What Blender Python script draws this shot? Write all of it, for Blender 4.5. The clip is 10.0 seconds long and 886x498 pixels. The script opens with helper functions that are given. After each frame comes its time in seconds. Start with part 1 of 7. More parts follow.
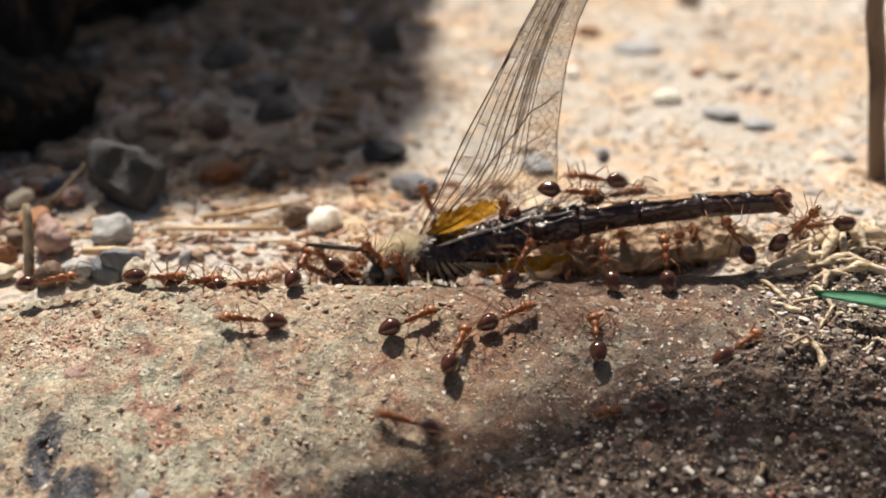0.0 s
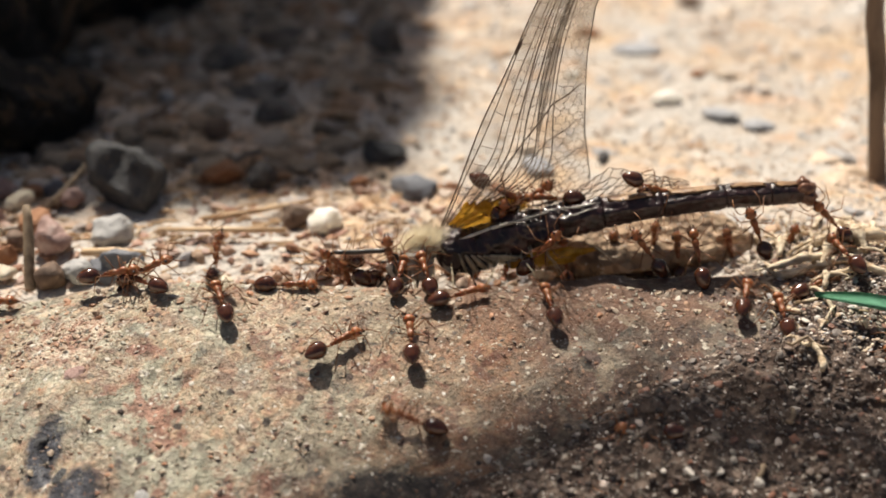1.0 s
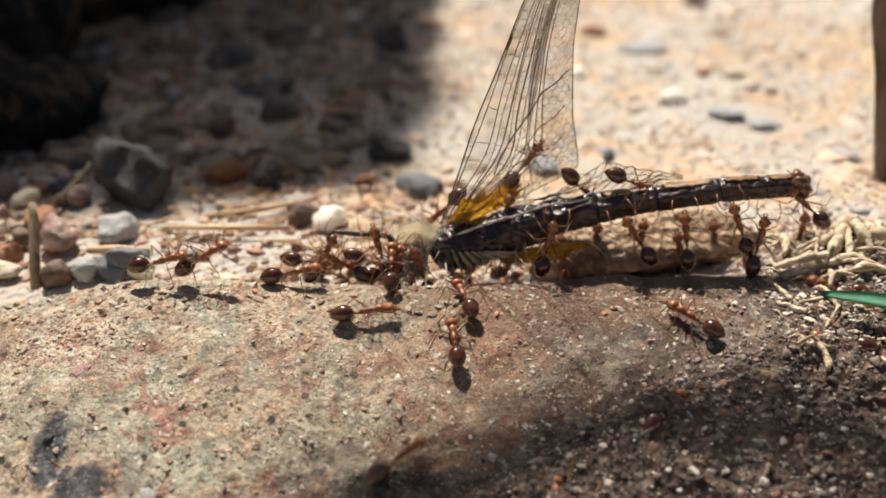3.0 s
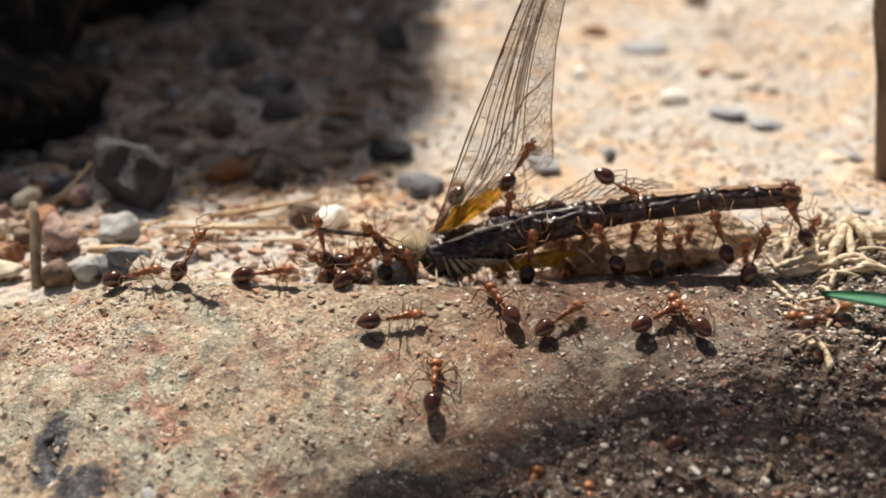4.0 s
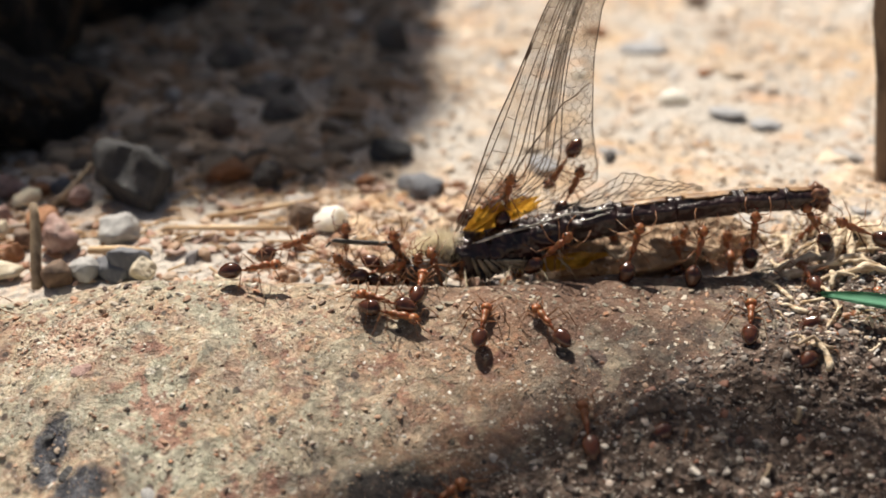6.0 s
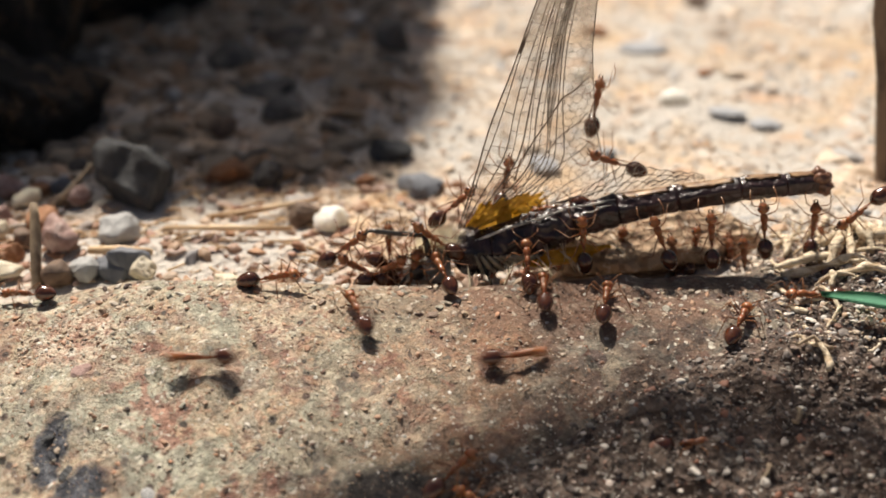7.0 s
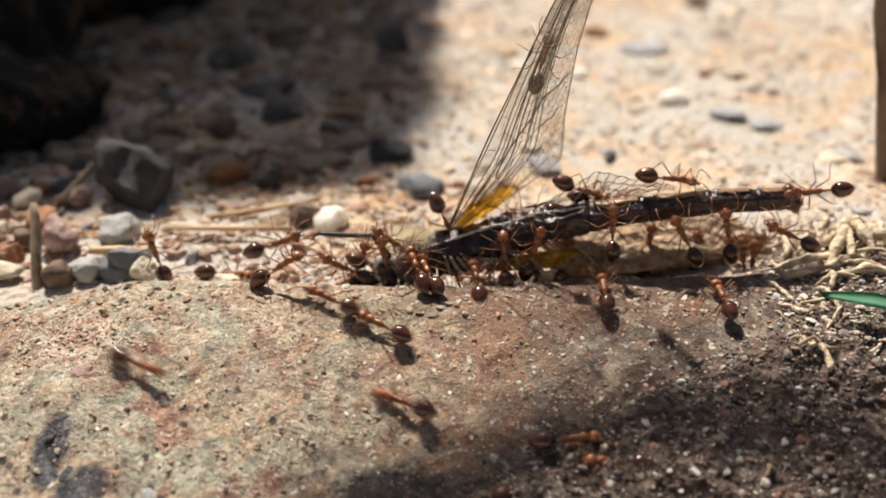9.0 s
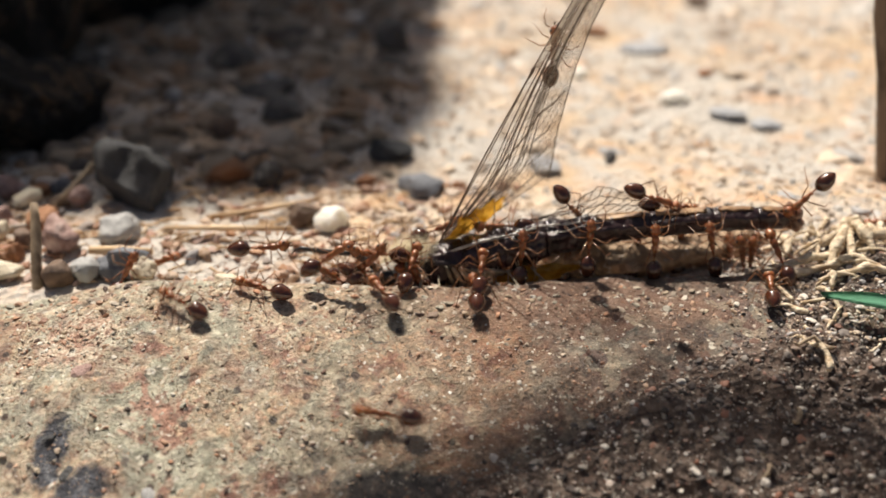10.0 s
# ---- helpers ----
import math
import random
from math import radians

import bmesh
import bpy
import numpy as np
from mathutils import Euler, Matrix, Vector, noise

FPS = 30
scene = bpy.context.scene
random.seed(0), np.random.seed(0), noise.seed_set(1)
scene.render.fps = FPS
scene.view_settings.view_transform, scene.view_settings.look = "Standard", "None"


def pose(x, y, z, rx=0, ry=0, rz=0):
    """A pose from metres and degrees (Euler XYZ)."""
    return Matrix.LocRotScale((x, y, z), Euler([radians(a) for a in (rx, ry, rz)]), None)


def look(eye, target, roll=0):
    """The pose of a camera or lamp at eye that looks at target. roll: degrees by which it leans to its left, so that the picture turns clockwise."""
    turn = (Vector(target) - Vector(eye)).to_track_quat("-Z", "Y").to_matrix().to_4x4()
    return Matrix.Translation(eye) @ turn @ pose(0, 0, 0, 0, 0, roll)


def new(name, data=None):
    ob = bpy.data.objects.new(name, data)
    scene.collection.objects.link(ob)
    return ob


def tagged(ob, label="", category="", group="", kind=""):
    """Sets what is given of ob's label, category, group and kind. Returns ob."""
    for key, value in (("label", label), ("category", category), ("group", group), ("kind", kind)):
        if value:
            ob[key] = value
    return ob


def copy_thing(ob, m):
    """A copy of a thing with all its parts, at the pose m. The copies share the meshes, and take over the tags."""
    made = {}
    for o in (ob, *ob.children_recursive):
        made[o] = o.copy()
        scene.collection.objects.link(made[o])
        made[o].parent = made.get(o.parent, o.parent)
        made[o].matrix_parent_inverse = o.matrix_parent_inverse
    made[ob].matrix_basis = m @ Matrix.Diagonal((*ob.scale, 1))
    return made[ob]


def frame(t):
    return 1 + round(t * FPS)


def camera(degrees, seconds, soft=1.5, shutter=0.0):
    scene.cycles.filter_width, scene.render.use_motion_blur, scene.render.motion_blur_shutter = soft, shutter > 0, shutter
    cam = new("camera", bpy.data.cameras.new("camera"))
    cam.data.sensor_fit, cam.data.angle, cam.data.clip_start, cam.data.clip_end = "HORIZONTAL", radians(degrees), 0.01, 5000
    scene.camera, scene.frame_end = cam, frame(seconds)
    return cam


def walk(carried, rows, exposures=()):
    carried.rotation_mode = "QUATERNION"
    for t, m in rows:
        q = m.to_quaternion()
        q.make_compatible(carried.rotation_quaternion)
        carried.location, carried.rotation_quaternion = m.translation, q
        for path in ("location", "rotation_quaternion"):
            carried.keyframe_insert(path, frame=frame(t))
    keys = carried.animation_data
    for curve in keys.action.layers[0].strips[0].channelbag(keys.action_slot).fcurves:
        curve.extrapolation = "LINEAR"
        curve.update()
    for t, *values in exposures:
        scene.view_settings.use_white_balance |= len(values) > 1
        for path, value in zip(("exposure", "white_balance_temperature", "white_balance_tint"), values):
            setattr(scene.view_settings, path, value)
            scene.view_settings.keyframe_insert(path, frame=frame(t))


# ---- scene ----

MM = 0.001

# ---- camera: hand-held phone, almost still, a slow drift of a third of a degree ----
cam = camera(40, 10.0, soft=1.7, shutter=0.7)
EYE = (0, -97.6 * MM, 45.5 * MM)
DRIFT = [(0, -12.2, 1.2), (0.5, -12.2, 2.6), (1.0, -12.0, 3.3), (1.5, -10.0, 2.6), (2.0, -9.0, 1.6), (2.5, -4.8, 0.8),
         (3.2, -1.5, 0.2), (4.0, 0, 0), (5.0, 0, 0), (5.5, 0, 1.2), (7.0, 0, 1.0), (8.0, 0, 1.2), (9.0, 0.6, 1.6), (10.0, 0.8, 1.4)]
walk(cam, [(t, pose(*EYE, 65 + b * 0.0266, 0, a * 0.0266)) for t, a, b in DRIFT],
     exposures=[(0, 0.38), (10, 0.38)])
cam.data.dof.use_dof = True
cam.data.dof.focus_distance = 0.1025
cam.data.dof.aperture_fstop = 23

# ---- light: high sun from behind the subject, a little to its left ----
SUN_EL, SUN_SIDE = radians(57), 0.36
sun_way = Vector((-SUN_SIDE * math.cos(SUN_EL), math.sqrt(1 - SUN_SIDE ** 2) * math.cos(SUN_EL), math.sin(SUN_EL)))
sun = new("sun", bpy.data.lights.new("sun", "SUN"))
sun.data.energy, sun.data.angle, sun.data.color = 5.0, radians(1.4), (1.0, 0.9, 0.775)
sun.matrix_world = look(sun_way, (0, 0, 0))
world = bpy.data.worlds.new("sky")
scene.world = world
world.use_nodes = True
sky = world.node_tree.nodes.new("ShaderNodeTexSky")
sky.sky_type, sky.sun_disc, sky.sun_elevation, sky.sun_rotation = "NISHITA", False, SUN_EL, -math.asin(SUN_SIDE)
sky.dust_density, sky.ozone_density = 5.0, 0.4
world.node_tree.nodes["Background"].inputs[1].default_value = 0.035
world.node_tree.links.new(sky.outputs[0], world.node_tree.nodes["Background"].inputs[0])


# ---- materials ----
class Nodes:
    """A small wrapper for one node material."""

    def __init__(self, name):
        self.m = bpy.data.materials.new(name)
        self.m.use_nodes = True
        self.t = self.m.node_tree
        self.bsdf = self.t.nodes["Principled BSDF"]
        self.where = self.t.nodes.new("ShaderNodeTexCoord").outputs["Object"]

    def put(self, value, socket):
        if hasattr(value, "is_output"):
            self.t.links.new(value, socket)
        else:
            socket.default_value = value

    def noise(self, scale, detail=4.0, rough=0.55, where=None, warp=0.0):
        n = self.t.nodes.new("ShaderNodeTexNoise")
        n.inputs["Scale"].default_value, n.inputs["Detail"].default_value = scale, detail
        n.inputs["Roughness"].default_value, n.inputs["Distortion"].default_value = rough, warp
        self.t.links.new(where or self.where, n.inputs["Vector"])
        return n.outputs["Fac"]

    def cells(self, scale, feature="F1", what="Distance", where=None):
        n = self.t.nodes.new("ShaderNodeTexVoronoi")
        n.feature = feature
        n.inputs["Scale"].default_value = scale
        self.t.links.new(where or self.where, n.inputs["Vector"])
        return n.outputs[what]

    def ramp(self, fac, *stops):
        n = self.t.nodes.new("ShaderNodeValToRGB")
        e = n.color_ramp.elements
        while len(e) < len(stops):
            e.new(0.5)
        for s, (p, c) in zip(e, stops):
            s.position, s.color = p, (*c, 1) if isinstance(c, tuple) else (c, c, c, 1)
        self.put(fac, n.inputs[0])
        return n.outputs[0]

    def mix(self, fac, a, b, blend="MIX"):
        n = self.t.nodes.new("ShaderNodeMix")
        n.data_type, n.blend_type = "RGBA", blend
        self.put(fac, n.inputs[0])
        for v, i in ((a, 6), (b, 7)):
            self.put((*v, 1) if isinstance(v, tuple) else v, n.inputs[i])
        return n.outputs[2]

    def calc(self, how, a, b=0.0):
        n = self.t.nodes.new("ShaderNodeMath")
        n.operation = how
        self.put(a, n.inputs[0]), self.put(b, n.inputs[1])
        return n.outputs[0]

    def own(self, what):
        g = self.t.nodes.new("ShaderNodeNewGeometry" if what == "Random Per Island" else "ShaderNodeObjectInfo")
        return g.outputs[what]

    def bump(self, height, depth, strength=1.0):
        n = self.t.nodes.new("ShaderNodeBump")
        n.inputs["Strength"].default_value, n.inputs["Distance"].default_value = strength, depth
        self.put(height, n.inputs["Height"])
        self.t.links.new(n.outputs[0], self.bsdf.inputs["Normal"])
        return self

    def thin(self, tint, share):
        """Lets that share of the light through to the other side."""
        t = self.t.nodes.new("ShaderNodeBsdfTranslucent")
        self.put(tint, t.inputs[0])
        both = self.t.nodes.new("ShaderNodeMixShader")
        both.inputs[0].default_value = share
        self.t.links.new(self.bsdf.outputs[0], both.inputs[1])
        self.t.links.new(t.outputs[0], both.inputs[2])
        self.t.links.new(both.outputs[0], self.t.nodes["Material Output"].inputs[0])
        return self

    def done(self, colour, rough=0.8, metal=0.0, **more):
        self.put((*colour, 1) if isinstance(colour, tuple) else colour, self.bsdf.inputs["Base Color"])
        self.put(rough, self.bsdf.inputs["Roughness"])
        self.put(metal, self.bsdf.inputs["Metallic"])
        for key, value in more.items():
            self.put(value, self.bsdf.inputs[key.replace("_", " ")])
        return self.m


def stone_material():
    """Weathered sandstone: tan with greenish grey, cream and pink blotches, a dark bluish vein, a wet brown end
    darkened further for the shade of insect and ants, pits and bright grains.
    """
    n = Nodes("weathered_stone")
    base = n.ramp(n.noise(260, 5, 0.62, warp=0.5), (0.34, (0.15, 0.085, 0.055)), (0.41, (0.36, 0.22, 0.15)), (0.46, (0.5, 0.36, 0.23)), (0.5, (0.36, 0.31, 0.22)),
                  (0.54, (0.58, 0.47, 0.33)), (0.58, (0.38, 0.25, 0.17)), (0.63, (0.5, 0.44, 0.33)), (0.7, (0.17, 0.11, 0.075)))
    green = n.mix(n.ramp(n.noise(110, 5, 0.66, warp=0.9), (0.47, 0.0), (0.53, 0.82)), base, n.ramp(n.noise(420, 5, 0.66), (0.36, (0.16, 0.165, 0.125)), (0.47, (0.35, 0.36, 0.275)), (0.58, (0.55, 0.54, 0.42))))
    rust = n.mix(n.ramp(n.noise(190, 5, 0.68, warp=0.6), (0.55, 0.0), (0.6, 0.8)), green, n.ramp(n.noise(700, 5, 0.7), (0.4, (0.2, 0.08, 0.055)), (0.6, (0.44, 0.215, 0.15))))
    cream = n.mix(n.ramp(n.noise(330, 5, 0.68, warp=0.4), (0.57, 0.0), (0.61, 0.85)), rust, (0.68, 0.56, 0.41))
    side = n.t.nodes.new("ShaderNodeSeparateXYZ")
    n.t.links.new(n.where, side.inputs[0])

    def patch(x, y, wide, deep, ragged, hard):
        """1 inside a ragged patch about (x, y) in millimetres."""
        dx = n.calc("DIVIDE", n.calc("SUBTRACT", side.outputs[0], x * MM), wide * MM)
        dy = n.calc("DIVIDE", n.calc("SUBTRACT", side.outputs[1], y * MM), deep * MM)
        d = n.calc("ADD", n.calc("MULTIPLY", dx, dx), n.calc("MULTIPLY", dy, dy))
        d = n.calc("ADD", d, n.calc("MULTIPLY", n.calc("SUBTRACT", n.noise(ragged, 6, 0.75), 0.5), 3.6))
        return n.ramp(d, (1.0 - hard, 1.0), (1.0, 0.0))

    crumbs = n.mix(patch(-31.0, -8.6, 4.2, 3.0, 420, 0.5), cream, n.ramp(n.noise(900, 6, 0.75), (0.36, (0.2, 0.1, 0.065)), (0.45, (0.52, 0.31, 0.22)), (0.55, (0.74, 0.62, 0.47))))
    blue = n.ramp(n.noise(520, 7, 0.8), (0.42, (0.014, 0.016, 0.024)), (0.54, (0.055, 0.06, 0.08)), (0.66, (0.34, 0.35, 0.37)))
    # brown earth tone towards the right, with shade under insect and ants painted in
    across = n.calc("ADD", n.calc("MULTIPLY", side.outputs[0], 24.0), n.calc("MULTIPLY", n.noise(95, 6, 0.7), 1.2))
    mud_shade = n.mix(n.ramp(across, (0.16, 0.0), (0.62, 1.0)), crumbs, (0.6, 0.435, 0.36), "MULTIPLY")
    wet_shade = n.calc("ADD", n.calc("MULTIPLY", side.outputs[0], 40.0), n.calc("MULTIPLY", n.noise(140, 6, 0.7), 1.2))
    mud_shade = n.mix(n.ramp(wet_shade, (0.62, 0.0), (0.95, 0.97)), mud_shade, n.ramp(n.noise(400, 7, 0.8), (0.38, (0.032, 0.02, 0.014)), (0.5, (0.088, 0.053, 0.036)), (0.62, (0.21, 0.135, 0.092))))
    dark = n.mix(n.ramp(n.noise(620, 5, 0.7, warp=1.0), (0.32, 0.95), (0.385, 0.0)), mud_shade, (0.035, 0.028, 0.026))
    pits = n.mix(n.ramp(n.calc("ADD", n.cells(430), n.calc("MULTIPLY", n.noise(1300, 4, 0.7), 0.3)), (0.27, 0.95), (0.31, 0.0)), dark, (0.03, 0.022, 0.018))
    pale = n.mix(n.ramp(n.noise(1150, 3, 0.6), (0.62, 0.0), (0.66, 0.9)), pits, (0.7, 0.64, 0.53))
    specks = n.mix(n.ramp(n.calc("ADD", n.cells(560), n.calc("MULTIPLY", n.noise(1500, 3, 0.6), 0.25)), (0.18, 0.95), (0.22, 0.0)), pale, (0.82, 0.79, 0.72))
    tints = n.ramp(n.cells(850, what="Color"), (0.1, (0.3, 0.13, 0.08)), (0.35, (0.13, 0.105, 0.1)), (0.55, (0.5, 0.42, 0.3)), (0.75, (0.3, 0.3, 0.25)), (0.95, (0.5, 0.31, 0.2)))
    chips = n.mix(n.ramp(n.noise(160, 5, 0.7), (0.42, 0.0), (0.6, 0.5)), specks, tints)
    grain = n.mix(0.34, chips, n.ramp(n.cells(3000, what="Color"), (0.15, 0.1), (0.4, 0.36), (0.6, 0.5), (0.85, 0.85)), "OVERLAY")
    fine = n.mix(n.noise(3200, 3, 0.7), grain, (0.6, 0.6, 0.6), "OVERLAY")
    fine = n.mix(n.calc("MULTIPLY", patch(12.0, -4.0, 14.0, 4.5, 260, 0.6), 0.6), fine, n.mix(n.noise(700, 5, 0.7), (0.13, 0.064, 0.038), (0.29, 0.16, 0.1)))
    fine = n.mix(patch(-30.4, -19.0, 1.7, 3.2, 420, 0.6), fine, blue)
    fine = n.mix(patch(-27.6, -22.0, 2.3, 2.0, 420, 0.6), fine, blue)
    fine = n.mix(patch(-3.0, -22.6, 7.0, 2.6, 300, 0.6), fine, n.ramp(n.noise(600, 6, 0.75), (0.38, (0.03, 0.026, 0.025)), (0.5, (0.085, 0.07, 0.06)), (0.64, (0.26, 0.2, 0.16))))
    h = n.calc("ADD", n.calc("MULTIPLY", n.noise(420, 7, 0.75), 0.7), n.calc("MULTIPLY", n.noise(2600, 4, 0.65), 0.3))
    return n.bump(h, 0.0008, 1.0).done(fine, n.ramp(n.noise(600), (0.3, 0.4), (0.7, 0.75)))


def soil_material(name, a, b, c, depth=0.0005, patches=False):
    """Loose sandy soil: grains of three colours at two scales."""
    n = Nodes(name)
    base = n.ramp(n.noise(160, 6, 0.65), (0.32, a), (0.5, b), (0.68, c))
    grains = n.mix(0.55, base, n.ramp(n.cells(900, what="Color"), (0.2, a), (0.5, b), (0.8, c)))
    if patches:
        grains = n.mix(n.ramp(n.noise(42, 5, 0.7, warp=0.5), (0.4, 0.0), (0.53, 0.85)), grains, (0.52, 0.505, 0.475))
        grains = n.mix(n.ramp(n.noise(75, 5, 0.7, warp=0.5), (0.55, 0.0), (0.66, 0.7)), grains, (0.6, 0.34, 0.18))
    white = n.mix(n.ramp(n.noise(1400, 2), (0.62, 0.0), (0.7, 0.8)), grains, (0.6, 0.54, 0.45))
    black = n.mix(n.ramp(n.noise(800, 3, 0.6), (0.28, 0.8), (0.38, 0.0)), white, (0.035, 0.03, 0.028))
    h = n.calc("ADD", n.noise(600, 6, 0.7), n.cells(1000))
    return n.bump(h, depth, 1.0).done(black, 0.9)


def pebble_material(name, *stops, single=False):
    """Small stones, each of its own tint; single: for stones that are objects of their own."""
    n = Nodes(name + ("_single" if single else ""))
    tint = n.ramp(n.own("Random" if single else "Random Per Island"), *stops)
    spot = n.mix(n.ramp(n.noise(500, 5, 0.65), (0.35, 0.0), (0.7, 0.6)), tint, n.mix(0.5, tint, (0.5, 0.42, 0.34), "MULTIPLY"))
    return n.bump(n.noise(900, 5, 0.65), 0.0003, 0.9).done(spot, n.ramp(n.noise(300), (0.3, 0.45), (0.7, 0.8)))


def plain_rock(name, a, b, c, scale=220, rough=0.7, depth=0.0005, at=(0.3, 0.52, 0.7)):
    n = Nodes(name)
    base = n.ramp(n.noise(scale, 6, 0.65, warp=0.5), (at[0], a), (at[1], b), (at[2], c))
    veins = n.mix(n.ramp(n.noise(scale * 4, 3, 0.6), (0.3, 0.5), (0.45, 0.0)), base, a)
    return n.bump(n.noise(scale * 3, 6, 0.65), depth, 1.0).done(veins, rough)


def fibre(name, a, b, rough=0.6, stretch=(60, 900, 900), depth=0.0001):
    """Dry stalks: long streaks along the thing."""
    n = Nodes(name)
    m = n.t.nodes.new("ShaderNodeMapping")
    m.inputs["Scale"].default_value = stretch
    n.t.links.new(n.where, m.inputs["Vector"])
    f = n.noise(1.0, 5, 0.6, where=m.outputs[0])
    return n.bump(f, depth, 0.8).done(n.ramp(f, (0.36, a), (0.6, b)), rough)


def shell(name, a, b, scale, rough, sheen=0.0, thin=0.0, relief=0.00004):
    """Insect cuticle: glossy, mottled, slightly see-through."""
    n = Nodes(name)
    f = n.noise(scale, 4, 0.6)
    return n.bump(n.noise(scale * 3, 3, 0.6), relief, 0.6).done(n.ramp(f, (0.32, a), (0.68, b)), rough, Subsurface_Weight=thin,
                                                                Subsurface_Scale=0.0004, Coat_Weight=sheen, Coat_Roughness=0.12)


STONE = stone_material()
SAND = soil_material("sandy_ground", (0.42, 0.265, 0.15), (0.6, 0.44, 0.29), (0.66, 0.55, 0.41), patches=True)
SOIL = soil_material("dark_soil", (0.035, 0.023, 0.018), (0.11, 0.072, 0.054), (0.25, 0.19, 0.15), 0.001)
CLAY = soil_material("brown_earth", (0.2, 0.13, 0.085), (0.42, 0.29, 0.185), (0.58, 0.44, 0.3), 0.0008)
GRAVEL_TINTS = ((0.0, (0.62, 0.47, 0.33)), (0.2, (0.7, 0.6, 0.48)), (0.38, (0.56, 0.36, 0.22)), (0.5, (0.72, 0.67, 0.6)),
                (0.66, (0.5, 0.49, 0.48)), (0.76, (0.38, 0.38, 0.39)), (0.84, (0.6, 0.48, 0.37)), (0.96, (0.34, 0.28, 0.23)))
GRAVEL = pebble_material("gravel", *GRAVEL_TINTS)
LITTER = pebble_material("litter_stones", (0.0, (0.46, 0.25, 0.13)), (0.18, (0.28, 0.14, 0.08)), (0.34, (0.58, 0.43, 0.3)), (0.5, (0.24, 0.23, 0.24)),
                         (0.62, (0.62, 0.52, 0.42)), (0.78, (0.42, 0.2, 0.12)), (0.92, (0.5, 0.36, 0.3)))
GRAVEL_SINGLE = pebble_material("gravel", *GRAVEL_TINTS, single=True)
GRIT_TINTS = ((0.0, (0.03, 0.024, 0.022)), (0.24, (0.085, 0.062, 0.052)), (0.4, (0.26, 0.2, 0.16)), (0.5, (0.07, 0.048, 0.04)), (0.62, (0.34, 0.31, 0.27)), (0.72, (0.13, 0.105, 0.095)), (0.84, (0.3, 0.14, 0.09)), (0.92, (0.7, 0.65, 0.58)))
GRIT = pebble_material("grit", *GRIT_TINTS)
GRIT_SINGLE = pebble_material("grit", *GRIT_TINTS, single=True)
# gravel tints darkened to deepen the boulder's shade by colour
SHADE_TINTS = ((0.0, (0.2, 0.15, 0.105)), (0.22, (0.33, 0.245, 0.165)), (0.4, (0.36, 0.21, 0.115)), (0.52, (0.08, 0.064, 0.05)), (0.68, (0.4, 0.32, 0.23)), (0.84, (0.1, 0.082, 0.068)), (0.94, (0.6, 0.52, 0.42)))
SHADE_GRAVEL = pebble_material("dark_gravel", *SHADE_TINTS)
SLATE = plain_rock("dark_grey_rock", (0.03, 0.031, 0.034), (0.062, 0.065, 0.07), (0.12, 0.125, 0.13), depth=0.0012)
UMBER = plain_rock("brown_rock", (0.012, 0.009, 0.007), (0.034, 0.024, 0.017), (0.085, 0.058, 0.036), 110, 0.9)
# brown rock with deep shade put into its colour, hence almost black
DEEP_SHADE = plain_rock("shade_black_rock", (0.0015, 0.0012, 0.001), (0.011, 0.0075, 0.005), (0.11, 0.07, 0.04), 190, 0.9, 0.004, (0.4, 0.52, 0.6))
BLUEGREY = plain_rock("blue_grey_stone", (0.09, 0.1, 0.12), (0.18, 0.19, 0.215), (0.32, 0.32, 0.33))
PALEBLUE = plain_rock("pale_blue_grey_stone", (0.26, 0.27, 0.3), (0.4, 0.41, 0.43), (0.5, 0.5, 0.5))
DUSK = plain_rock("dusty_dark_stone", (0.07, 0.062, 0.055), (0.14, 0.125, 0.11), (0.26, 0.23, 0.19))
BROWN = plain_rock("brown_stone", (0.09, 0.055, 0.038), (0.19, 0.125, 0.085), (0.32, 0.22, 0.15))
CHALK = plain_rock("white_quartz", (0.66, 0.62, 0.54), (0.8, 0.77, 0.7), (0.84, 0.82, 0.78), 150, 0.45)
ASH = plain_rock("pale_grey_stone", (0.3, 0.3, 0.3), (0.45, 0.45, 0.44), (0.56, 0.55, 0.52), 250)
ROSE = plain_rock("pink_stone", (0.24, 0.14, 0.12), (0.42, 0.28, 0.245), (0.6, 0.48, 0.43), 300, at=(0.36, 0.5, 0.62))
CREAM = plain_rock("cream_stone", (0.6, 0.5, 0.34), (0.74, 0.67, 0.52), (0.8, 0.76, 0.66), 200, 0.5)
RUST = plain_rock("rusty_stone", (0.2, 0.08, 0.03), (0.36, 0.17, 0.08), (0.48, 0.28, 0.16), 250)
JET = plain_rock("black_stone", (0.02, 0.018, 0.018), (0.045, 0.04, 0.04), (0.09, 0.08, 0.08), 250, 0.6)
STRAW = fibre("dry_straw", (0.4, 0.23, 0.11), (0.74, 0.55, 0.34))
CHALK.node_tree.nodes["Principled BSDF"].inputs["Subsurface Weight"].default_value = 1.0
CHALK.node_tree.nodes["Principled BSDF"].inputs["Subsurface Scale"].default_value = 0.003
CHALK.node_tree.nodes["Principled BSDF"].inputs["Subsurface Radius"].default_value = (1.0, 0.95, 0.85)
STRAW_PALE = fibre("grey_straw", (0.17, 0.12, 0.075), (0.4, 0.31, 0.21), 0.75, (500, 900, 120))
ROOT = fibre("bleached_root", (0.44, 0.31, 0.18), (0.84, 0.73, 0.55), 0.8, (700, 2000, 2000), 0.0005)
GREEN = fibre("green_blade", (0.12, 0.36, 0.21), (0.22, 0.54, 0.36), 0.7)
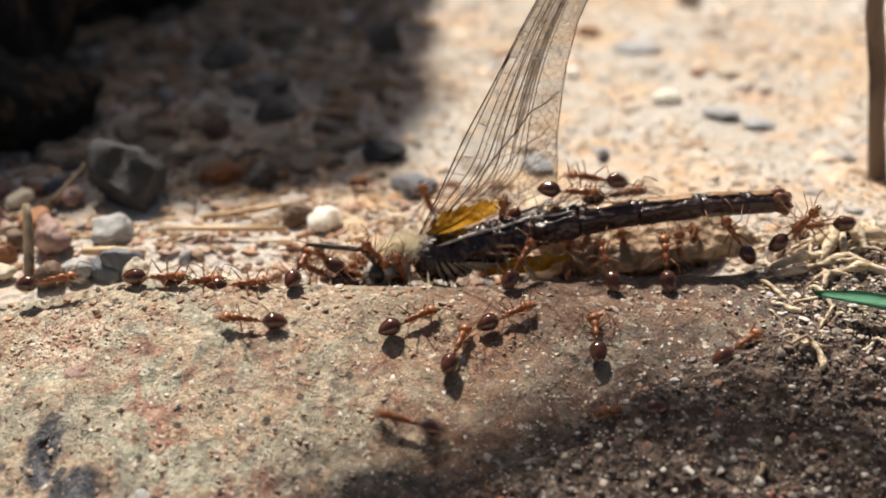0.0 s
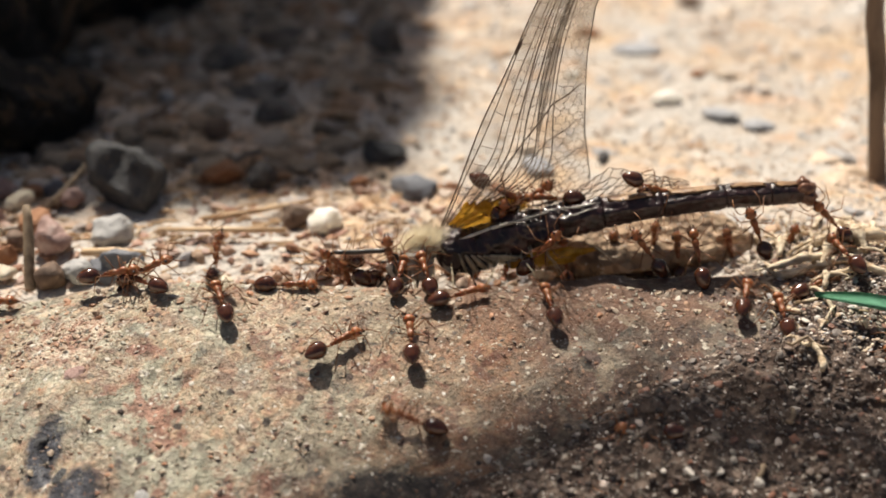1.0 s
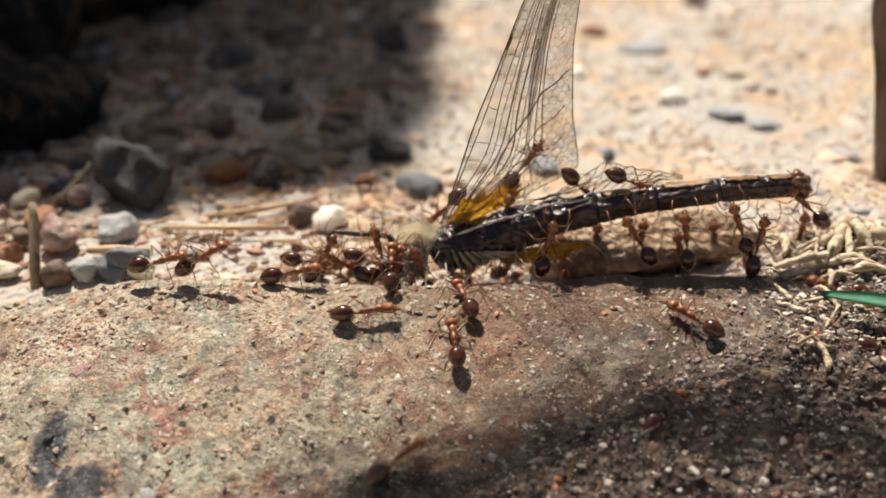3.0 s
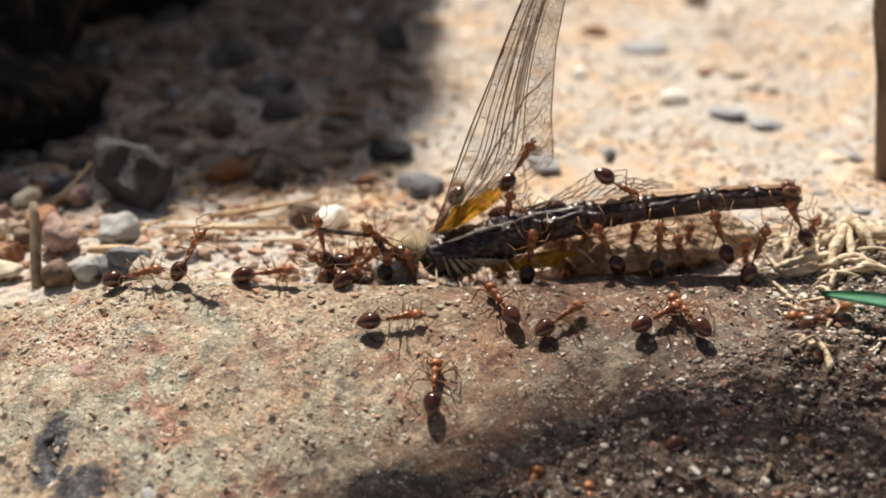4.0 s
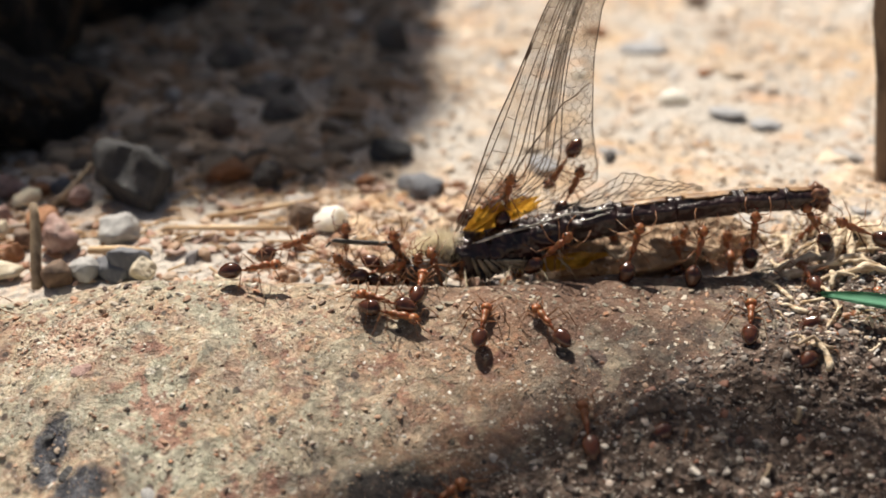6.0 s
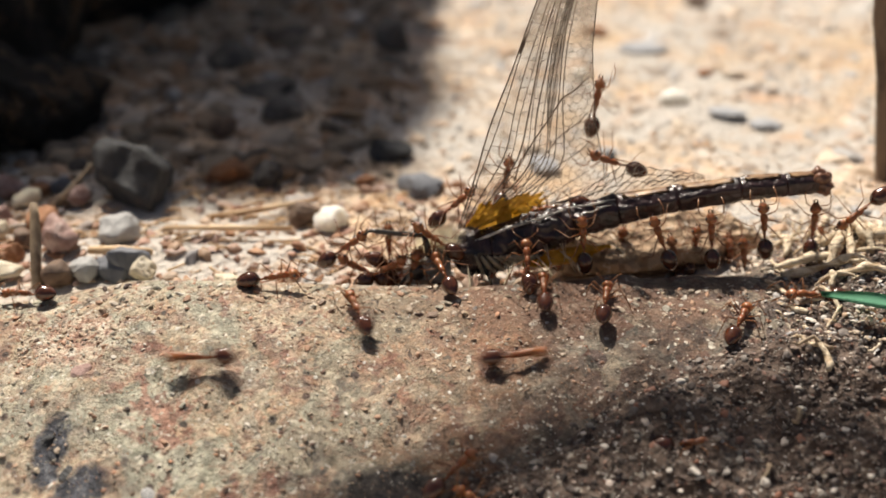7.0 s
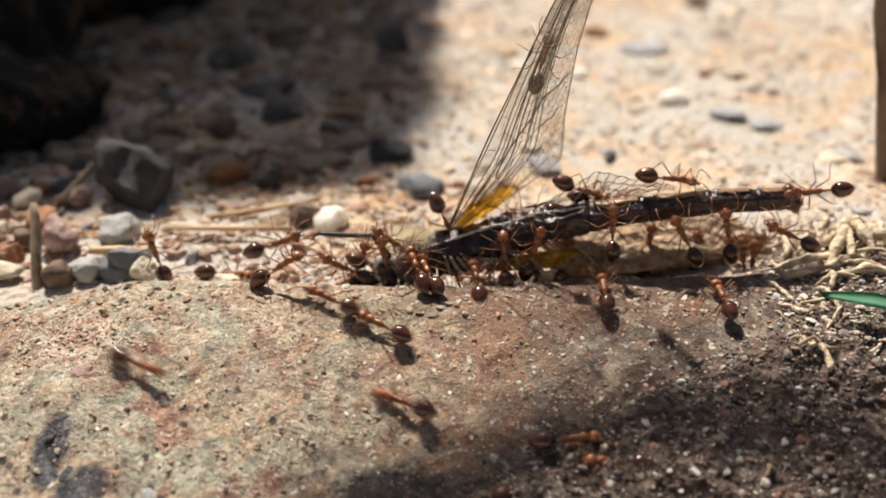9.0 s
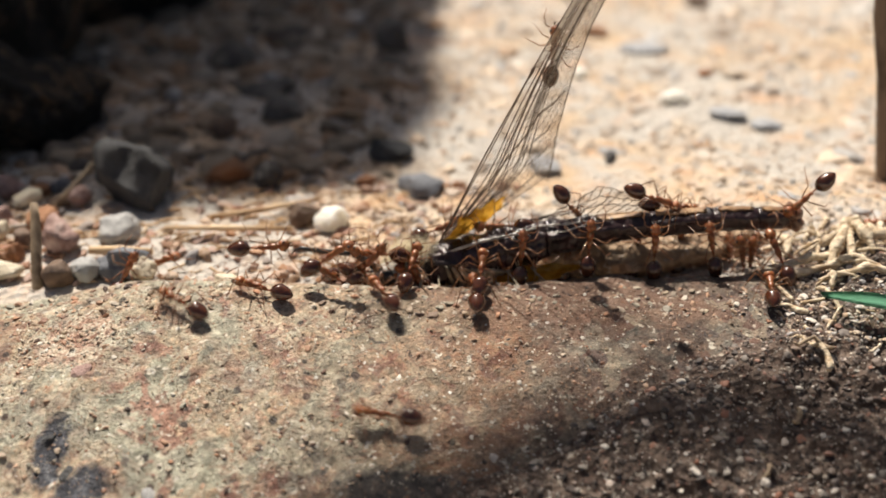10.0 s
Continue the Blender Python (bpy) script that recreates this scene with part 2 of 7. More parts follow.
SPECK_TINTS = ((0.0, (0.07, 0.055, 0.05)), (0.16, (0.34, 0.17, 0.1)), (0.32, (0.5, 0.42, 0.3)), (0.46, (0.2, 0.13, 0.09)), (0.58, (0.38, 0.37, 0.3)), (0.7, (0.5, 0.26, 0.15)), (0.82, (0.46, 0.36, 0.26)), (0.95, (0.74, 0.7, 0.62)))
SPECK = pebble_material("ledge_grains", *SPECK_TINTS)
SPECK_SINGLE = pebble_material("ledge_grains", *SPECK_TINTS, single=True)
BARK = fibre("bark", (0.055, 0.039, 0.029), (0.2, 0.145, 0.105), 0.9, (250, 250, 120), 0.0006)


# ---- shapes ----
def ease(a, b, x):
    s = min(1.0, max(0.0, (x - a) / (b - a)))
    return s * s * (3 - 2 * s)


def wob(x, y, s, seed=0.0):
    """Smooth relief about zero, waves of s millimetres; x and y in millimetres."""
    return noise.noise((x / s, y / s, seed))


def crest(x):
    """The stone's ridge: how far back and how high it runs, in millimetres."""
    back = -3.0 + 0.6 * wob(x, 0, 14, 3)
    high = -2.45 - 0.6 * ease(-15, -5, x) - 2.2 * ease(-26, -40, x) + 0.3 * wob(x, 0, 9, 5) + 0.2 * wob(x, 0, 2.8, 15) - 1.5 * ease(-40, -70, x)
    return back, high


def stone_z(x, y):
    """Height of the rounded stone, millimetres."""
    back, high = crest(x)
    d = back - y
    if d >= 0:
        z = high - 0.012 * d * d if d < 12 else high - 1.73 - 0.29 * (d - 12) - 0.006 * (d - 12) ** 2
        z -= 0.16 * d * ease(0, 5, d)
    else:
        flat = 1.2 + 2.4 * ease(4, 18, x) + 6.6 * ease(27, 33, x)
        e = max(0.0, -d - flat)
        z = high + 0.15 * ease(0, 1, -d) - 0.32 * e - 0.10 * e * e
    rough = 0.6 * wob(x, y, 7, 1) + 0.4 * wob(x, y, 2.6, 2) + 0.2 * wob(x, y, 1.0, 4) + 0.12 * wob(x, y, 0.5, 6)
    return z + rough * (0.25 + 0.75 * ease(1, 8, abs(d)))


def ground_z(x, y):
    """Height of the soil, millimetres: low behind the stone, a bank over its right end, falling away in front."""
    far = -5.2 + 0.9 * wob(x, y, 22, 7) + 0.35 * wob(x, y, 6, 8) + 0.12 * wob(x, y, 2, 9)
    bank = stone_z(min(x, 60.0), max(y, -60.0)) - 1.6
    edge = x - (27.0 + 0.9 * (y + 4)) + 4.0 * wob(x, y, 9, 11)
    bank += 0.6 * ease(-5, 6, edge)
    bank -= 2.5 * ease(-3, 6, y) * (1 - ease(6, 24, x))
    rise = 2.4 * ease(20, 34, x) * (1 - ease(14, 40, y))
    s = ease(1.5, 9.0, y - 3.0 * ease(18, 30, x))
    near = max(bank, -46.0)
    z = near * (1 - s) + (far + rise) * s
    return max(z, far + rise - 0.3) if y > -3.2 else z


def surface_z(x, y):
    return max(stone_z(x, y), ground_z(x, y))


def mesh_object(name, verts, faces, material, smooth=True):
    me = bpy.data.meshes.new(name)
    me.from_pydata(verts, [], faces)
    me.materials.append(material)
    me.polygons.foreach_set("use_smooth", [smooth] * len(me.polygons))
    me.update()
    return new(name, me)


def part(name, bm, material, parent, label=""):
    me = bpy.data.meshes.new(name)
    bm.to_mesh(me)
    bm.free()
    for p in me.polygons:
        p.use_smooth = True
    me.materials.append(material)
    ob = new(name, me)
    ob.parent = parent
    return tagged(ob, label)


def steps(*runs):
    """Stops of an uneven grid line: (from, to, step) runs."""
    out = []
    for a, b, s in runs:
        k = max(1, round((b - a) / s))
        out += [a + (b - a) * i / k for i in range(k)]
    return out + [runs[-1][1]]


def sheet(name, xs, ys, height, material):
    verts = [(x * MM, y * MM, height(x, y) * MM) for y in ys for x in xs]
    w = len(xs)
    faces = [(j * w + i, j * w + i + 1, (j + 1) * w + i + 1, (j + 1) * w + i) for j in range(len(ys) - 1) for i in range(w - 1)]
    return mesh_object(name, verts, faces, material)


def rock_bm(size, seed, level=3, flat=1.0, rough=0.22, blocky=0.0):
    """A stone of that (x, y, z) size in metres about its middle: faceted by random cuts, then weathered."""
    bm = bmesh.new()
    bmesh.ops.create_icosphere(bm, subdivisions=level, radius=1.0)
    r = random.Random(seed)
    cuts = []
    for _ in range(9 + int(5 * blocky)):
        v = Vector((r.gauss(0, 1), r.gauss(0, 1), r.gauss(0, 1))).normalized()
        cuts.append((v, r.uniform(0.62 - 0.22 * blocky, 0.95 - 0.12 * blocky)))
    off = Vector((seed * 7.1, seed * 3.3, seed * 1.7))
    for v in bm.verts:
        p = v.co.normalized()
        for c, d in cuts:
            k = p.dot(c)
            if k > d:
                p = p - c * (k - d) * (0.35 + 0.65 * blocky)
        p = p * (1 + rough * noise.noise(p * 1.4 + off) + rough * 0.4 * noise.noise(p * 3.7 + off) + rough * 0.16 * noise.noise(p * 9 + off))
        v.co = Vector((p.x * size[0] / 2, p.y * size[1] / 2, p.z * size[2] / 2 * flat))
    return bm


def rock(name, label, material, x, y, z, size, turn=0, seed=1, level=4, blocky=0.5, tip=(0, 0), group="", category="stone", rough=0.22):
    bm = rock_bm([s * MM for s in size], seed, level, rough=rough, blocky=blocky)
    ob = part(name, bm, material, None)
    ob.matrix_basis = pose(x * MM, y * MM, z * MM, tip[0], tip[1], turn)
    return tagged(ob, label, category, group)


def scatter(name, label, material, spots, seed, level, category, parent=None):
    """Many small stones in one mesh. spots: (x, y, z, size) in millimetres."""
    r = random.Random(seed)
    shapes = []
    for k in range(10):
        bm = rock_bm((1, 1, 1), seed * 20 + k, level, rough=0.3, blocky=0.8)
        shapes.append((np.array([v.co[:] for v in bm.verts]), np.array([[v.index for v in f.verts] for f in bm.faces])))
        bm.free()
    vs, fs, at = [], [], 0
    for x, y, z, s in spots:
        v, f = shapes[r.randrange(10)]
        a = np.array(Euler((r.uniform(-0.5, 0.5), r.uniform(-0.5, 0.5), r.uniform(0, 6.28))).to_matrix())
        d = np.array((s * r.uniform(0.8, 1.3), s * r.uniform(0.7, 1.0), s * r.uniform(0.4, 0.7)))
        vs.append((v * d) @ a.T * MM + np.array((x, y, z)) * MM)
        fs.append(f + at)
        at += len(v)
    ob = mesh_object(name, np.concatenate(vs).tolist(), np.concatenate(fs).tolist(), material, level > 2)
    return tagged(ob, label, category, kind="stuff")


def pieces(name, parent, material, spots_, seed, level):
    """Single stones, each an object under its parent; alike ones share their mesh."""
    r = random.Random(seed)
    shapes = []
    for k in range(10):
        me = bpy.data.meshes.new(name)
        bm = rock_bm((MM, MM, MM), seed * 20 + k, level, rough=0.3, blocky=0.8)
        bm.to_mesh(me)
        bm.free()
        me.materials.append(material)
        me.polygons.foreach_set("use_smooth", [True] * len(me.polygons))
        shapes.append(me)
    for x, y, z, s in spots_:
        ob = new(name, shapes[r.randrange(10)])
        ob.parent = parent
        ob.matrix_basis = Matrix.LocRotScale(Vector((x, y, z)) * MM, Euler((r.uniform(-0.5, 0.5), r.uniform(-0.5, 0.5), r.uniform(0, 6.28))),
                                             Vector((s * r.uniform(0.8, 1.3), s * r.uniform(0.7, 1.0), s * r.uniform(0.4, 0.7))))


# ---- ground and stone ----
ground = sheet("ground", steps((-30000, -3000, 9000), (-3000, -300, 900), (-300, -90, 30), (-90, 90, 0.55), (90, 300, 30), (300, 3000, 900), (3000, 30000, 9000)),
               steps((-30000, -3000, 9000), (-3000, -300, 900), (-300, -48, 36), (-48, 12, 0.55), (12, 130, 0.9), (130, 300, 20), (300, 3000, 900), (3000, 60000, 9500)),
               ground_z, SAND)
tagged(ground, "pale sandy ground strewn with gravel and small stones", "ground", kind="structure")


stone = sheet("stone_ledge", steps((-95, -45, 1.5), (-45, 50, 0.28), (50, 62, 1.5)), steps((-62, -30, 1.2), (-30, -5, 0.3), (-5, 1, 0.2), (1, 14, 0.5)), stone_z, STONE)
tagged(stone, "weathered tan sandstone ledge with a rounded worn ridge", "rock")

# ---- shade casters: boulder behind, leaning branch above ----
def boulder_mesh():
    """A tall rounded block: its right shoulder slopes up to a broad flat crown."""
    line = [(-6, -12), (-20, 60), (-34, 137), (-49.2, 209), (-59, 248), (-68, 267), (-82, 274), (-99, 280), (-130, 283), (-220, 284), (-330, 270), (-372, 200), (-390, -12)]
    outline = []
    for (x0, z0), (x1, z1) in zip(line, line[1:]):
        k = max(2, int(math.hypot(x1 - x0, z1 - z0) / 9))
        outline += [(x0 + (x1 - x0) * s / k, z0 + (z1 - z0) * s / k) for s in range(k)]
    outline.append(line[-1])
    bm = bmesh.new()
    rings = []
    for y, k in ((174.5, 0.86), (182.5, 0.95), (191.5, 0.99), (198.5, 1.0), (220.5, 0.985), (248.5, 0.95), (260.5, 0.85)):
        ring = []
        for x, z in outline:
            w = 4.0 * noise.noise((x / 30, y / 30, z / 30)) + 1.6 * noise.noise((x / 9, y / 9, z / 9))
            ring.append(bm.verts.new(Vector(((x + 195) * k - 195 + w, y + w, z * k + (w if z > 0 else 0))) * MM))
        rings.append(ring)
    n = len(outline)
    for a, b in zip(rings, rings[1:]):
        for q in range(n):
            bm.faces.new((a[q], a[(q + 1) % n], b[(q + 1) % n], b[q]))
    bm.faces.new(rings[0][::-1])
    bm.faces.new(rings[-1])
    return bm


boulder = tagged(part("boulder", boulder_mesh(), UMBER, None), "large brown boulder standing in the sun's way", "boulder")


def tube(bm, points, radii, sides=8, cap=True):
    """A round stalk along points; radii one for each."""
    rings = []
    for i, p in enumerate(points):
        p = Vector(p)
        d = (Vector(points[min(i + 1, len(points) - 1)]) - Vector(points[max(i - 1, 0)])).normalized()
        u = d.cross(Vector((0.13, 0.31, 0.94))).normalized()
        w = d.cross(u)
        rings.append([bm.verts.new(p + (u * math.cos(k * 2 * math.pi / sides) + w * math.sin(k * 2 * math.pi / sides)) * radii[i]) for k in range(sides)])
    for a, b in zip(rings, rings[1:]):
        for k in range(sides):
            bm.faces.new((a[k], a[(k + 1) % sides], b[(k + 1) % sides], b[k]))
    if cap:
        bm.faces.new(rings[0][::-1])
        bm.faces.new(rings[-1])
    return bm


def stick(name, label, material, points, radii, category="twig", sides=7, group=""):
    bm = tube(bmesh.new(), [Vector(p) * MM for p in points], [r * MM for r in radii], sides)
    return tagged(part(name, bm, material, None), label, category, group)


branch = stick("branch", "bare brown branch leaning over the ledge from the ground", BARK,
               [(-56, 68, 150), (-45, 74.4, 152), (-27.6, 81, 155), (-9, 80.8, 156), (14.6, 55, 126), (39, 29, 86), (74, 7, 42), (112, -10, -8)], [2.2, 2.5, 2.3, 1.95, 2.0, 2.5, 3.0, 3.4], "branch", 12)

# ---- soil bank over the ledge's end, and its grit ----


def bank_edge(y):
    """Where the soil begins, for each depth."""
    return 29.0 - 2.1 * max(0.0, -8.0 - y) * (1 - 0.25 * ease(8, 20, -y)) + 0.2 * (y + 8)


def bank_z(x, y):
    edge_ = x - bank_edge(y) + 5.0 * wob(x, y, 9, 11)
    lift = ease(-4, 7, edge_)
    return max(stone_z(x, y), ground_z(x, y) - 0.8) - 0.5 + 1.9 * lift + (0.8 * wob(x, y, 4.5, 12) + 0.45 * wob(x, y, 1.7, 13) + 0.2 * wob(x, y, 0.7, 14)) * lift


bank = sheet("soil_bank", steps((-14, 62, 0.32)), steps((-34, 7, 0.32)), bank_z, SOIL)
tagged(bank, "dark crumbly soil bank banked against the stone ledge", "soil", kind="structure")


def spots(count, seed, xs, ys, small, large, height, sink=0.25, keep=None, power=3):
    r = random.Random(seed)
    out = []
    while len(out) < count:
        x, y = r.uniform(*xs), r.uniform(*ys)
        if keep is None or r.random() < keep(x, y):
            s = small + (large - small) * r.random() ** power
            out.append((x, y, height(x, y) + s * (0.5 - sink) * 0.4, s))
    return out


def top_z(x, y):
    return max(stone_z(x, y), bank_z(x, y) if -14 < x < 62 and -34 < y < 7 else -99, ground_z(x, y))


def on_bank(x, y):
    return ease(-5, 4, x - bank_edge(y) + 5.0 * wob(x, y, 9, 11))


# ---- single stones ----
STONES = [
    ("white_pebble", "smooth white quartz pebble on sandy ground", CHALK, -11.3, 15.9, (3.9, 3.4, 2.7), 0.9, 1),
    ("grey_pebble", "pale grey pebble on sandy ground", ASH, -32.4, 13.2, (5.4, 4, 3.0), 1.0, 2),
    ("dark_rock", "angular dark grey rock standing in shade", SLATE, -32.6, 23.4, (11.0, 9.5, 11.0), 2.4, 57),
    ("cream_pebble", "small cream pebble beside the ledge", CREAM, -27.8, 3.9, (2.5, 2.2, 2.6), 1.2, 4),
    ("cream_pebble", "small cream pebble beside the ledge", CREAM, -19.9, 2.6, (3.4, 2.4, 2.4), 0.9, 5),
    ("dark_pebble", "dark brown pebble on sandy ground", BROWN, -14.4, 17.6, (4.4, 3.6, 3.2), 0.9, 6),
    ("pink_pebble", "dusty pink pebble among gravel", ROSE, -38.6, 22.0, (3.2, 3, 2.4), 0.8, 7),
    ("pink_pebble", "rough pink stone among gravel", ROSE, -37.4, 10.6, (4.6, 4, 4.6), 1.4, 8),
    ("white_pebble", "small white chip in the sand", CHALK, 30.1, 55.2, (4.6, 3, 2.0), 0.6, 9),
    ("white_pebble", "small white chip in the sand", CHALK, 19.3, 69.0, (2.6, 2, 1.8), 0.6, 10),
    ("dark_sliver", "flat dark stone sliver in the sand", JET, 19.6, 37.0, (3.6, 1.6, 1.0), 0.4, 11),
    ("blue_grey_pebble", "bluish grey flat stone in the sand", PALEBLUE, 36.2, 50.0, (5.7, 4.8, 1.3), 0.33, 12),
    ("blue_grey_pebble", "bluish grey flat stone in the sand", PALEBLUE, 40.4, 47.0, (4.8, 4.1, 1.2), 0.28, 13),
    ("rusty_pebble", "rusty red stone in shade", RUST, -24.0, 29.6, (5.0, 4, 3.6), 1.0, 14),
    ("dark_pebble", "dark pointed stone in shade", JET, -19.4, 27.6, (4.0, 3, 4.2), 1.2, 15),
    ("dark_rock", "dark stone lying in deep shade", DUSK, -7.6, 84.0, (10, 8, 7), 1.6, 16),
    ("pale_pebble", "round pale pebble beside the ledge", ASH, -33.4, 4.6, (3.4, 2.8, 2.6), 1.0, 17),
    ("blue_grey_pebble", "bluish grey pebble beside the ledge", BLUEGREY, -29.6, 5.4, (4.4, 3.6, 3.8), 1.3, 18),
    ("rusty_pebble", "small rusty pebble on sandy ground", RUST, -8.6, 28.4, (2.2, 2, 1.6), 0.5, 19),
    ("brown_pebble", "brown stone half sunk in sand", BROWN, 44.0, 112.0, (6.5, 4, 3), 0.6, 20),
    ("blue_grey_pebble", "bluish grey flat stone behind the insect", PALEBLUE, 11.5, 34.0, (5.0, 4, 2.2), 0.6, 21),
    ("blue_grey_pebble", "bluish grey stone on bright sand", PALEBLUE, 30.5, 84.0, (7.2, 6.0, 1.8), 0.33, 22),
    ("orange_pebble", "orange stone on bright sand", RUST, 24.0, 92.0, (5.5, 4.8, 1.8), 0.39, 23),
    ("orange_pebble", "small orange stone on bright sand", RUST, 37.0, 70.0, (3.3, 2.9, 1.2), 0.28, 24),
    ("blue_grey_pebble", "bluish grey stone near the shade's edge", BLUEGREY, -2.6, 27.0, (6.5, 5, 3), 0.7, 25),
    ("blue_grey_pebble", "dark bluish stone near the shade's edge", SLATE, -6.4, 38.0, (6.0, 5, 3.6), 0.8, 26),
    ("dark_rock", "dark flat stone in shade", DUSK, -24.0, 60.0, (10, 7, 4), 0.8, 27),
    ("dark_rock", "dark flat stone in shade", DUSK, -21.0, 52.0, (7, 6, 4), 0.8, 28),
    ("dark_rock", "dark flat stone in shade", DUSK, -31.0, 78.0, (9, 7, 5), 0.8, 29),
    ("grey_pebble", "pale chip in deep shade", ASH, -36.0, 58.0, (3, 2, 2), 0.8, 30),
    ("grey_pebble", "pale chip in deep shade", ASH, -24.0, 66.0, (2.6, 2, 1.6), 0.8, 31),
    ("rusty_pebble", "rusty stone in deep shade", RUST, -18.0, 108.0, (5.0, 3.6, 1.6), 0.44, 32),
    ("brown_pebble", "brown stone in shade", BROWN, -27.0, 44.0, (5, 4, 3), 0.8, 33),
]


def clear(x, y):
    """0 where a single stone or straw lies, else 1."""
    for row in STONES:
        if abs(x - row[3]) < row[5][0] * 0.8 + 0.8 and -4.5 - row[5][1] * 0.3 < y - row[4] < row[5][1] * 0.7:
            return 0
    return 0 if -36 < x < -13 and 5.5 < y < 15 or -44 < x < -36 and y < 8 else 1


def few(x, y):
    return clear(x, y) * (0.25 + 0.75 * ease(0.42, 0.62, 0.5 + 0.5 * wob(x, y, 14, 20)) * (1 - 0.6 * ease(-10, 6, x)))


def strew(name, label, material, single, parent, piece, spots_, seed, level, category, near=280):
    """The largest stones singly under their parent, the rest joined."""
    order = sorted(spots_, key=lambda q: -q[3])
    PIECES.append((piece, parent, single, order[:near], seed, 3))
    return scatter(name, label, material, order[near:], seed, level, category)


PIECES = []
scatter("tan_crumbs", "tan and cream crumbs of grit on the soil bank", GRAVEL, spots(3200, 15, (24, 50), (-11, 13), 0.15, 0.8, top_z, 0.3, lambda x, y: ease(25, 33, x + 0.3 * min(0, y + 4))), 15, 2, "grit")
strew("soil_grit", "coarse mixed grit lying on the dark soil", GRIT, GRIT_SINGLE, bank, "pebble",
      spots(9000, 5, (-10, 60), (-33, 8), 0.14, 1.15, top_z, 0.5, on_bank, 5), 5, 2, "grit")
scatter("soil_grains", "fine pale and black grains of soil", GRIT, spots(13000, 25, (-10, 50), (-33, 6), 0.1, 0.5, top_z, 0.3, on_bank, 2), 25, 1, "grit")
scatter("stone_grains", "fine white, black and rusty grains on the ledge", SPECK,
        spots(9000, 26, (-46, 34), (-28, -2.5), 0.07, 0.34, stone_z, 0.5, lambda x, y: 0.3 + 0.7 * ease(0.4, 0.6, 0.5 + 0.5 * wob(x, y, 5, 41)), 2), 26, 1, "grit")
strew("stone_grit", "fine mixed grains stuck on the ledge", SPECK, SPECK_SINGLE, stone, "grain",
      spots(5600, 6, (-48, 36), (-30, -2), 0.12, 0.8, stone_z, 0.85,
            lambda x, y: 0.25 + 0.75 * ease(0.4, 0.62, 0.5 + 0.4 * wob(x, y, 9, 31) + 0.25 * ease(-10, -24, y)), 4), 6, 2, "grit", 240)
scatter("crest_crumbs", "crumbs of stone along the worn ridge of the ledge", SPECK, spots(620, 16, (-44, 34), (-6, -1.6), 0.2, 1.1, stone_z, 0.6, None, 3), 16, 2, "grit")
scatter("crumbly_patch", "cream and pink crumbs broken out of the ledge", SPECK, spots(520, 17, (-40, -22), (-14, -4.5), 0.15, 0.75, stone_z, 0.7, lambda x, y: math.exp(-((x + 31.5) / 4.5) ** 2 - ((y + 8) / 2.6) ** 2), 3), 17, 2, "grit")
strew("gravel", "mixed cream, tan and bluish gravel on sandy ground", GRAVEL, GRAVEL_SINGLE, ground, "pebble",
      spots(2600, 7, (-75, 75), (6, 125), 1.0, 6.0, ground_z, 0.85, few), 7, 3, "gravel")
# shade-coloured stones and crumbs only where the boulder's shadow falls, thinning towards its edge
scatter("dark_gravel", "stones and earth crumbs coloured darker for the boulder's shade", SHADE_GRAVEL,
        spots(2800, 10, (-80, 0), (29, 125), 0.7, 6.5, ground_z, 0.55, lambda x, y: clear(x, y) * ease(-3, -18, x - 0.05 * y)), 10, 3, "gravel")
scatter("dark_crumbs", "fine brown crumbs of earth between the stones, coloured darker for shade", SHADE_GRAVEL,
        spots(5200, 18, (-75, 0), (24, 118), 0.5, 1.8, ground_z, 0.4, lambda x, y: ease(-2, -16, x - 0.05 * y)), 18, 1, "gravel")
scatter("fine_gravel", "fine sandy gravel between the larger stones", GRAVEL, spots(9000, 8, (-70, 75), (4, 118), 0.4, 1.5, ground_z, 0.35, clear), 8, 1, "gravel")
scatter("litter_grit", "small brown and rusty stones crowded behind the ledge", LITTER, spots(1300, 9, (-52, 10), (3.5, 29), 0.35, 2.4, ground_z, 0.4, lambda x, y: 0 if -40 < x < -26 and y > 16 else 1), 9, 3, "gravel")
rp = random.Random(77)
HEAP = [(x + rp.uniform(-0.8, 0.8), y + rp.uniform(-0.8, 0.8), rp.uniform(2.6, 4.6)) for x in (-52, -48, -44.5, -41.5, -35.5, -31.5) for y in (4.5, 8.5, 12.5, 16.5, 21, 25) if not (x > -37 and y > 6)]
for k, (x, y, w) in enumerate(HEAP):
    material, label = ((ROSE, "dusty pink pebble heaped behind the ledge"), (BROWN, "brown mottled pebble heaped behind the ledge"), (CREAM, "cream pebble heaped behind the ledge"),
                       (BLUEGREY, "bluish grey pebble heaped behind the ledge"), (RUST, "brown pebble heaped behind the ledge"))[(k * 7 + k // 3) % 5]
    rock("pebble", label, material, x, y, ground_z(x, y) + w * 0.2, (w, w * 0.8, w * rp.uniform(0.6, 1.0)), k * 50, 200 + k, 3, 0.7, group="loose stones")

for name, label, material, x, y, size, up, seed in STONES:
    rock(name, label, material, x, y, ground_z(x, y) + up, size, seed * 40, seed, 4, 1.0 if size[0] > 9 else (0.0 if name in ("white_pebble", "grey_pebble") else 0.5), group="loose stones")
clod = rock("soil_clod", "brown clod of earth behind the ledge's ridge", CLAY, 19.0, 8.0, -3.6, (24, 7, 6.5), 4, 91, 5, 0.5, category="earth")
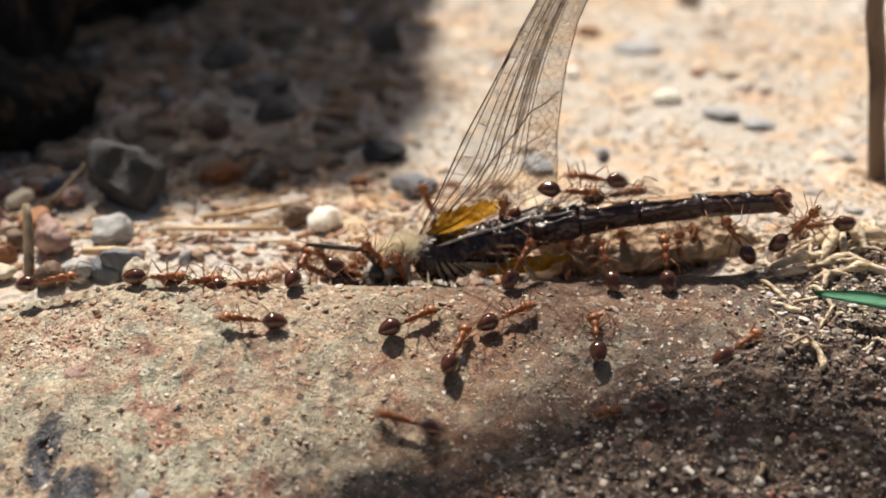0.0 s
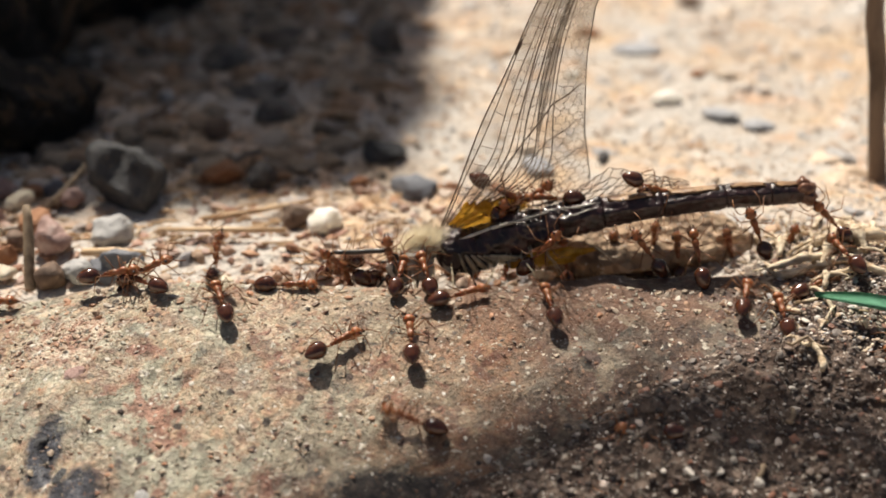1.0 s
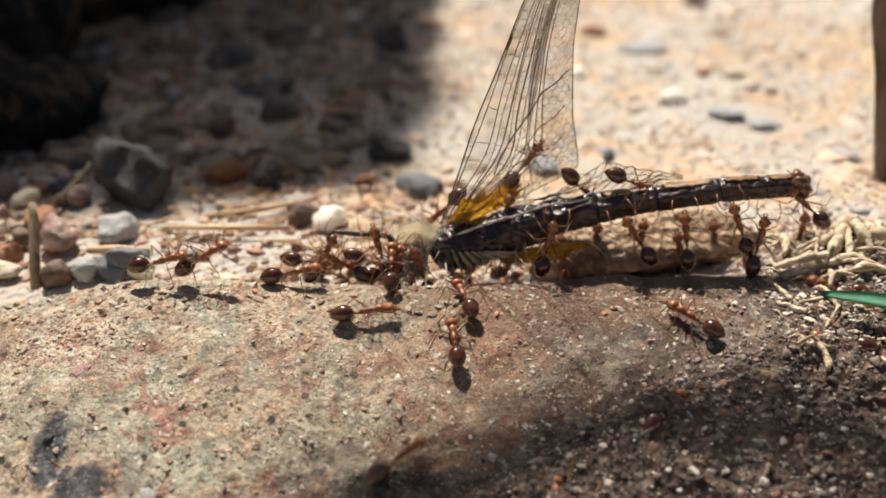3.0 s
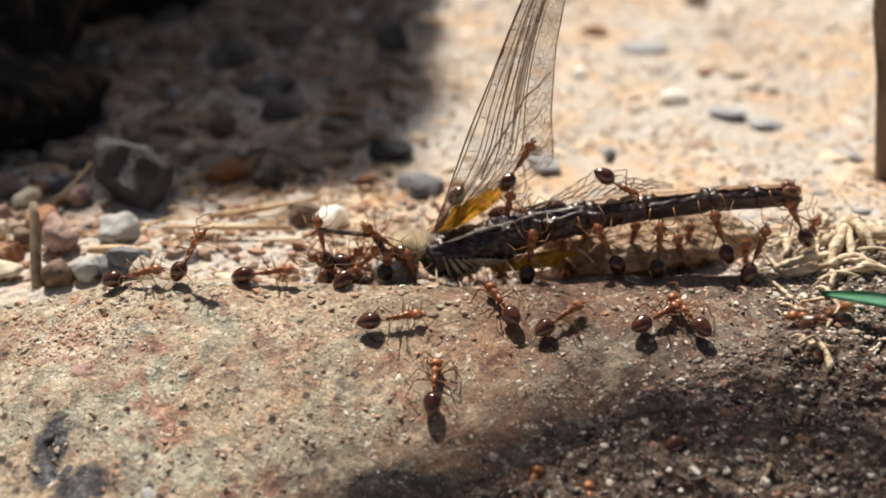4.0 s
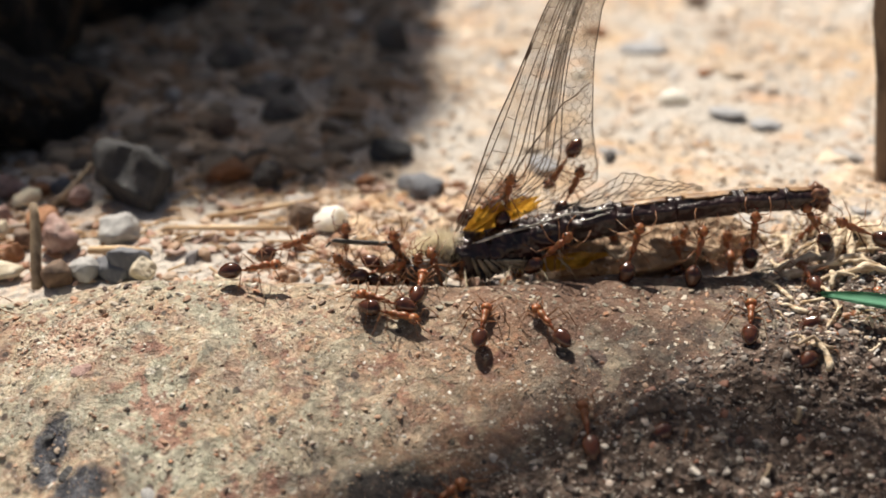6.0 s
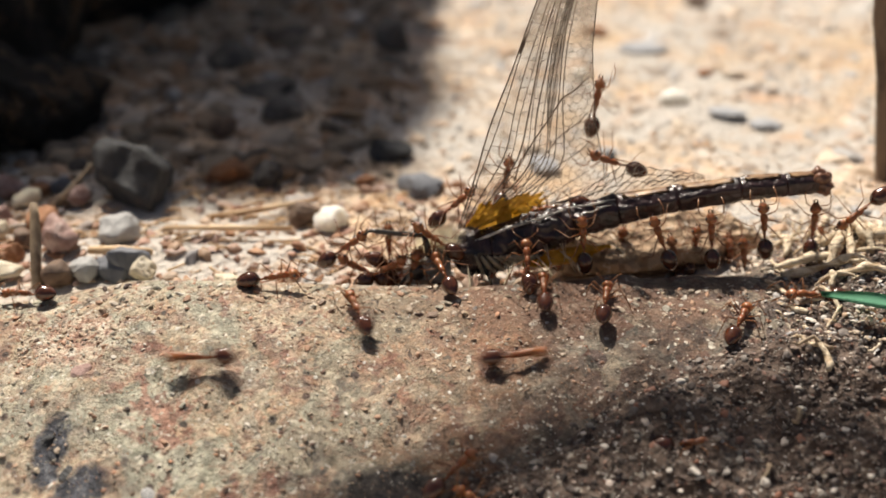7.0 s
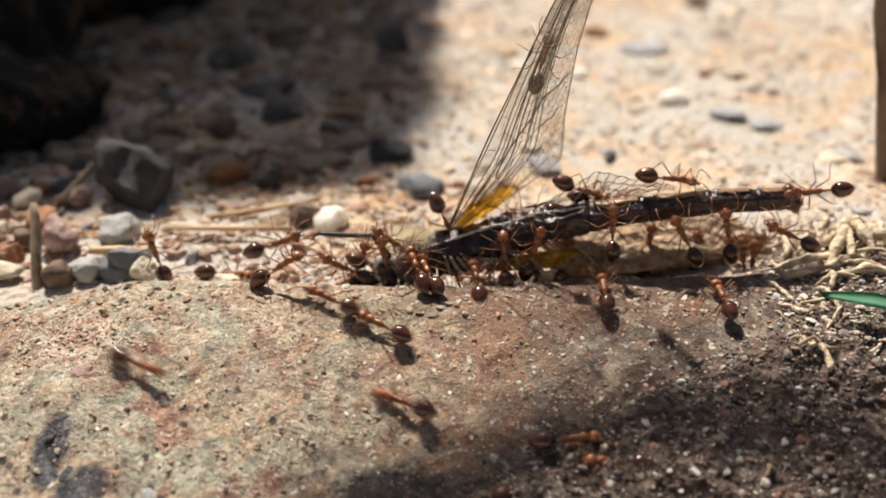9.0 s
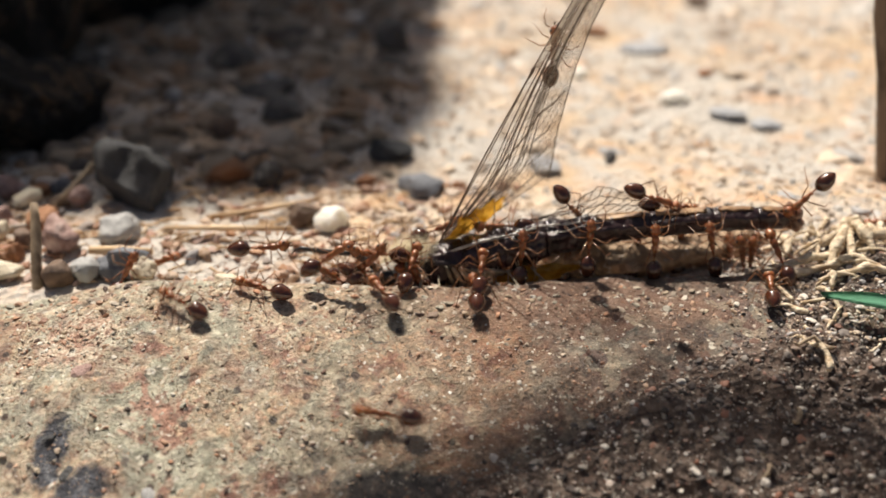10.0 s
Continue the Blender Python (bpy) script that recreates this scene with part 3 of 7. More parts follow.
# rock mass closing the shade: raised to block sky, coloured near black as shade
rock("rock", "large brown rock coloured near black for deep shade", DEEP_SHADE, -64, 75, 12, (46, 40, 58), 20, 71, 5, 0.8, rough=0.5)
rock("rock", "rough-edged brown rock coloured near black for shade", DEEP_SHADE, -52, 41, -1, (26, 21, 20), 60, 72, 5, 0.8, rough=0.5)
rock("rock", "brown rock coloured near black for deep shade", DEEP_SHADE, -56, 106, 6, (36, 34, 40), 10, 73, 5, 0.8, rough=0.5)
# stones set in the ledge
for x, y, w, material, label, seed in ((-31.0, -17.6, 1.5, SLATE, "dark bluish chip set in the ledge", 81), (-29.4, -11.8, 1.7, ROSE, "brown knob on the ledge", 82),
                                       (-28.6, -20.4, 1.6, SLATE, "dark bluish chip set in the ledge", 83), (12.5, -22.4, 1.6, ROSE, "reddish chip in the soil", 84), (-22, -22.5, 1.3, ASH, "pale chip set in the ledge", 85),
                                       (-33.8, -22.0, 1.1, CHALK, "white chip set in the ledge", 88)):
    slope = math.degrees(math.atan2(stone_z(x, y + 1) - stone_z(x, y - 1), 2))
    rock("stone_chip", label, material, x, y, stone_z(x, y) - 0.12 * w, (w * 1.1, w * 1.2, w * 0.5), seed * 30, seed, 4, 0.4, tip=(slope, 0), group="chips in the ledge")

# ---- straw, roots, grass ----


def g(x, y, up=0.6):
    return (x, y, ground_z(x, y) + up)


stick("straw", "upright pale grey straw stub behind the ledge", STRAW_PALE, [(-37.3, 1.2, -8.5), (-37.5, 2.6, -6.2), (-37.9, 4.6, -3.6), (-38.1, 6.2, -1.4), (-38.3, 7.2, 0.1), (-38.5, 7.8, 1.2)], [0.55, 0.58, 0.5, 0.53, 0.46, 0.34], "straw")
stick("straw", "dry golden straw lying on sandy ground", STRAW, [g(-27.6, 12.6, 1.0), g(-21.5, 13.0, 1.2), g(-15.0, 13.2, 1.1)], [0.2, 0.3, 0.24], "straw")
stick("straw", "short yellow straw lying on sandy ground", STRAW, [g(-34.0, 8.4, 1.2), g(-31.0, 8.0, 1.4), g(-27.8, 7.6, 1.2)], [0.4, 0.45, 0.36], "straw")
stick("straw", "thin reddish stalk leaning in shade", STRAW_PALE, [(-41.5, 19, -4.8), (-39.5, 22, -3.2), (-37, 26, -0.8)], [0.3, 0.34, 0.26], "straw")
stick("straw", "thin dry straw lying on sandy ground", STRAW, [g(-24, 17, 0.6), g(-19, 19, 0.8), g(-13.2, 21.6, 1.0)], [0.3, 0.32, 0.2], "straw")
stick("plant_stem", "rough dark brown plant stem standing in sandy ground", BARK, [(49.0, 27.4, -8), (48.6, 27, -4), (47.6, 27.2, 2), (46.8, 26.8, 8), (45.6, 27.2, 14), (45.0, 27, 20), (44.2, 26.6, 28)], [1.3, 1.1, 0.9, 1.0, 0.95, 0.9, 0.8], "plant stem", 10)
litter_bm = bmesh.new()
rl = random.Random(51)
for k in range(150):
    x, y = rl.uniform(-46, -4), rl.uniform(5, 29)
    a, ln = rl.gauss(0.1, 0.5), rl.uniform(0.8, 3.6)
    z = ground_z(x, y)
    tube(litter_bm, [Vector((x + math.cos(a) * ln * q, y + math.sin(a) * ln * q, z + 0.35 + 0.3 * math.sin(q * 3 + k))) * MM for q in (0, 0.5, 1)], [rl.uniform(0.06, 0.16) * MM] * 3, 5)
tagged(part("straw_litter", litter_bm, STRAW, None), "broken straw bits strewn over sandy ground", "straw", kind="stuff")
rr = random.Random(12)


def root(x, y, a, ln, w, bow, seed):
    """A knobby bent root lying on the litter."""
    r = random.Random(seed)
    pts, radii, turn = [], [], a
    px, py = x, y
    for q in range(10):
        s = q / 9
        pts.append((px, py, top_z(px, py) + w * 0.6 + bow * math.sin(s * 3.14)))
        radii.append(w * r.uniform(0.6, 1.2) * (0.55 if q in (0, 9) else 1.0) * (1.35 if r.random() < 0.15 else 1.0))
        turn += r.gauss(0, 0.13)
        px, py = px + math.cos(turn) * ln / 9, py + math.sin(turn) * ln / 9
    return stick("root", "bleached bent root fragment on the soil" if w > 0.3 else "thin bleached rootlet on the soil", ROOT, pts, radii, "root", 8, "root litter")


# thick roots crossing one another, then thinner broken ones
for k, (x, y, a, ln, w, bow) in enumerate(((30.2, 0.2, -0.12, 9.5, 0.42, 0.5), (30.0, 1.6, 0.05, 6.0, 0.5, 0.9), (34.6, 0.6, 1.25, 6.5, 0.42, 1.2), (36.4, 0.2, 1.0, 6.0, 0.38, 1.0),
                                           (33.0, -1.6, -0.3, 8.5, 0.34, 0.3), (37.5, 3.2, 0.3, 6.0, 0.5, 1.0), (38.6, 1.4, 1.5, 5.0, 0.44, 1.4), (35.0, 4.6, 0.5, 5.0, 0.46, 0.8),
                                           (39.5, -1.0, 0.2, 5.5, 0.4, 0.6), (31.4, 3.6, 0.9, 4.4, 0.36, 0.8), (36.0, 7.4, -0.2, 6.0, 0.5, 0.8), (40.5, 6.0, 1.9, 5.0, 0.42, 1.0))):
    root(x, y, a, ln, w, bow, 300 + k)
for k in range(16):
    root(rr.uniform(28, 44), rr.uniform(-12, -4), rr.gauss(0.2, 1.0), rr.uniform(0.8, 2.6), 0.08 + 0.16 * rr.random() ** 2, rr.uniform(0.0, 0.5), 500 + k)
for k in range(70):
    root(rr.uniform(28.5, 45), rr.uniform(-4, 11), rr.gauss(0.2, 0.8), rr.uniform(1.2, 4.5), 0.1 + 0.22 * rr.random() ** 2, rr.uniform(0.0, 0.8), 400 + k)
for k, (x, y, a) in enumerate(((30.8, -13.5, 0.9), (31.5, -12, 2.0), (27, -18, 0.4), (35, -16, 0.2), (24, -22, 0.5))):
    pts = [(x + math.cos(a + s * 1.2) * 3.4 * s, y + math.sin(a + s * 1.2) * 3.4 * s, top_z(x + math.cos(a) * 3 * s, y + math.sin(a) * 3 * s) + 0.5) for s in np.linspace(0, 1, 7)]
    stick("root", "curled pale brown root on dark soil", ROOT if k == 0 else STRAW_PALE, [(p[0], p[1], p[2] - 0.15 + 0.3 * math.sin(j * 2.2 + k)) for j, p in enumerate(pts)], [w * (1 if k == 0 else 0.65) for w in (0.22, 0.3, 0.34, 0.24, 0.3, 0.2, 0.12)], "root", 8, "root litter")


def blade():
    """A folded green grass blade lying on the bank."""
    bm = bmesh.new()
    rows_ = []
    for s in np.linspace(0, 1, 14):
        x, y = 31.6 + 12 * s, -7.0 - 3.0 * s
        z = -0.9 - 0.7 * s + 0.12 * math.sin(s * 5)
        w = 0.7 * (0.35 + 0.65 * min(1, s * 3))
        rows_.append([bm.verts.new(Vector((x, y + d * w, z + e * w)) * MM) for d, e in ((-1, -0.3), (-0.4, 0.12), (0.1, 0.0), (0.6, 0.35), (1, 0.75))])
    for p, q in zip(rows_, rows_[1:]):
        for k in range(4):
            bm.faces.new((p[k], q[k], q[k + 1], p[k + 1]))
    bmesh.ops.solidify(bm, geom=bm.faces[:], thickness=0.00015)
    return tagged(part("grass_blade", bm, GREEN, None), "fresh green grass blade lying on root litter", "grass")


blade()


# ---- the dead winged insect ----
CUTICLE = shell("dark_cuticle", (0.006, 0.005, 0.006), (0.045, 0.017, 0.018), 700, 0.34, 0.2, relief=0.0002)
BACK = shell("tan_back_plate", (0.13, 0.058, 0.028), (0.5, 0.31, 0.15), 500, 0.4, 0.3)
SHRED = shell("torn_pale_tissue", (0.12, 0.1, 0.085), (0.72, 0.7, 0.64), 650, 0.55, 0.1)
VEIN = shell("wing_vein", (0.07, 0.045, 0.032), (0.2, 0.145, 0.105), 400, 0.5)
BLACK = shell("black_leg", (0.01, 0.009, 0.01), (0.035, 0.028, 0.025), 600, 0.35, 0.4)


def sheer(name, a, b, scale, rough, share):
    """Thin stuff that glows with the light behind it."""
    n = Nodes(name)
    tint = n.ramp(n.noise(scale, 4, 0.6), (0.35, a), (0.65, b))
    return n.thin(tint, share).bump(n.noise(scale * 3, 3, 0.6), 0.0001, 0.8).done(tint, rough)


HAIR = sheer("pale_hair", (0.62, 0.54, 0.38), (0.84, 0.78, 0.62), 900, 0.6, 0.6)
AMBER = sheer("amber_wing_base", (0.52, 0.27, 0.015), (0.9, 0.62, 0.12), 800, 0.28, 0.5)


def membrane_material():
    """Sheer wing skin, dusty and duller towards the tip."""
    n = Nodes("wing_membrane")
    f = n.noise(450, 5, 0.65)
    axes = n.t.nodes.new("ShaderNodeSeparateXYZ")
    n.t.links.new(n.where, axes.inputs[0])
    dust = n.ramp(n.calc("MULTIPLY", axes.outputs[2], 30.0), (0.15, 0.0), (0.7, 0.62))
    thick = n.calc("ADD", n.ramp(f, (0.3, 0.06), (0.7, 0.24)), n.calc("MULTIPLY", dust, n.ramp(n.noise(260, 4, 0.6), (0.35, 0.3), (0.65, 1.0))))
    return n.bump(n.noise(900, 3), 0.00005, 0.5).done(n.ramp(f, (0.35, (0.42, 0.36, 0.26)), (0.65, (0.58, 0.54, 0.45))), 0.25, Alpha=thick)


MEMBRANE = membrane_material()


def smoke_material():
    n = Nodes("smoky_membrane")
    f = n.noise(500, 5, 0.7)
    return n.done(n.ramp(f, (0.35, (0.07, 0.05, 0.035)), (0.65, (0.16, 0.12, 0.085))), 0.5, Alpha=n.ramp(f, (0.35, 0.2), (0.62, 0.7)))


SMOKE = smoke_material()
BAND = shell("cream_band", (0.13, 0.11, 0.075), (0.46, 0.4, 0.28), 800, 0.45, 0.2)


def loft(bm, stations, sides=18, lumps=0.0, seed=0.0, keel=0.0):
    """A closed body along x. stations: x, z, half width, half height (millimetres)."""
    rings = []
    for x, z, ry, rz in stations:
        ring = []
        for k in range(sides):
            a = 2 * math.pi * k / sides
            p = Vector((x, ry * math.cos(a), z + rz * math.sin(a)))
            g = 1 + lumps * noise.noise(Vector((p.x * 0.6, p.y * 1.2, p.z * 1.2)) + Vector((seed, 0, 0))) + lumps * 0.6 * noise.noise(Vector((p.x * 2.0, p.y * 2.4, p.z * 2.4))) + lumps * 0.35 * noise.noise(Vector((p.x * 4.5, p.y * 5, p.z * 5)))
            g += keel * (math.exp(-((a - math.pi + 0.4) / 0.22) ** 2) + math.exp(-((a - 0.4) / 0.22) ** 2))
            ring.append(bm.verts.new(Vector((x, ry * g * math.cos(a), z + rz * g * math.sin(a))) * MM))
        rings.append(ring)
    for a, b in zip(rings, rings[1:]):
        for k in range(sides):
            bm.faces.new((a[k], b[k], b[(k + 1) % sides], a[(k + 1) % sides]))
    bm.faces.new(rings[0])
    bm.faces.new(rings[-1][::-1])
    return bm


def along(table, x):
    for a, b in zip(table, table[1:]):
        if x <= b[0]:
            s = (x - a[0]) / (b[0] - a[0])
            return [p + (q - p) * s for p, q in zip(a[1:], b[1:])]
    return table[-1][1:]


BODY = [(-1.3, -1.3, 0.35, 0.45), (-1.0, -1.28, 0.9, 1.1), (-0.4, -1.3, 1.45, 1.7), (0.4, -1.4, 1.8, 2.1), (1.5, -1.38, 2.0, 2.15), (6.5, -0.55, 1.9, 1.95), (10, 0.1, 1.7, 1.68), (13.6, 0.6, 1.42, 1.38), (19.2, 0.72, 1.2, 1.18), (26.6, 0.6, 1.05, 1.08), (31.7, 0.12, 0.9, 0.98), (33.0, 0.0, 0.65, 0.75)]
insect = tagged(new("dead_insect"), "dead insect, long dark body, one veined wing raised", "insect")
CUTS = [-1.3, 2.6, 6.4, 10.2, 14.3, 19.7, 25.4, 29.4, 33.0]


def skin(x, ang_, out=1.0):
    """A spot on the body: ang_ turns from the back towards the viewer's flank."""
    z, ry, rz = along(BODY, x)
    return Vector((x, -ry * out * math.sin(ang_), z + rz * out * math.cos(ang_))) * MM


SHAPE = [(0.0, 0.93), (0.03, 0.985), (0.1, 1.0), (0.2, 1.02), (0.3, 0.98), (0.4, 1.0), (0.5, 0.96), (0.6, 0.99), (0.7, 0.97), (0.8, 1.0), (0.9, 1.03), (0.97, 0.985), (1.0, 0.92)]
for i, (a, b) in enumerate(zip(CUTS, CUTS[1:])):
    st = []
    for s in np.linspace(0, 1, 31):
        k = along(SHAPE, s)[0]
        z, ry, rz = along(BODY, a + (b - a) * s)
        k = 1 + (k - 1) * (0.25 if i < 3 else 1.0)
        st.append((a + (b - a) * s, z, ry * k, rz * k))
    seg = part("thorax" if i == 0 else "body_segment", loft(bmesh.new(), st, 48, 0.2 if i < 4 else 0.12, 0.0, 0.0 if i < 3 else 0.1), CUTICLE, insect)
    if i < 4:
        continue
    # ridge plates along the back
    bm = bmesh.new()
    rows_ = []
    for s in np.linspace(0.1, 0.9, 11):
        wide = 0.5 + 0.16 * noise.noise((a + s * 5, 3.3, i * 1.0))
        rows_.append([bm.verts.new(skin(a + (b - a) * s, -0.6 + (0.6 + wide) * q / 6, 1.07 + 0.07 * noise.noise((a + s * 6, q * 0.5, i * 1.0)))) for q in range(7)])
    for p, q in zip(rows_, rows_[1:]):
        for k in range(6):
            bm.faces.new((p[k], p[k + 1], q[k + 1], q[k]))
    bmesh.ops.solidify(bm, geom=bm.faces[:], thickness=0.00012)
    part("back_plate", bm, BACK, seg, "tan back plate")
# pale worn ridge along the thorax, and smaller scuffs beside it
for x0, x1, a0, a1, w in ((1.2, 9.6, 0.62, 0.4, 0.2), (8.6, 14.2, 0.3, 0.5, 0.17), (11.0, 13.8, 0.9, 0.8, 0.1)):
    pts = [skin(x0 + (x1 - x0) * s, a0 + (a1 - a0) * s + 0.03 * math.sin(s * 9 + x0), 1.07) for s in np.linspace(0, 1, 24)]
    part("pale_ridge", tube(bmesh.new(), pts, [w * MM * (0.25 + 0.75 * math.sin(math.pi * s) ** 0.5) * (0.75 + 0.6 * noise.noise((s * 9, x0, 1.0))) for s in np.linspace(0, 1, 24)], 6), SHRED, insect, "pale worn ridge of the back")
# cream bands fanning over the lower flank
for k in range(7):
    x0, x1 = 1.0 + 0.55 * k, 1.5 + 0.92 * k
    pts = [skin(x0 + (x1 - x0) * s ** 0.8, 1.25 + 0.08 * k + (1.05 - 0.05 * k) * s, 1.1) for s in np.linspace(0, 1, 12)]
    part("flank_band", tube(bmesh.new(), pts, [(0.08 + 0.16 * math.sin(math.pi * (0.1 + 0.8 * s))) * MM * (1.1 if k % 3 else 0.7) for s in np.linspace(0, 1, 12)], 6), BAND, insect, "cream band on the black flank")

tail_bm = bmesh.new()
for k, (dx, dy, dz) in enumerate(((0.3, -0.4, 0.5), (0.6, 0.3, 0.2), (0.5, -0.3, -0.3), (0.1, 0.2, 0.8))):
    q = rock_bm((0.0016, 0.0014, 0.0014), 60 + k, 3, rough=0.4)
    for v in q.verts:
        v.co += Vector((32.2 + dx, dy, dz)) * MM
    me_ = bpy.data.meshes.new("tmp")
    q.to_mesh(me_)
    q.free()
    tail_bm.from_mesh(me_)
part("tail_tip", tail_bm, shell("tail_tip", (0.08, 0.03, 0.015), (0.25, 0.12, 0.07), 900, 0.35, 0.4), insect, "lumpy brown tail tip")

head_bm = rock_bm((0.0042, 0.0032, 0.0034), 17, 4, rough=0.3)
for v in head_bm.verts:
    v.co += Vector((-3.5, -0.9, -1.7)) * MM
insect_head = part("head", head_bm, SHRED, insect, "pale grey battered head")
for side in (-1, 1):
    eye_bm = bmesh.new()
    bmesh.ops.create_uvsphere(eye_bm, u_segments=14, v_segments=10, radius=0.00075)
    for v in eye_bm.verts:
        v.co = Vector((v.co.x, v.co.y * 0.7, v.co.z * 1.15)) + Vector((-4.4, -0.9 + side * 1.3, -1.3)) * MM
    part("eye", eye_bm, BLACK, insect_head, "glossy black eye")

neck_bm = rock_bm((0.0034, 0.0019, 0.0019), 23, 4, rough=0.6)
for v in neck_bm.verts:
    v.co += Vector((-1.2, 0.2, -0.7)) * MM
neck = part("neck", neck_bm, SHRED, insect, "pale torn neck")
rng = random.Random(4)
ruff_bm = bmesh.new()
for _ in range(2600):
    a, e = rng.uniform(0, 6.283), rng.uniform(-0.4, 1.45)
    d = Vector((math.cos(a) * math.cos(e), math.sin(a) * math.cos(e), math.sin(e)))
    p = Vector((-2.0, 0.2, -0.75)) + Vector((d.x * 2.0, d.y * 1.1, d.z * 1.0))
    q = p + (d + Vector((rng.uniform(-0.6, 0.2), rng.uniform(-0.4, 0.4), rng.uniform(-0.1, 0.6)))).normalized() * rng.uniform(0.6, 2.0)
    u = d.cross(Vector((0.3, 0.9, 0.2))).normalized() * 0.024
    ruff_bm.faces.new([ruff_bm.verts.new(w * MM) for w in (p - u, p + u, q)])
part("hair_ruff", ruff_bm, HAIR, insect, "tuft of pale hair")


def edge(table, u):
    return along(table, u)[0]


LEAD = [(-1.0, -1.7), (4.5, -2.1), (10.4, -2.35), (20, -2.45), (26, -2.2), (31, -1.0), (33.5, 0.6)]
TRAIL = [(-1.0, -0.2), (0.9, 3.0), (3.2, 6.3), (5.2, 9.1), (6.5, 10.8), (7.6, 10.3), (11.5, 7.6), (15.4, 5.6), (18.1, 4.3), (22.2, 2.95), (28, 2.3), (31, 1.8), (33.5, 0.8)]


def wing_point(u, v):
    a = sum(edge(LEAD, min(33.5, max(-1, u + d))) for d in (-1.2, -0.6, 0, 0.6, 1.2)) / 5
    soft = sum(edge(TRAIL, min(33.5, max(-1, u + d))) for d in (-1.6, -0.8, 0, 0.8, 1.6)) / 5
    b = soft + (edge(TRAIL, u) - soft) * v ** 4
    c = a + (b - a) * v
    sag = 0.35 * math.sin(v * 3.1) * math.sin(max(0, u) * 0.1) + 0.12 * math.sin(v * 22) * min(1, max(0, u) / 4)
    return Vector((c, sag, u)) * MM


def forewing(parent):
    """Raised wing: sheer membrane, long veins running out from the base and a net of cross veins."""
    bm = bmesh.new()
    us, vs = np.linspace(-0.8, 33.3, 60), np.linspace(0, 1, 25)
    grid = [[bm.verts.new(wing_point(u, v)) for v in vs] for u in us]
    for p, q in zip(grid, grid[1:]):
        for k in range(len(vs) - 1):
            bm.faces.new((p[k], p[k + 1], q[k + 1], q[k]))
    wing = part("forewing", bm, MEMBRANE, parent, "sheer amber-tinted wing, torn at its rear corner")
    wing.visible_shadow = False
    r = random.Random(9)
    long_v = [0.0, 0.06, 0.17, 0.24, 0.31, 0.35, 0.41, 0.45, 0.5, 0.54, 0.6, 0.66]
    for i, v in enumerate(long_v):
        pts = [wing_point(u, min(1, v + 0.01 * math.sin(u * 0.5 + i * 2))) for u in np.linspace(-0.8, 33.2, 46)]
        w = 0.08 if i in (0, 4, 6) else (0.04 if i in (3, 5, 7, 9) else 0.056)
        part("long_vein", tube(bmesh.new(), pts, [w * MM * (1 - 0.35 * k / 45) for k in range(46)], 5), VEIN, wing)
    pts = [wing_point(u, 1.0) for u in np.linspace(-0.8, 33.2, 60)]
    part("rear_margin", tube(bmesh.new(), pts, [0.05 * MM] * 60, 5), VEIN, wing)
    # curved branches that run out to the rear margin
    for name, line, w in (("branch_vein", [(4.6, 2.0), (6.5, 2.15), (8.6, 2.4), (10.7, 2.85), (13.0, 3.6), (15.6, 5.2)], 0.075),
                          ("side_vein", [(2.2, 2.3), (4.6, 3.1), (7.0, 3.75), (9.4, 4.7), (12.4, 6.5)], 0.045),
                          ("side_vein", [(1.6, 2.9), (3.4, 4.2), (5.4, 5.3), (7.6, 6.5), (9.8, 7.9)], 0.04),
                          ("side_vein", [(1.2, 3.0), (2.6, 4.6), (4.2, 6.2), (5.6, 7.6), (7.0, 9.2)], 0.036)):
        pts = []
        for k in range(25):
            u = line[0][0] + (line[-1][0] - line[0][0]) * k / 24
            c = edge(line, u)
            pts.append(wing_point(u, min(1.0, max(0.0, (c - edge(LEAD, u)) / (edge(TRAIL, u) - edge(LEAD, u))))))
        part(name, tube(bmesh.new(), pts, [w * MM] * 25, 5), VEIN, wing)
    spot = [wing_point(16.2 + 0.4 * q, 0.035) + Vector((0, -0.03, 0)) * MM for q in range(5)]
    part("wing_spot", tube(bmesh.new(), spot, [w * MM for w in (0.05, 0.12, 0.16, 0.12, 0.05)], 6), VEIN, wing, "small dark spot on the front edge")
    # smoky streak beside the middle veins
    smoke = bmesh.new()
    rows_ = []
    for u in np.linspace(8, 33, 40):
        wide = 0.08 * ease(8, 16, u) * (1 + 0.5 * noise.noise((u * 0.6, 5.0, 1.0)))
        rows_.append([smoke.verts.new(wing_point(u, 0.52 + 0.05 * ease(14, 30, u) + wide * q) + Vector((0, -0.05, 0)) * MM) for q in (-1, -0.5, 0, 0.5, 1)])
    for p, q in zip(rows_, rows_[1:]):
        for k in range(4):
            smoke.faces.new((p[k], p[k + 1], q[k + 1], q[k]))
    part("smoky_streak", smoke, SMOKE, wing, "smoky brown streak of the wing").visible_shadow = False
    net = bmesh.new()
    for a, b in zip(long_v, long_v[1:]):
        u = r.uniform(0.5, 2)
        while u < 33:
            gap = abs(edge(TRAIL, u) - edge(LEAD, u)) * (b - a)
            tilt = r.uniform(-0.2, 0.45)
            tube(net, [wing_point(u, a), wing_point(u + tilt, b)], [r.uniform(0.018, 0.03) * MM] * 2, 4, False)
            u += max(0.7, gap * r.uniform(0.9, 2.4)) * r.uniform(0.8, 1.5)
    # six-sided cells between the last long vein and the rear margin
    size = 0.47

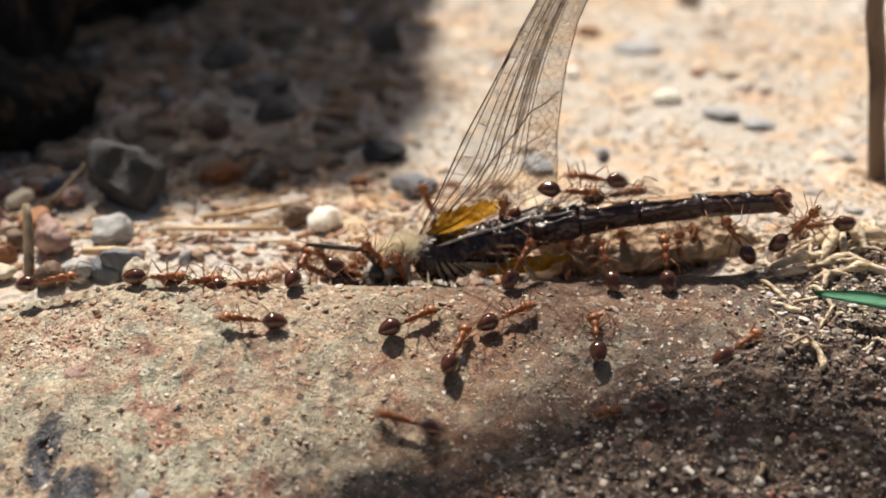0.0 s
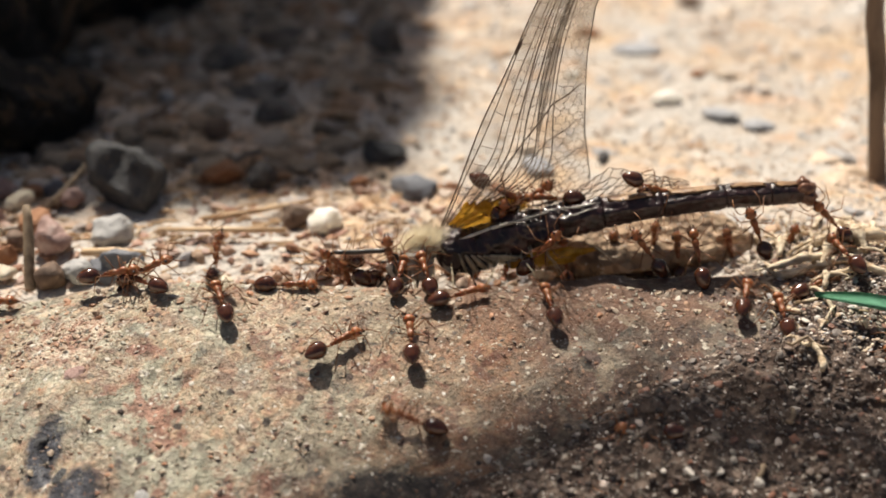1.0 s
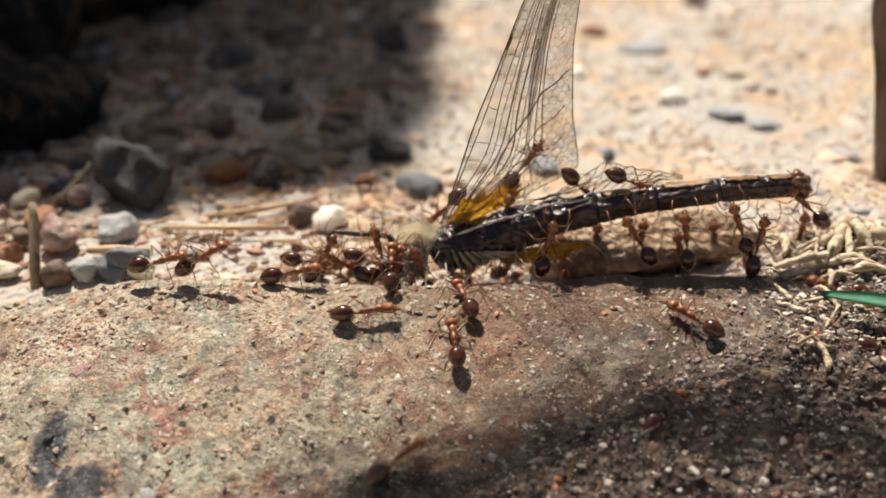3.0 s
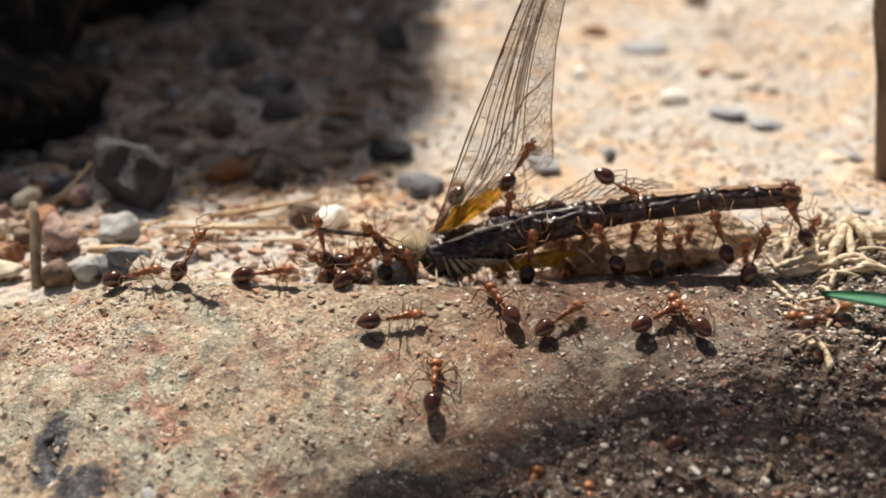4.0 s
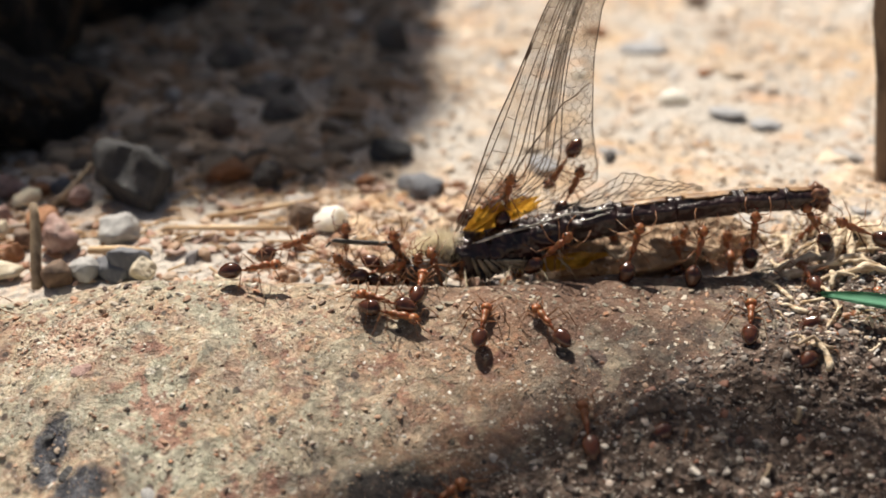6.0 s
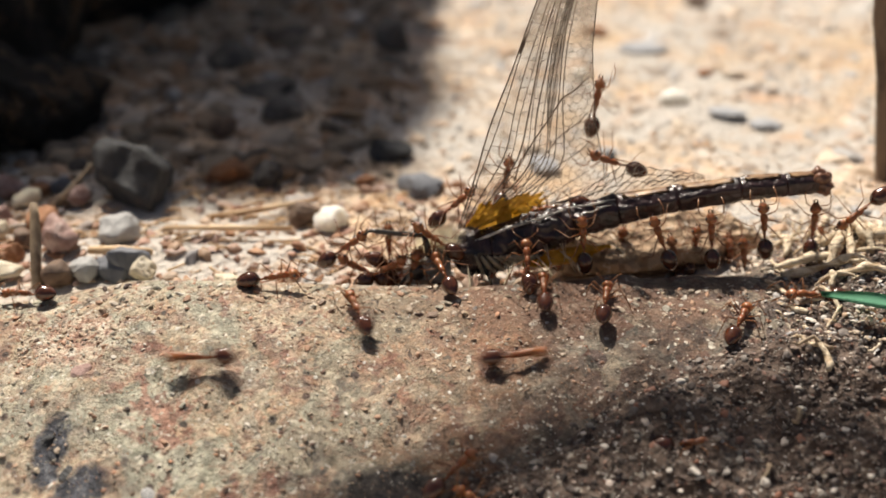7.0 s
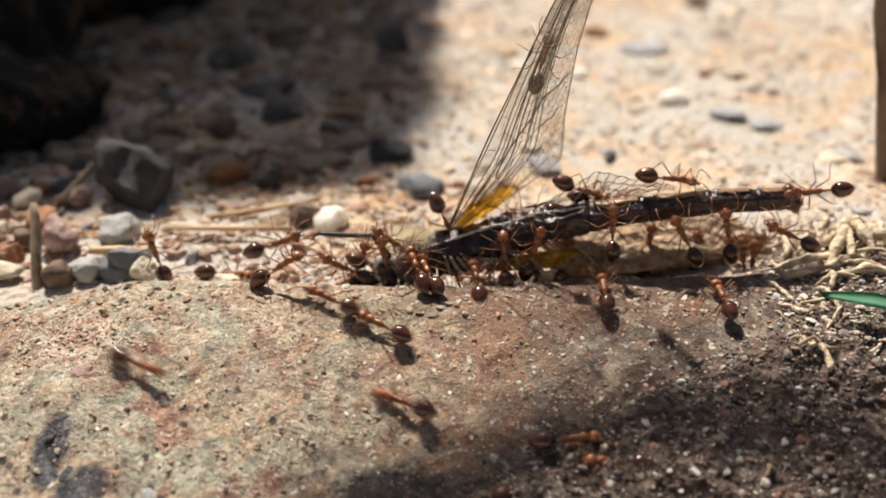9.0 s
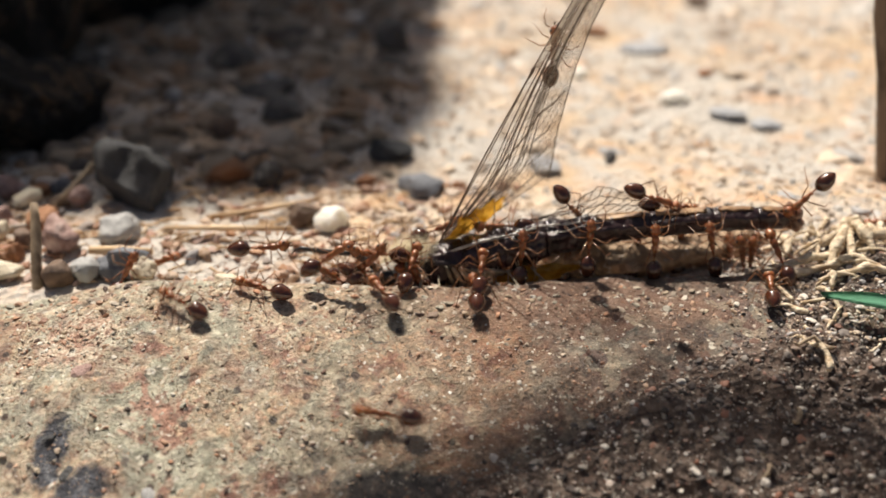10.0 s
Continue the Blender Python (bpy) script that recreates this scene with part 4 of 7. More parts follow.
    def knot(c, u):
        """A corner of a cell, shifted a little; None outside the field of cells."""
        k = random.Random(int(c * 40) * 977 + int(u * 40))
        c, u = c + k.uniform(-0.12, 0.12), u + k.uniform(-0.12, 0.12)
        if not -0.6 < u < 32.5:
            return None
        lo, hi = edge(LEAD, u), edge(TRAIL, u)
        v = (c - lo) / (hi - lo)
        return wing_point(u, min(v, 1.0)) if 0.64 < v < 1.04 else None

    for row in range(54):
        for col in range(-4, 17):
            c0, u0 = col * size * 1.5, (row + (0.5 if col % 2 else 0)) * size * 1.732
            ring = [knot(round(c0 + size * math.cos(q * math.pi / 3), 3), round(u0 + size * math.sin(q * math.pi / 3), 3)) for q in range(4)]
            for p, q in zip(ring, ring[1:]):
                if p is not None and q is not None and (p - q).length > 1e-5:
                    tube(net, [p, q], [(0.022 if u0 < 15 else 0.014) * MM] * 2, 4, False)
    part("vein_net", net, VEIN, wing, "fine net of cross veins")
    patch = bmesh.new()
    rows_ = []
    for v in np.linspace(0.2, 0.97, 26):
        reach = 2.5 + 2.3 * math.exp(-((v - 0.74) / 0.28) ** 2) * (0.85 + 0.5 * noise.noise((v * 14, 1.0, 2.0))) + 0.25 * math.sin(v * 60)
        rows_.append([patch.verts.new(wing_point(-0.6 + reach * q / 9, v) + Vector((0, (-0.25 + 0.3 * noise.noise((v * 7, q * 0.5, 4.0))) * math.sin(math.pi * q / 9), 0)) * MM) for q in range(10)])
    for p, q in zip(rows_, rows_[1:]):
        for k in range(9):
            patch.faces.new((p[k], p[k + 1], q[k + 1], q[k]))
    bmesh.ops.solidify(patch, geom=patch.faces[:], thickness=0.0001)
    part("wing_base", patch, AMBER, wing, "glossy amber wing base")
    return wing


wing = forewing(insect)


def hindwing(parent):
    """Folded hind wing: a low crumpled net behind the back."""
    top = [(8.5, 0.9), (11, 1.5), (13.5, 2.7), (15.5, 3.8), (16.5, 3.5), (18.5, 2.7), (22.5, 1.5)]
    bm = bmesh.new()
    grid = []
    for x in np.linspace(8.5, 22.5, 30):
        z0, z1 = 0.4 + 0.02 * x, edge(top, x)
        grid.append([bm.verts.new(Vector((x, 1.2 + 0.2 * math.sin(x * 2 + k), z0 + (z1 - z0) * k / 6)) * MM) for k in range(7)])
    for p, q in zip(grid, grid[1:]):
        for k in range(6):
            bm.faces.new((p[k], p[k + 1], q[k + 1], q[k]))
    hw = part("hindwing", bm, MEMBRANE, parent, "folded sheer hind wing")
    net = bmesh.new()
    r = random.Random(3)
    for k in range(16):
        x = 9 + k * 0.85
        tube(net, [Vector((x - 2.4, 1.15, 1.2)) * MM, Vector((x - 0.7, 1.2, (edge(top, max(8.5, x - 0.7)) + 1.2) / 2 + r.uniform(-0.2, 0.2))) * MM, Vector((x, 1.25, edge(top, x))) * MM], [0.035 * MM] * 3, 4, False)
    for f in (0.35, 0.65, 1.0):
        tube(net, [Vector((x, 1.22, 1.0 + (edge(top, x) - 1.0) * f + 0.1 * math.sin(x * 5))) * MM for x in np.linspace(8.6, 22.4, 34)], [0.04 * MM] * 34, 4, False)
    part("hindwing_net", net, VEIN, hw)
    return hw


hindwing(insect).location.z = 0.6 * MM
low_bm = rock_bm((0.0080, 0.0010, 0.0016), 41, 4, rough=0.4)
for v in low_bm.verts:
    v.co += Vector((8.6, -0.6, -2.9)) * MM
part("lower_wing_fold", low_bm, AMBER, insect, "crumpled amber lower wing")

rb = random.Random(21)
for k in range(16):
    x = 0.3 + k * 0.62 + rb.uniform(-0.3, 0.3)
    z, ry, rz = along(BODY, x)
    part("bristle", tube(bmesh.new(), [Vector((x, -ry * 0.9, z - rz * 0.3)) * MM, Vector((x + rb.uniform(-0.4, 0.5), -ry - 0.5, z - rz - 0.1)) * MM, Vector((x + rb.uniform(-0.8, 0.9), -ry - 0.7, -3.0 - rb.uniform(0, 0.8))) * MM],
                         [0.05 * MM, 0.05 * MM, 0.03 * MM], 5), HAIR, insect, "thin pale bristle")

for x0, y0, x1, y1, z1 in ((-3.6, -1.2, -3.0, -6.2, -4.2), (0.2, -1.8, 0.0, -6.4, -4.4), (4.6, -2.0, 2.0, -6.6, -4.6), (8.6, -1.9, 10.2, -3.4, -3.8), (13.0, -1.5, 14.6, -2.6, -3.2), (-1.4, -1.6, -2.2, -5.6, -4.0), (6.4, -2.0, 8.0, -5.4, -4.0)):
    part("bristle", tube(bmesh.new(), [Vector((x0, y0, -1.6)) * MM, Vector(((x0 + x1) / 2 + 0.15, (y0 + y1) / 2 - 0.3, -2.3)) * MM, Vector((x1, y1, z1)) * MM], [0.075 * MM, 0.07 * MM, 0.035 * MM], 5), HAIR, insect, "thin pale bristle")

# foreleg in two rigid pieces, each turning on its own
tibia_bm = tube(bmesh.new(), [Vector(p) * MM for p in ((0, 0, 0), (0.3, 0, 0.08), (1.4, 0, 0.06), (2.8, 0, 0.08), (4.2, 0, 0.02), (4.75, 0, 0.0), (5.1, 0, 0.2), (5.5, 0, 0.7))], [m * MM for m in (0.2, 0.24, 0.23, 0.23, 0.22, 0.17, 0.1, 0.07)], 8)
tibia = part("foreleg_shin", tibia_bm, BLACK, insect, "black spiny shin of the foreleg")
spine_bm = bmesh.new()
for k in range(17):
    x = 0.4 + k * 0.24
    for flip in (-1, 1):
        tube(spine_bm, [Vector((x, 0, 0.1 * flip)) * MM, Vector((x + 0.12, -0.12, (0.75 if flip == 1 else 0.3) * flip)) * MM], [0.035 * MM, 0.01 * MM], 4)
part("spines", spine_bm, HAIR, tibia, "comb of pale spines")
femur = part("foreleg_thigh", tube(bmesh.new(), [Vector(p) * MM for p in ((0, 0, 0), (1.0, 0, 0.1), (2.4, 0, 0.1), (3.6, 0, 0))], [m * MM for m in (0.22, 0.32, 0.34, 0.25)], 8), BLACK, insect, "black thigh of the foreleg")
for sx, sy, ex, ez in ((-4.0, 0.8, -9.0, -3.4), (-2.2, -1.2, -3.4, -4.4), (1.0, -1.4, 2.2, -4.6), (-3.4, -1.2, -7.6, -3.9)):
    part("broken_leg", tube(bmesh.new(), [Vector((sx, sy, -2.0)) * MM, Vector(((sx + ex) / 2, sy * 1.3, -1.9)) * MM, Vector((ex, sy * 1.4, ez)) * MM], [0.2 * MM, 0.17 * MM, 0.07 * MM], 7), BLACK, insect)

# ---- ants ----
ANT_RED = shell("ant_red_brown", (0.17, 0.052, 0.016), (0.36, 0.135, 0.045), 900, 0.36, 0.2, 0.35)
ANT_DARK = shell("ant_dark_rear", (0.035, 0.012, 0.006), (0.11, 0.035, 0.015), 900, 0.16, 0.7, 0.1)
ANT_LEG = shell("ant_leg", (0.15, 0.055, 0.02), (0.33, 0.15, 0.06), 900, 0.4, 0.2)


def blob(bm, x, z, rx, ry, rz, tilt=0.0, pinch=0.0):
    got = bmesh.ops.create_uvsphere(bm, u_segments=16, v_segments=12, radius=1.0)["verts"]
    turn = Matrix.Rotation(radians(tilt), 3, "Y")
    for v in got:
        p = v.co
        k = 1 - pinch * p.x
        v.co = (turn @ Vector((p.x * rx, p.y * ry * k, p.z * rz * k)) + Vector((x, 0, z))) * MM
    return bm


LEG_HIPS = []


def build_ant():
    ant = tagged(new("ant"), "orange-brown ant with a glossy dark rear", "ant", "ants")
    head = part("head", blob(bmesh.new(), 2.02, 0.1, 0.55, 0.5, 0.4, 20, 0.3), ANT_RED, ant)
    for s in (-1, 1):
        e = bmesh.new()
        bmesh.ops.create_icosphere(e, subdivisions=2, radius=0.00013)
        for v in e.verts:
            v.co += Vector((2.05, s * 0.42, 0.28)) * MM
        part("eye", e, BLACK, head)
        j = tube(bmesh.new(), [Vector((2.42, s * 0.12, 0.0)) * MM, Vector((2.66, s * 0.16, -0.06)) * MM, Vector((2.82, s * 0.03, -0.1)) * MM], [0.08 * MM, 0.065 * MM, 0.02 * MM], 6)
        part("jaw", j, ANT_DARK, head)
        a = tube(bmesh.new(), [Vector((2.3, s * 0.2, 0.28)) * MM, Vector((2.55, s * 0.85, 0.72)) * MM, Vector((2.75, s * 1.05, 0.75)) * MM, Vector((3.3, s * 1.15, 0.35)) * MM, Vector((3.85, s * 1.0, -0.1)) * MM], [0.045 * MM, 0.04 * MM, 0.042 * MM, 0.045 * MM, 0.05 * MM], 6)
        part("antenna", a, ANT_LEG, head)
    t = loft(bmesh.new(), [(-0.4, 0.0, 0.08, 0.08), (-0.32, 0.03, 0.17, 0.19), (-0.1, 0.1, 0.25, 0.28), (0.15, 0.15, 0.27, 0.29), (0.4, 0.15, 0.25, 0.25), (0.56, 0.14, 0.25, 0.23), (0.72, 0.17, 0.28, 0.28),
                           (0.95, 0.22, 0.33, 0.33), (1.2, 0.21, 0.34, 0.34), (1.4, 0.16, 0.27, 0.27), (1.55, 0.12, 0.17, 0.17), (1.66, 0.1, 0.1, 0.1)], 16)
    part("thorax", t, ANT_RED, ant)
    w = blob(bmesh.new(), -0.52, 0.06, 0.24, 0.15, 0.24)
    tube(w, [Vector((-0.2, 0, 0)) * MM, Vector((-0.6, 0, -0.03)) * MM, Vector((-1.15, 0, 0.0)) * MM], [0.09 * MM, 0.08 * MM, 0.1 * MM], 8)
    part("waist", w, ANT_RED, ant)
    part("rear", loft(bmesh.new(), [(-3.24, 0.00, 0.06, 0.06), (-3.15, 0.02, 0.21, 0.19), (-2.97, 0.05, 0.39, 0.36), (-2.80, 0.07, 0.52, 0.50), (-2.75, 0.07, 0.55, 0.53), (-2.44, 0.09, 0.68, 0.66), (-2.17, 0.10, 0.73, 0.71),
                                    (-2.12, 0.10, 0.75, 0.73), (-1.83, 0.10, 0.75, 0.72), (-1.54, 0.09, 0.67, 0.63), (-1.51, 0.09, 0.64, 0.61), (-1.27, 0.06, 0.45, 0.43), (-1.13, 0.03, 0.24, 0.23), (-1.06, 0.00, 0.09, 0.09)], 18),
         ANT_DARK, ant, "glossy dark brown rear")
    for s in (-1, 1):
        for k, (hx, fx, fy) in enumerate(((1.2, 2.6, 1.8), (0.75, 0.8, 2.5), (0.3, -1.7, 2.2))):
            hip = Vector((hx, s * 0.24, -0.06))
            foot = Vector((fx, s * fy, -0.9)) - hip
            knee = Vector((foot.x * 0.5 + (0.0, 0.0, -0.1)[k], foot.y * 0.5, 0.8 + 0.12 * k))
            ankle = foot * 0.86 + Vector((0, 0, 0.1))
            b = tube(bmesh.new(), [Vector((0, 0, 0)), knee * 0.5 * MM, knee * 0.96 * MM, (knee * 0.94 + ankle * 0.06) * MM, (knee * 0.5 + ankle * 0.5) * MM, ankle * MM, foot * MM],
                     [0.06 * MM, 0.062 * MM, 0.045 * MM, 0.042 * MM, 0.044 * MM, 0.03 * MM, 0.022 * MM], 6)
            leg = part("leg", b, ANT_LEG, ant)
            leg.location = hip * MM
            if len(LEG_HIPS) < 6:
                LEG_HIPS.append((hip * MM, 1 if (k + (s > 0)) % 2 else -1, s))
    return ant


first_ant = build_ant()
loose_ants = [first_ant] + [copy_thing(first_ant, Matrix()) for _ in range(61)]


def surface_frame(x, y, heading):
    """Pose of a body held a leg's height over the surface at that spot."""
    e = 1.2
    y += 1.2 * ease(-15, -5, x)
    n = Vector((surface_z(x - e, y) - surface_z(x + e, y), surface_z(x, y - e) - surface_z(x, y + e), 2 * e)).normalized()
    n = (n + Vector((0, 0, 0.25))).normalized()
    f = Vector((math.cos(radians(heading)), math.sin(radians(heading)), 0))
    s = n.cross(f).normalized()
    f = s.cross(n)
    base = max(surface_z(x, y), (surface_z(x + e, y) + surface_z(x - e, y) + surface_z(x, y - e) + surface_z(x, y + e)) / 4)
    p = Vector((x, y, base)) + n * 0.84
    return Matrix.Translation(p * MM) @ Matrix((f, s, n)).transposed().to_4x4()


def body_frame(x, y, z, angle, climbing=0):
    """Pose in an upright plane: walking along a ridge, or climbing with the back turned outward."""
    f = Vector((math.cos(radians(angle)), 0, math.sin(radians(angle))))
    n = Vector((0.0, -1, 0)) if climbing else Vector((-f.z, 0, f.x)) * (1 if f.x >= 0 else -1) + Vector((0, -0.35, 0))
    p = Vector((x, y, z))
    if climbing and 4.0 <= y <= 4.6:
        p += (p - Vector(EYE) / MM).normalized() * 2.6 * ease(3.5, 6.0, z)
    if climbing and y < 4:
        rear, fore = p - f * 2.2, p + f * 2.0
        out = (Vector(EYE) / MM - rear).normalized()
        for k in range(14):
            if rear.z > top_z(rear.x, rear.y) + 0.8:
                f, p = (fore - rear).normalized(), (fore + rear) / 2
                break
            rear = rear + out * 0.5
    s = n.cross(f).normalized()
    n = f.cross(s)
    return Matrix.Translation(p * MM) @ Matrix((f, s, n)).transposed().to_4x4()


def crawl(rows):
    """One ant's way. Rows: seconds, then x, y, heading on the surface, or x, y, z, angle (and 1 for climbing)."""
    ant = loose_ants.pop()
    way = [(r[0], surface_frame(*r[1:]) if len(r) == 4 else body_frame(*r[1:])) for r in rows]
    if way[-1][0] < 10:
        way.append((10.0, way[-1][1]))
    # rows closer than one step, or turning too far, get stops between
    full = [way[0]]
    for t, m in way[1:]:
        t0, m0 = full[-1]
        q0, q1 = m0.to_quaternion(), m.to_quaternion()
        turn = q0.rotation_difference(q1).angle
        turn = min(turn, 2 * math.pi - turn)
        k = int(turn // 1.2) + 1
        for j in range(1, k):
            s = j / k
            full.append((t0 + (t - t0) * s, Matrix.LocRotScale(m0.translation.lerp(m.translation, s), q0.slerp(q1, s), None)))
        full.append((t, m))
    walk(ant, full)
    # legs: tripods swing in turn while the ant moves, and fidget while it rests
    legs = [c for c in ant.children if c.name.startswith("leg")]
    phase = random.Random(len(rows) * 31 + int(rows[0][1] * 10)).uniform(0, 6.28)
    times, t = [], 0.0
    k = 0
    while t < 10.0:
        while k + 1 < len(full) and full[k + 1][0] <= t:
            k += 1
        a, b = full[k], full[min(k + 1, len(full) - 1)]
        speed = (b[1].translation - a[1].translation).length / max(0.03, b[0] - a[0]) / MM
        times.append((t, min(1.0, 0.3 + speed / 14)))
        t += 0.1 if speed > 4 else 0.4
    times.append((10.0, 0.4))
    for leg, (hip, tripod, side) in zip(legs, LEG_HIPS):
        rows_l = []
        for n, (t, amp) in enumerate(times):
            swing = 20 * amp * tripod * (1 if n % 2 else -1) + 7 * math.sin(phase + n * 1.7 + tripod)
            lift = 9 * amp * math.sin(phase * 2 + n * 2.3 + tripod * 1.5)
            rows_l.append((t, Matrix.Translation(hip) @ Matrix.Rotation(radians(swing * side), 4, "Z") @ Matrix.Rotation(radians(lift * side), 4, "X")))
        walk(leg, rows_l)


def motions():
    # the insect is heaved along by the ants: place of its neck, and the slope of its body
    walk(insect, [(t, pose(x * MM, 3.5 * MM, z * MM, 0, -a, 0)) for t, x, z, a in [(0, -1.23, -1.29, 7.6), (0.5, 0.22, -1.10, 7.3), (1, 0.88, -0.49, 8.0), (1.5, 0.98, -0.30, 8.7), (2, 0.47, -0.19, 8.9), (2.5, 0.31, -0.12, 8.8), (4, -1.07, -1.02, 8.2), (4.5, -0.92, -1.13, 7.9), (5, 0.41, -0.96, 8.1), (5.5, 1.19, -1.06, 7.8), (7, 1.76, -0.79, 10.2), (7.5, 1.15, -0.27, 11.7), (8, 0.19, -0.10, 10.2), (8.5, -0.49, -0.60, 8.5), (9, -1.02, -0.76, 7.3), (9.5, -1.04, -1.44, 7.2), (10, -0.81, -1.79, 5.8)]])
    walk(wing, [(t, pose(x * MM, 0, 1.5 * MM) @ Matrix.Rotation(radians(a), 4, "Y") @ Matrix.Rotation(radians(b), 4, "Z")) for t, x, a, b in [(0, 1.60, 33.7, 32), (0.5, 1.60, 33.0, 26), (1, 1.60, 31.0, 20), (1.5, 1.60, 32.0, 18), (2, 1.90, 31.4, 27), (2.5, 2.00, 30.1, 27), (4, 1.90, 28.6, 42), (4.5, 1.80, 29.7, 47), (5, 1.60, 28.8, 37), (5.5, 1.60, 29.5, 30), (7, 1.75, 29.1, 20), (7.5, 2.10, 30.1, 23), (8, 2.70, 31.1, 41), (8.5, 2.80, 30.3, 46), (9, 3.00, 31.3, 47), (9.5, 2.50, 30.1, 50), (10, 1.95, 33.1, 50)]])
    shin = [(0, -5.41, 1.19, 167), (0.5, -5.49, 0.71, 171), (1, -5.48, 0.44, 175), (1.5, -5.28, 0.41, 175), (2, -4.45, 1.03, 165), (2.5, -4.47, 1.21, 168), (4, -4.98, 2.25, 166), (4.5, -5.38, 2.37, 168), (5, -6.27, 1.98, 171), (5.5, -7.38, 1.60, 170), (7, -3.20, 1.92, 165), (7.5, -3.04, 2.05, 162), (8, -3.22, 2.76, 162), (8.5, -3.99, 2.48, 167), (9, -5.14, 1.97, 171), (9.5, -5.66, 1.23, 169), (10, -7.31, 1.25, 168)]
    walk(tibia, [(t, pose(x * MM, -1.5 * MM, z * MM, 0, -a, 0)) for t, x, z, a in shin])
    walk(femur, [(t, pose(x * MM, -1.5 * MM, z * MM, 0, math.degrees(math.atan2(z + 2.6, -3.2 - x)), 0)) for t, x, z, a in shin])
    crawl([(0, -15.7, -7.9, 179), (0.1, -16.6, -7.4, 202), (0.2, -19.1, -6.6, 171), (0.3, -21.8, -8.5, 198), (0.4, -24.9, -7.6, 210), (0.5, -25.3, -7.2, 200), (0.6, -24.2, -5.7, 203), (0.7, -24.4, -4.4, 168), (0.8, -24.3, -2.9, 126), (1, -25.7, -2.9, 147), (1.2, -24.8, -3.2, 153), (1.3, -24.9, -4.6, 187), (1.4, -27.0, -6.9, 219), (1.5, -28.2, -11.1, 256), (1.6, -24.2, -14.2, 325), (1.7, -19.8, -17.4, 334), (1.8, -15.3, -18.5, 351), (1.9, -10.2, -18.3, 356), (2, -3.7, -19.4, 346), (2.1, 4.8, -22.8, 339), (2.2, 8.1, -26.8, 320), (10, 10.9, -26.3, 354)])
    crawl([(0, -2.5, -18.1, 160), (0.1, -7.0, -15.8, 140), (0.2, -11.6, -10.4, 125), (0.3, -12.8, -9.9, 141), (0.4, -16.0, -11.3, 174), (0.5, -18.8, -10.5, 186), (0.6, -18.0, -10.6, 195), (0.7, -18.9, -8.3, 151), (0.8, -19.0, -5.0, 105), (0.9, -18.9, -5.1, 111), (1, -18.4, -5.5, 110), (1.1, -18.1, -6.2, 102), (1.2, -19.7, -7.2, 137), (1.3, -19.4, -7.1, 140), (1.5, -20.3, -7.4, 157), (1.6, -21.3, -9.6, 179), (1.7, -21.9, -9.9, 182), (1.8, -26.3, -10.5, 184), (1.9, -33.4, -10.7, 172), (2, -40.0, -11.0, 189), (10, -42.4, -11.5, 173)])
    crawl([(0, -41.3, -23.4, 31), (0.2, -34.0, -21.4, 19), (0.3, -29.0, -19.1, 22), (0.4, -20.4, -15.6, 11), (0.5, -20.7, -14.9, 23), (0.6, -19.9, -16.2, 10), (0.7, -16.5, -16.1, 11), (0.8, -11.8, -13.2, 18), (0.9, -8.3, -10.9, 29), (1, -8.3, -10.7, 41), (1.1, -6.6, -9.8, 36), (1.2, -5.6, -7.2, 46), (1.3, -5.7, -6.4, 81), (1.5, -4.8, -5.8, 77), (1.7, -5.7, -6.3, 84), (1.9, -4.2, -5.9, 76), (2, -2.6, -4.4, 97), (2.2, -4.1, -3.8, 81), (2.4, -4.6, 1.1, -2.2, 86, 1), (2.7, -4.5, 1.1, -2.0, 84, 1), (3.3, -4.7, 1.1, -1.9, 89, 1), (3.8, -6.6, 1.1, -2.1, 52, 1), (4.5, -8.6, 1.1, -1.8, 45, 1), (5.5, -6.1, 1.1, -2.5, 18, 1), (7, -5.3, 1.1, -2.5, 32, 1), (8, -4.8, 1.1, -1.7, 89, 1), (8.5, -5.2, 1.1, -1.7, 72, 1), (9.3, -5.2, 1.1, -1.4, 106, 1), (10, -6.7, 1.1, -1.8, 52, 1)])
    crawl([(0, -25.0, -27.2, 21), (0.2, -21.9, -23.5, 30), (0.3, -16.6, -19.7, 25), (0.4, -10.6, -17.7, 10), (0.5, -4.7, -16.1, 17), (0.6, -2.9, -12.6, 65), (0.7, -1.8, -11.0, 83), (0.8, -2.8, -9.5, 79), (1, -2.2, -10.2, 94), (1.2, -0.9, -7.6, 96), (1.5, -0.8, -7.3, 94), (1.6, -0.4, -6.2, 92), (1.8, 0.5, -4.5, 84), (2.1, 1.0, 5.8, -4.5, 79, 1), (4, 1.6, 5.8, -4.4, 56, 1), (6, 3.2, 5.8, -4.4, 56, 1), (8, 3.0, 5.8, -4.2, 69, 1), (10, 2.1, 5.8, -4.8, 59, 1)])
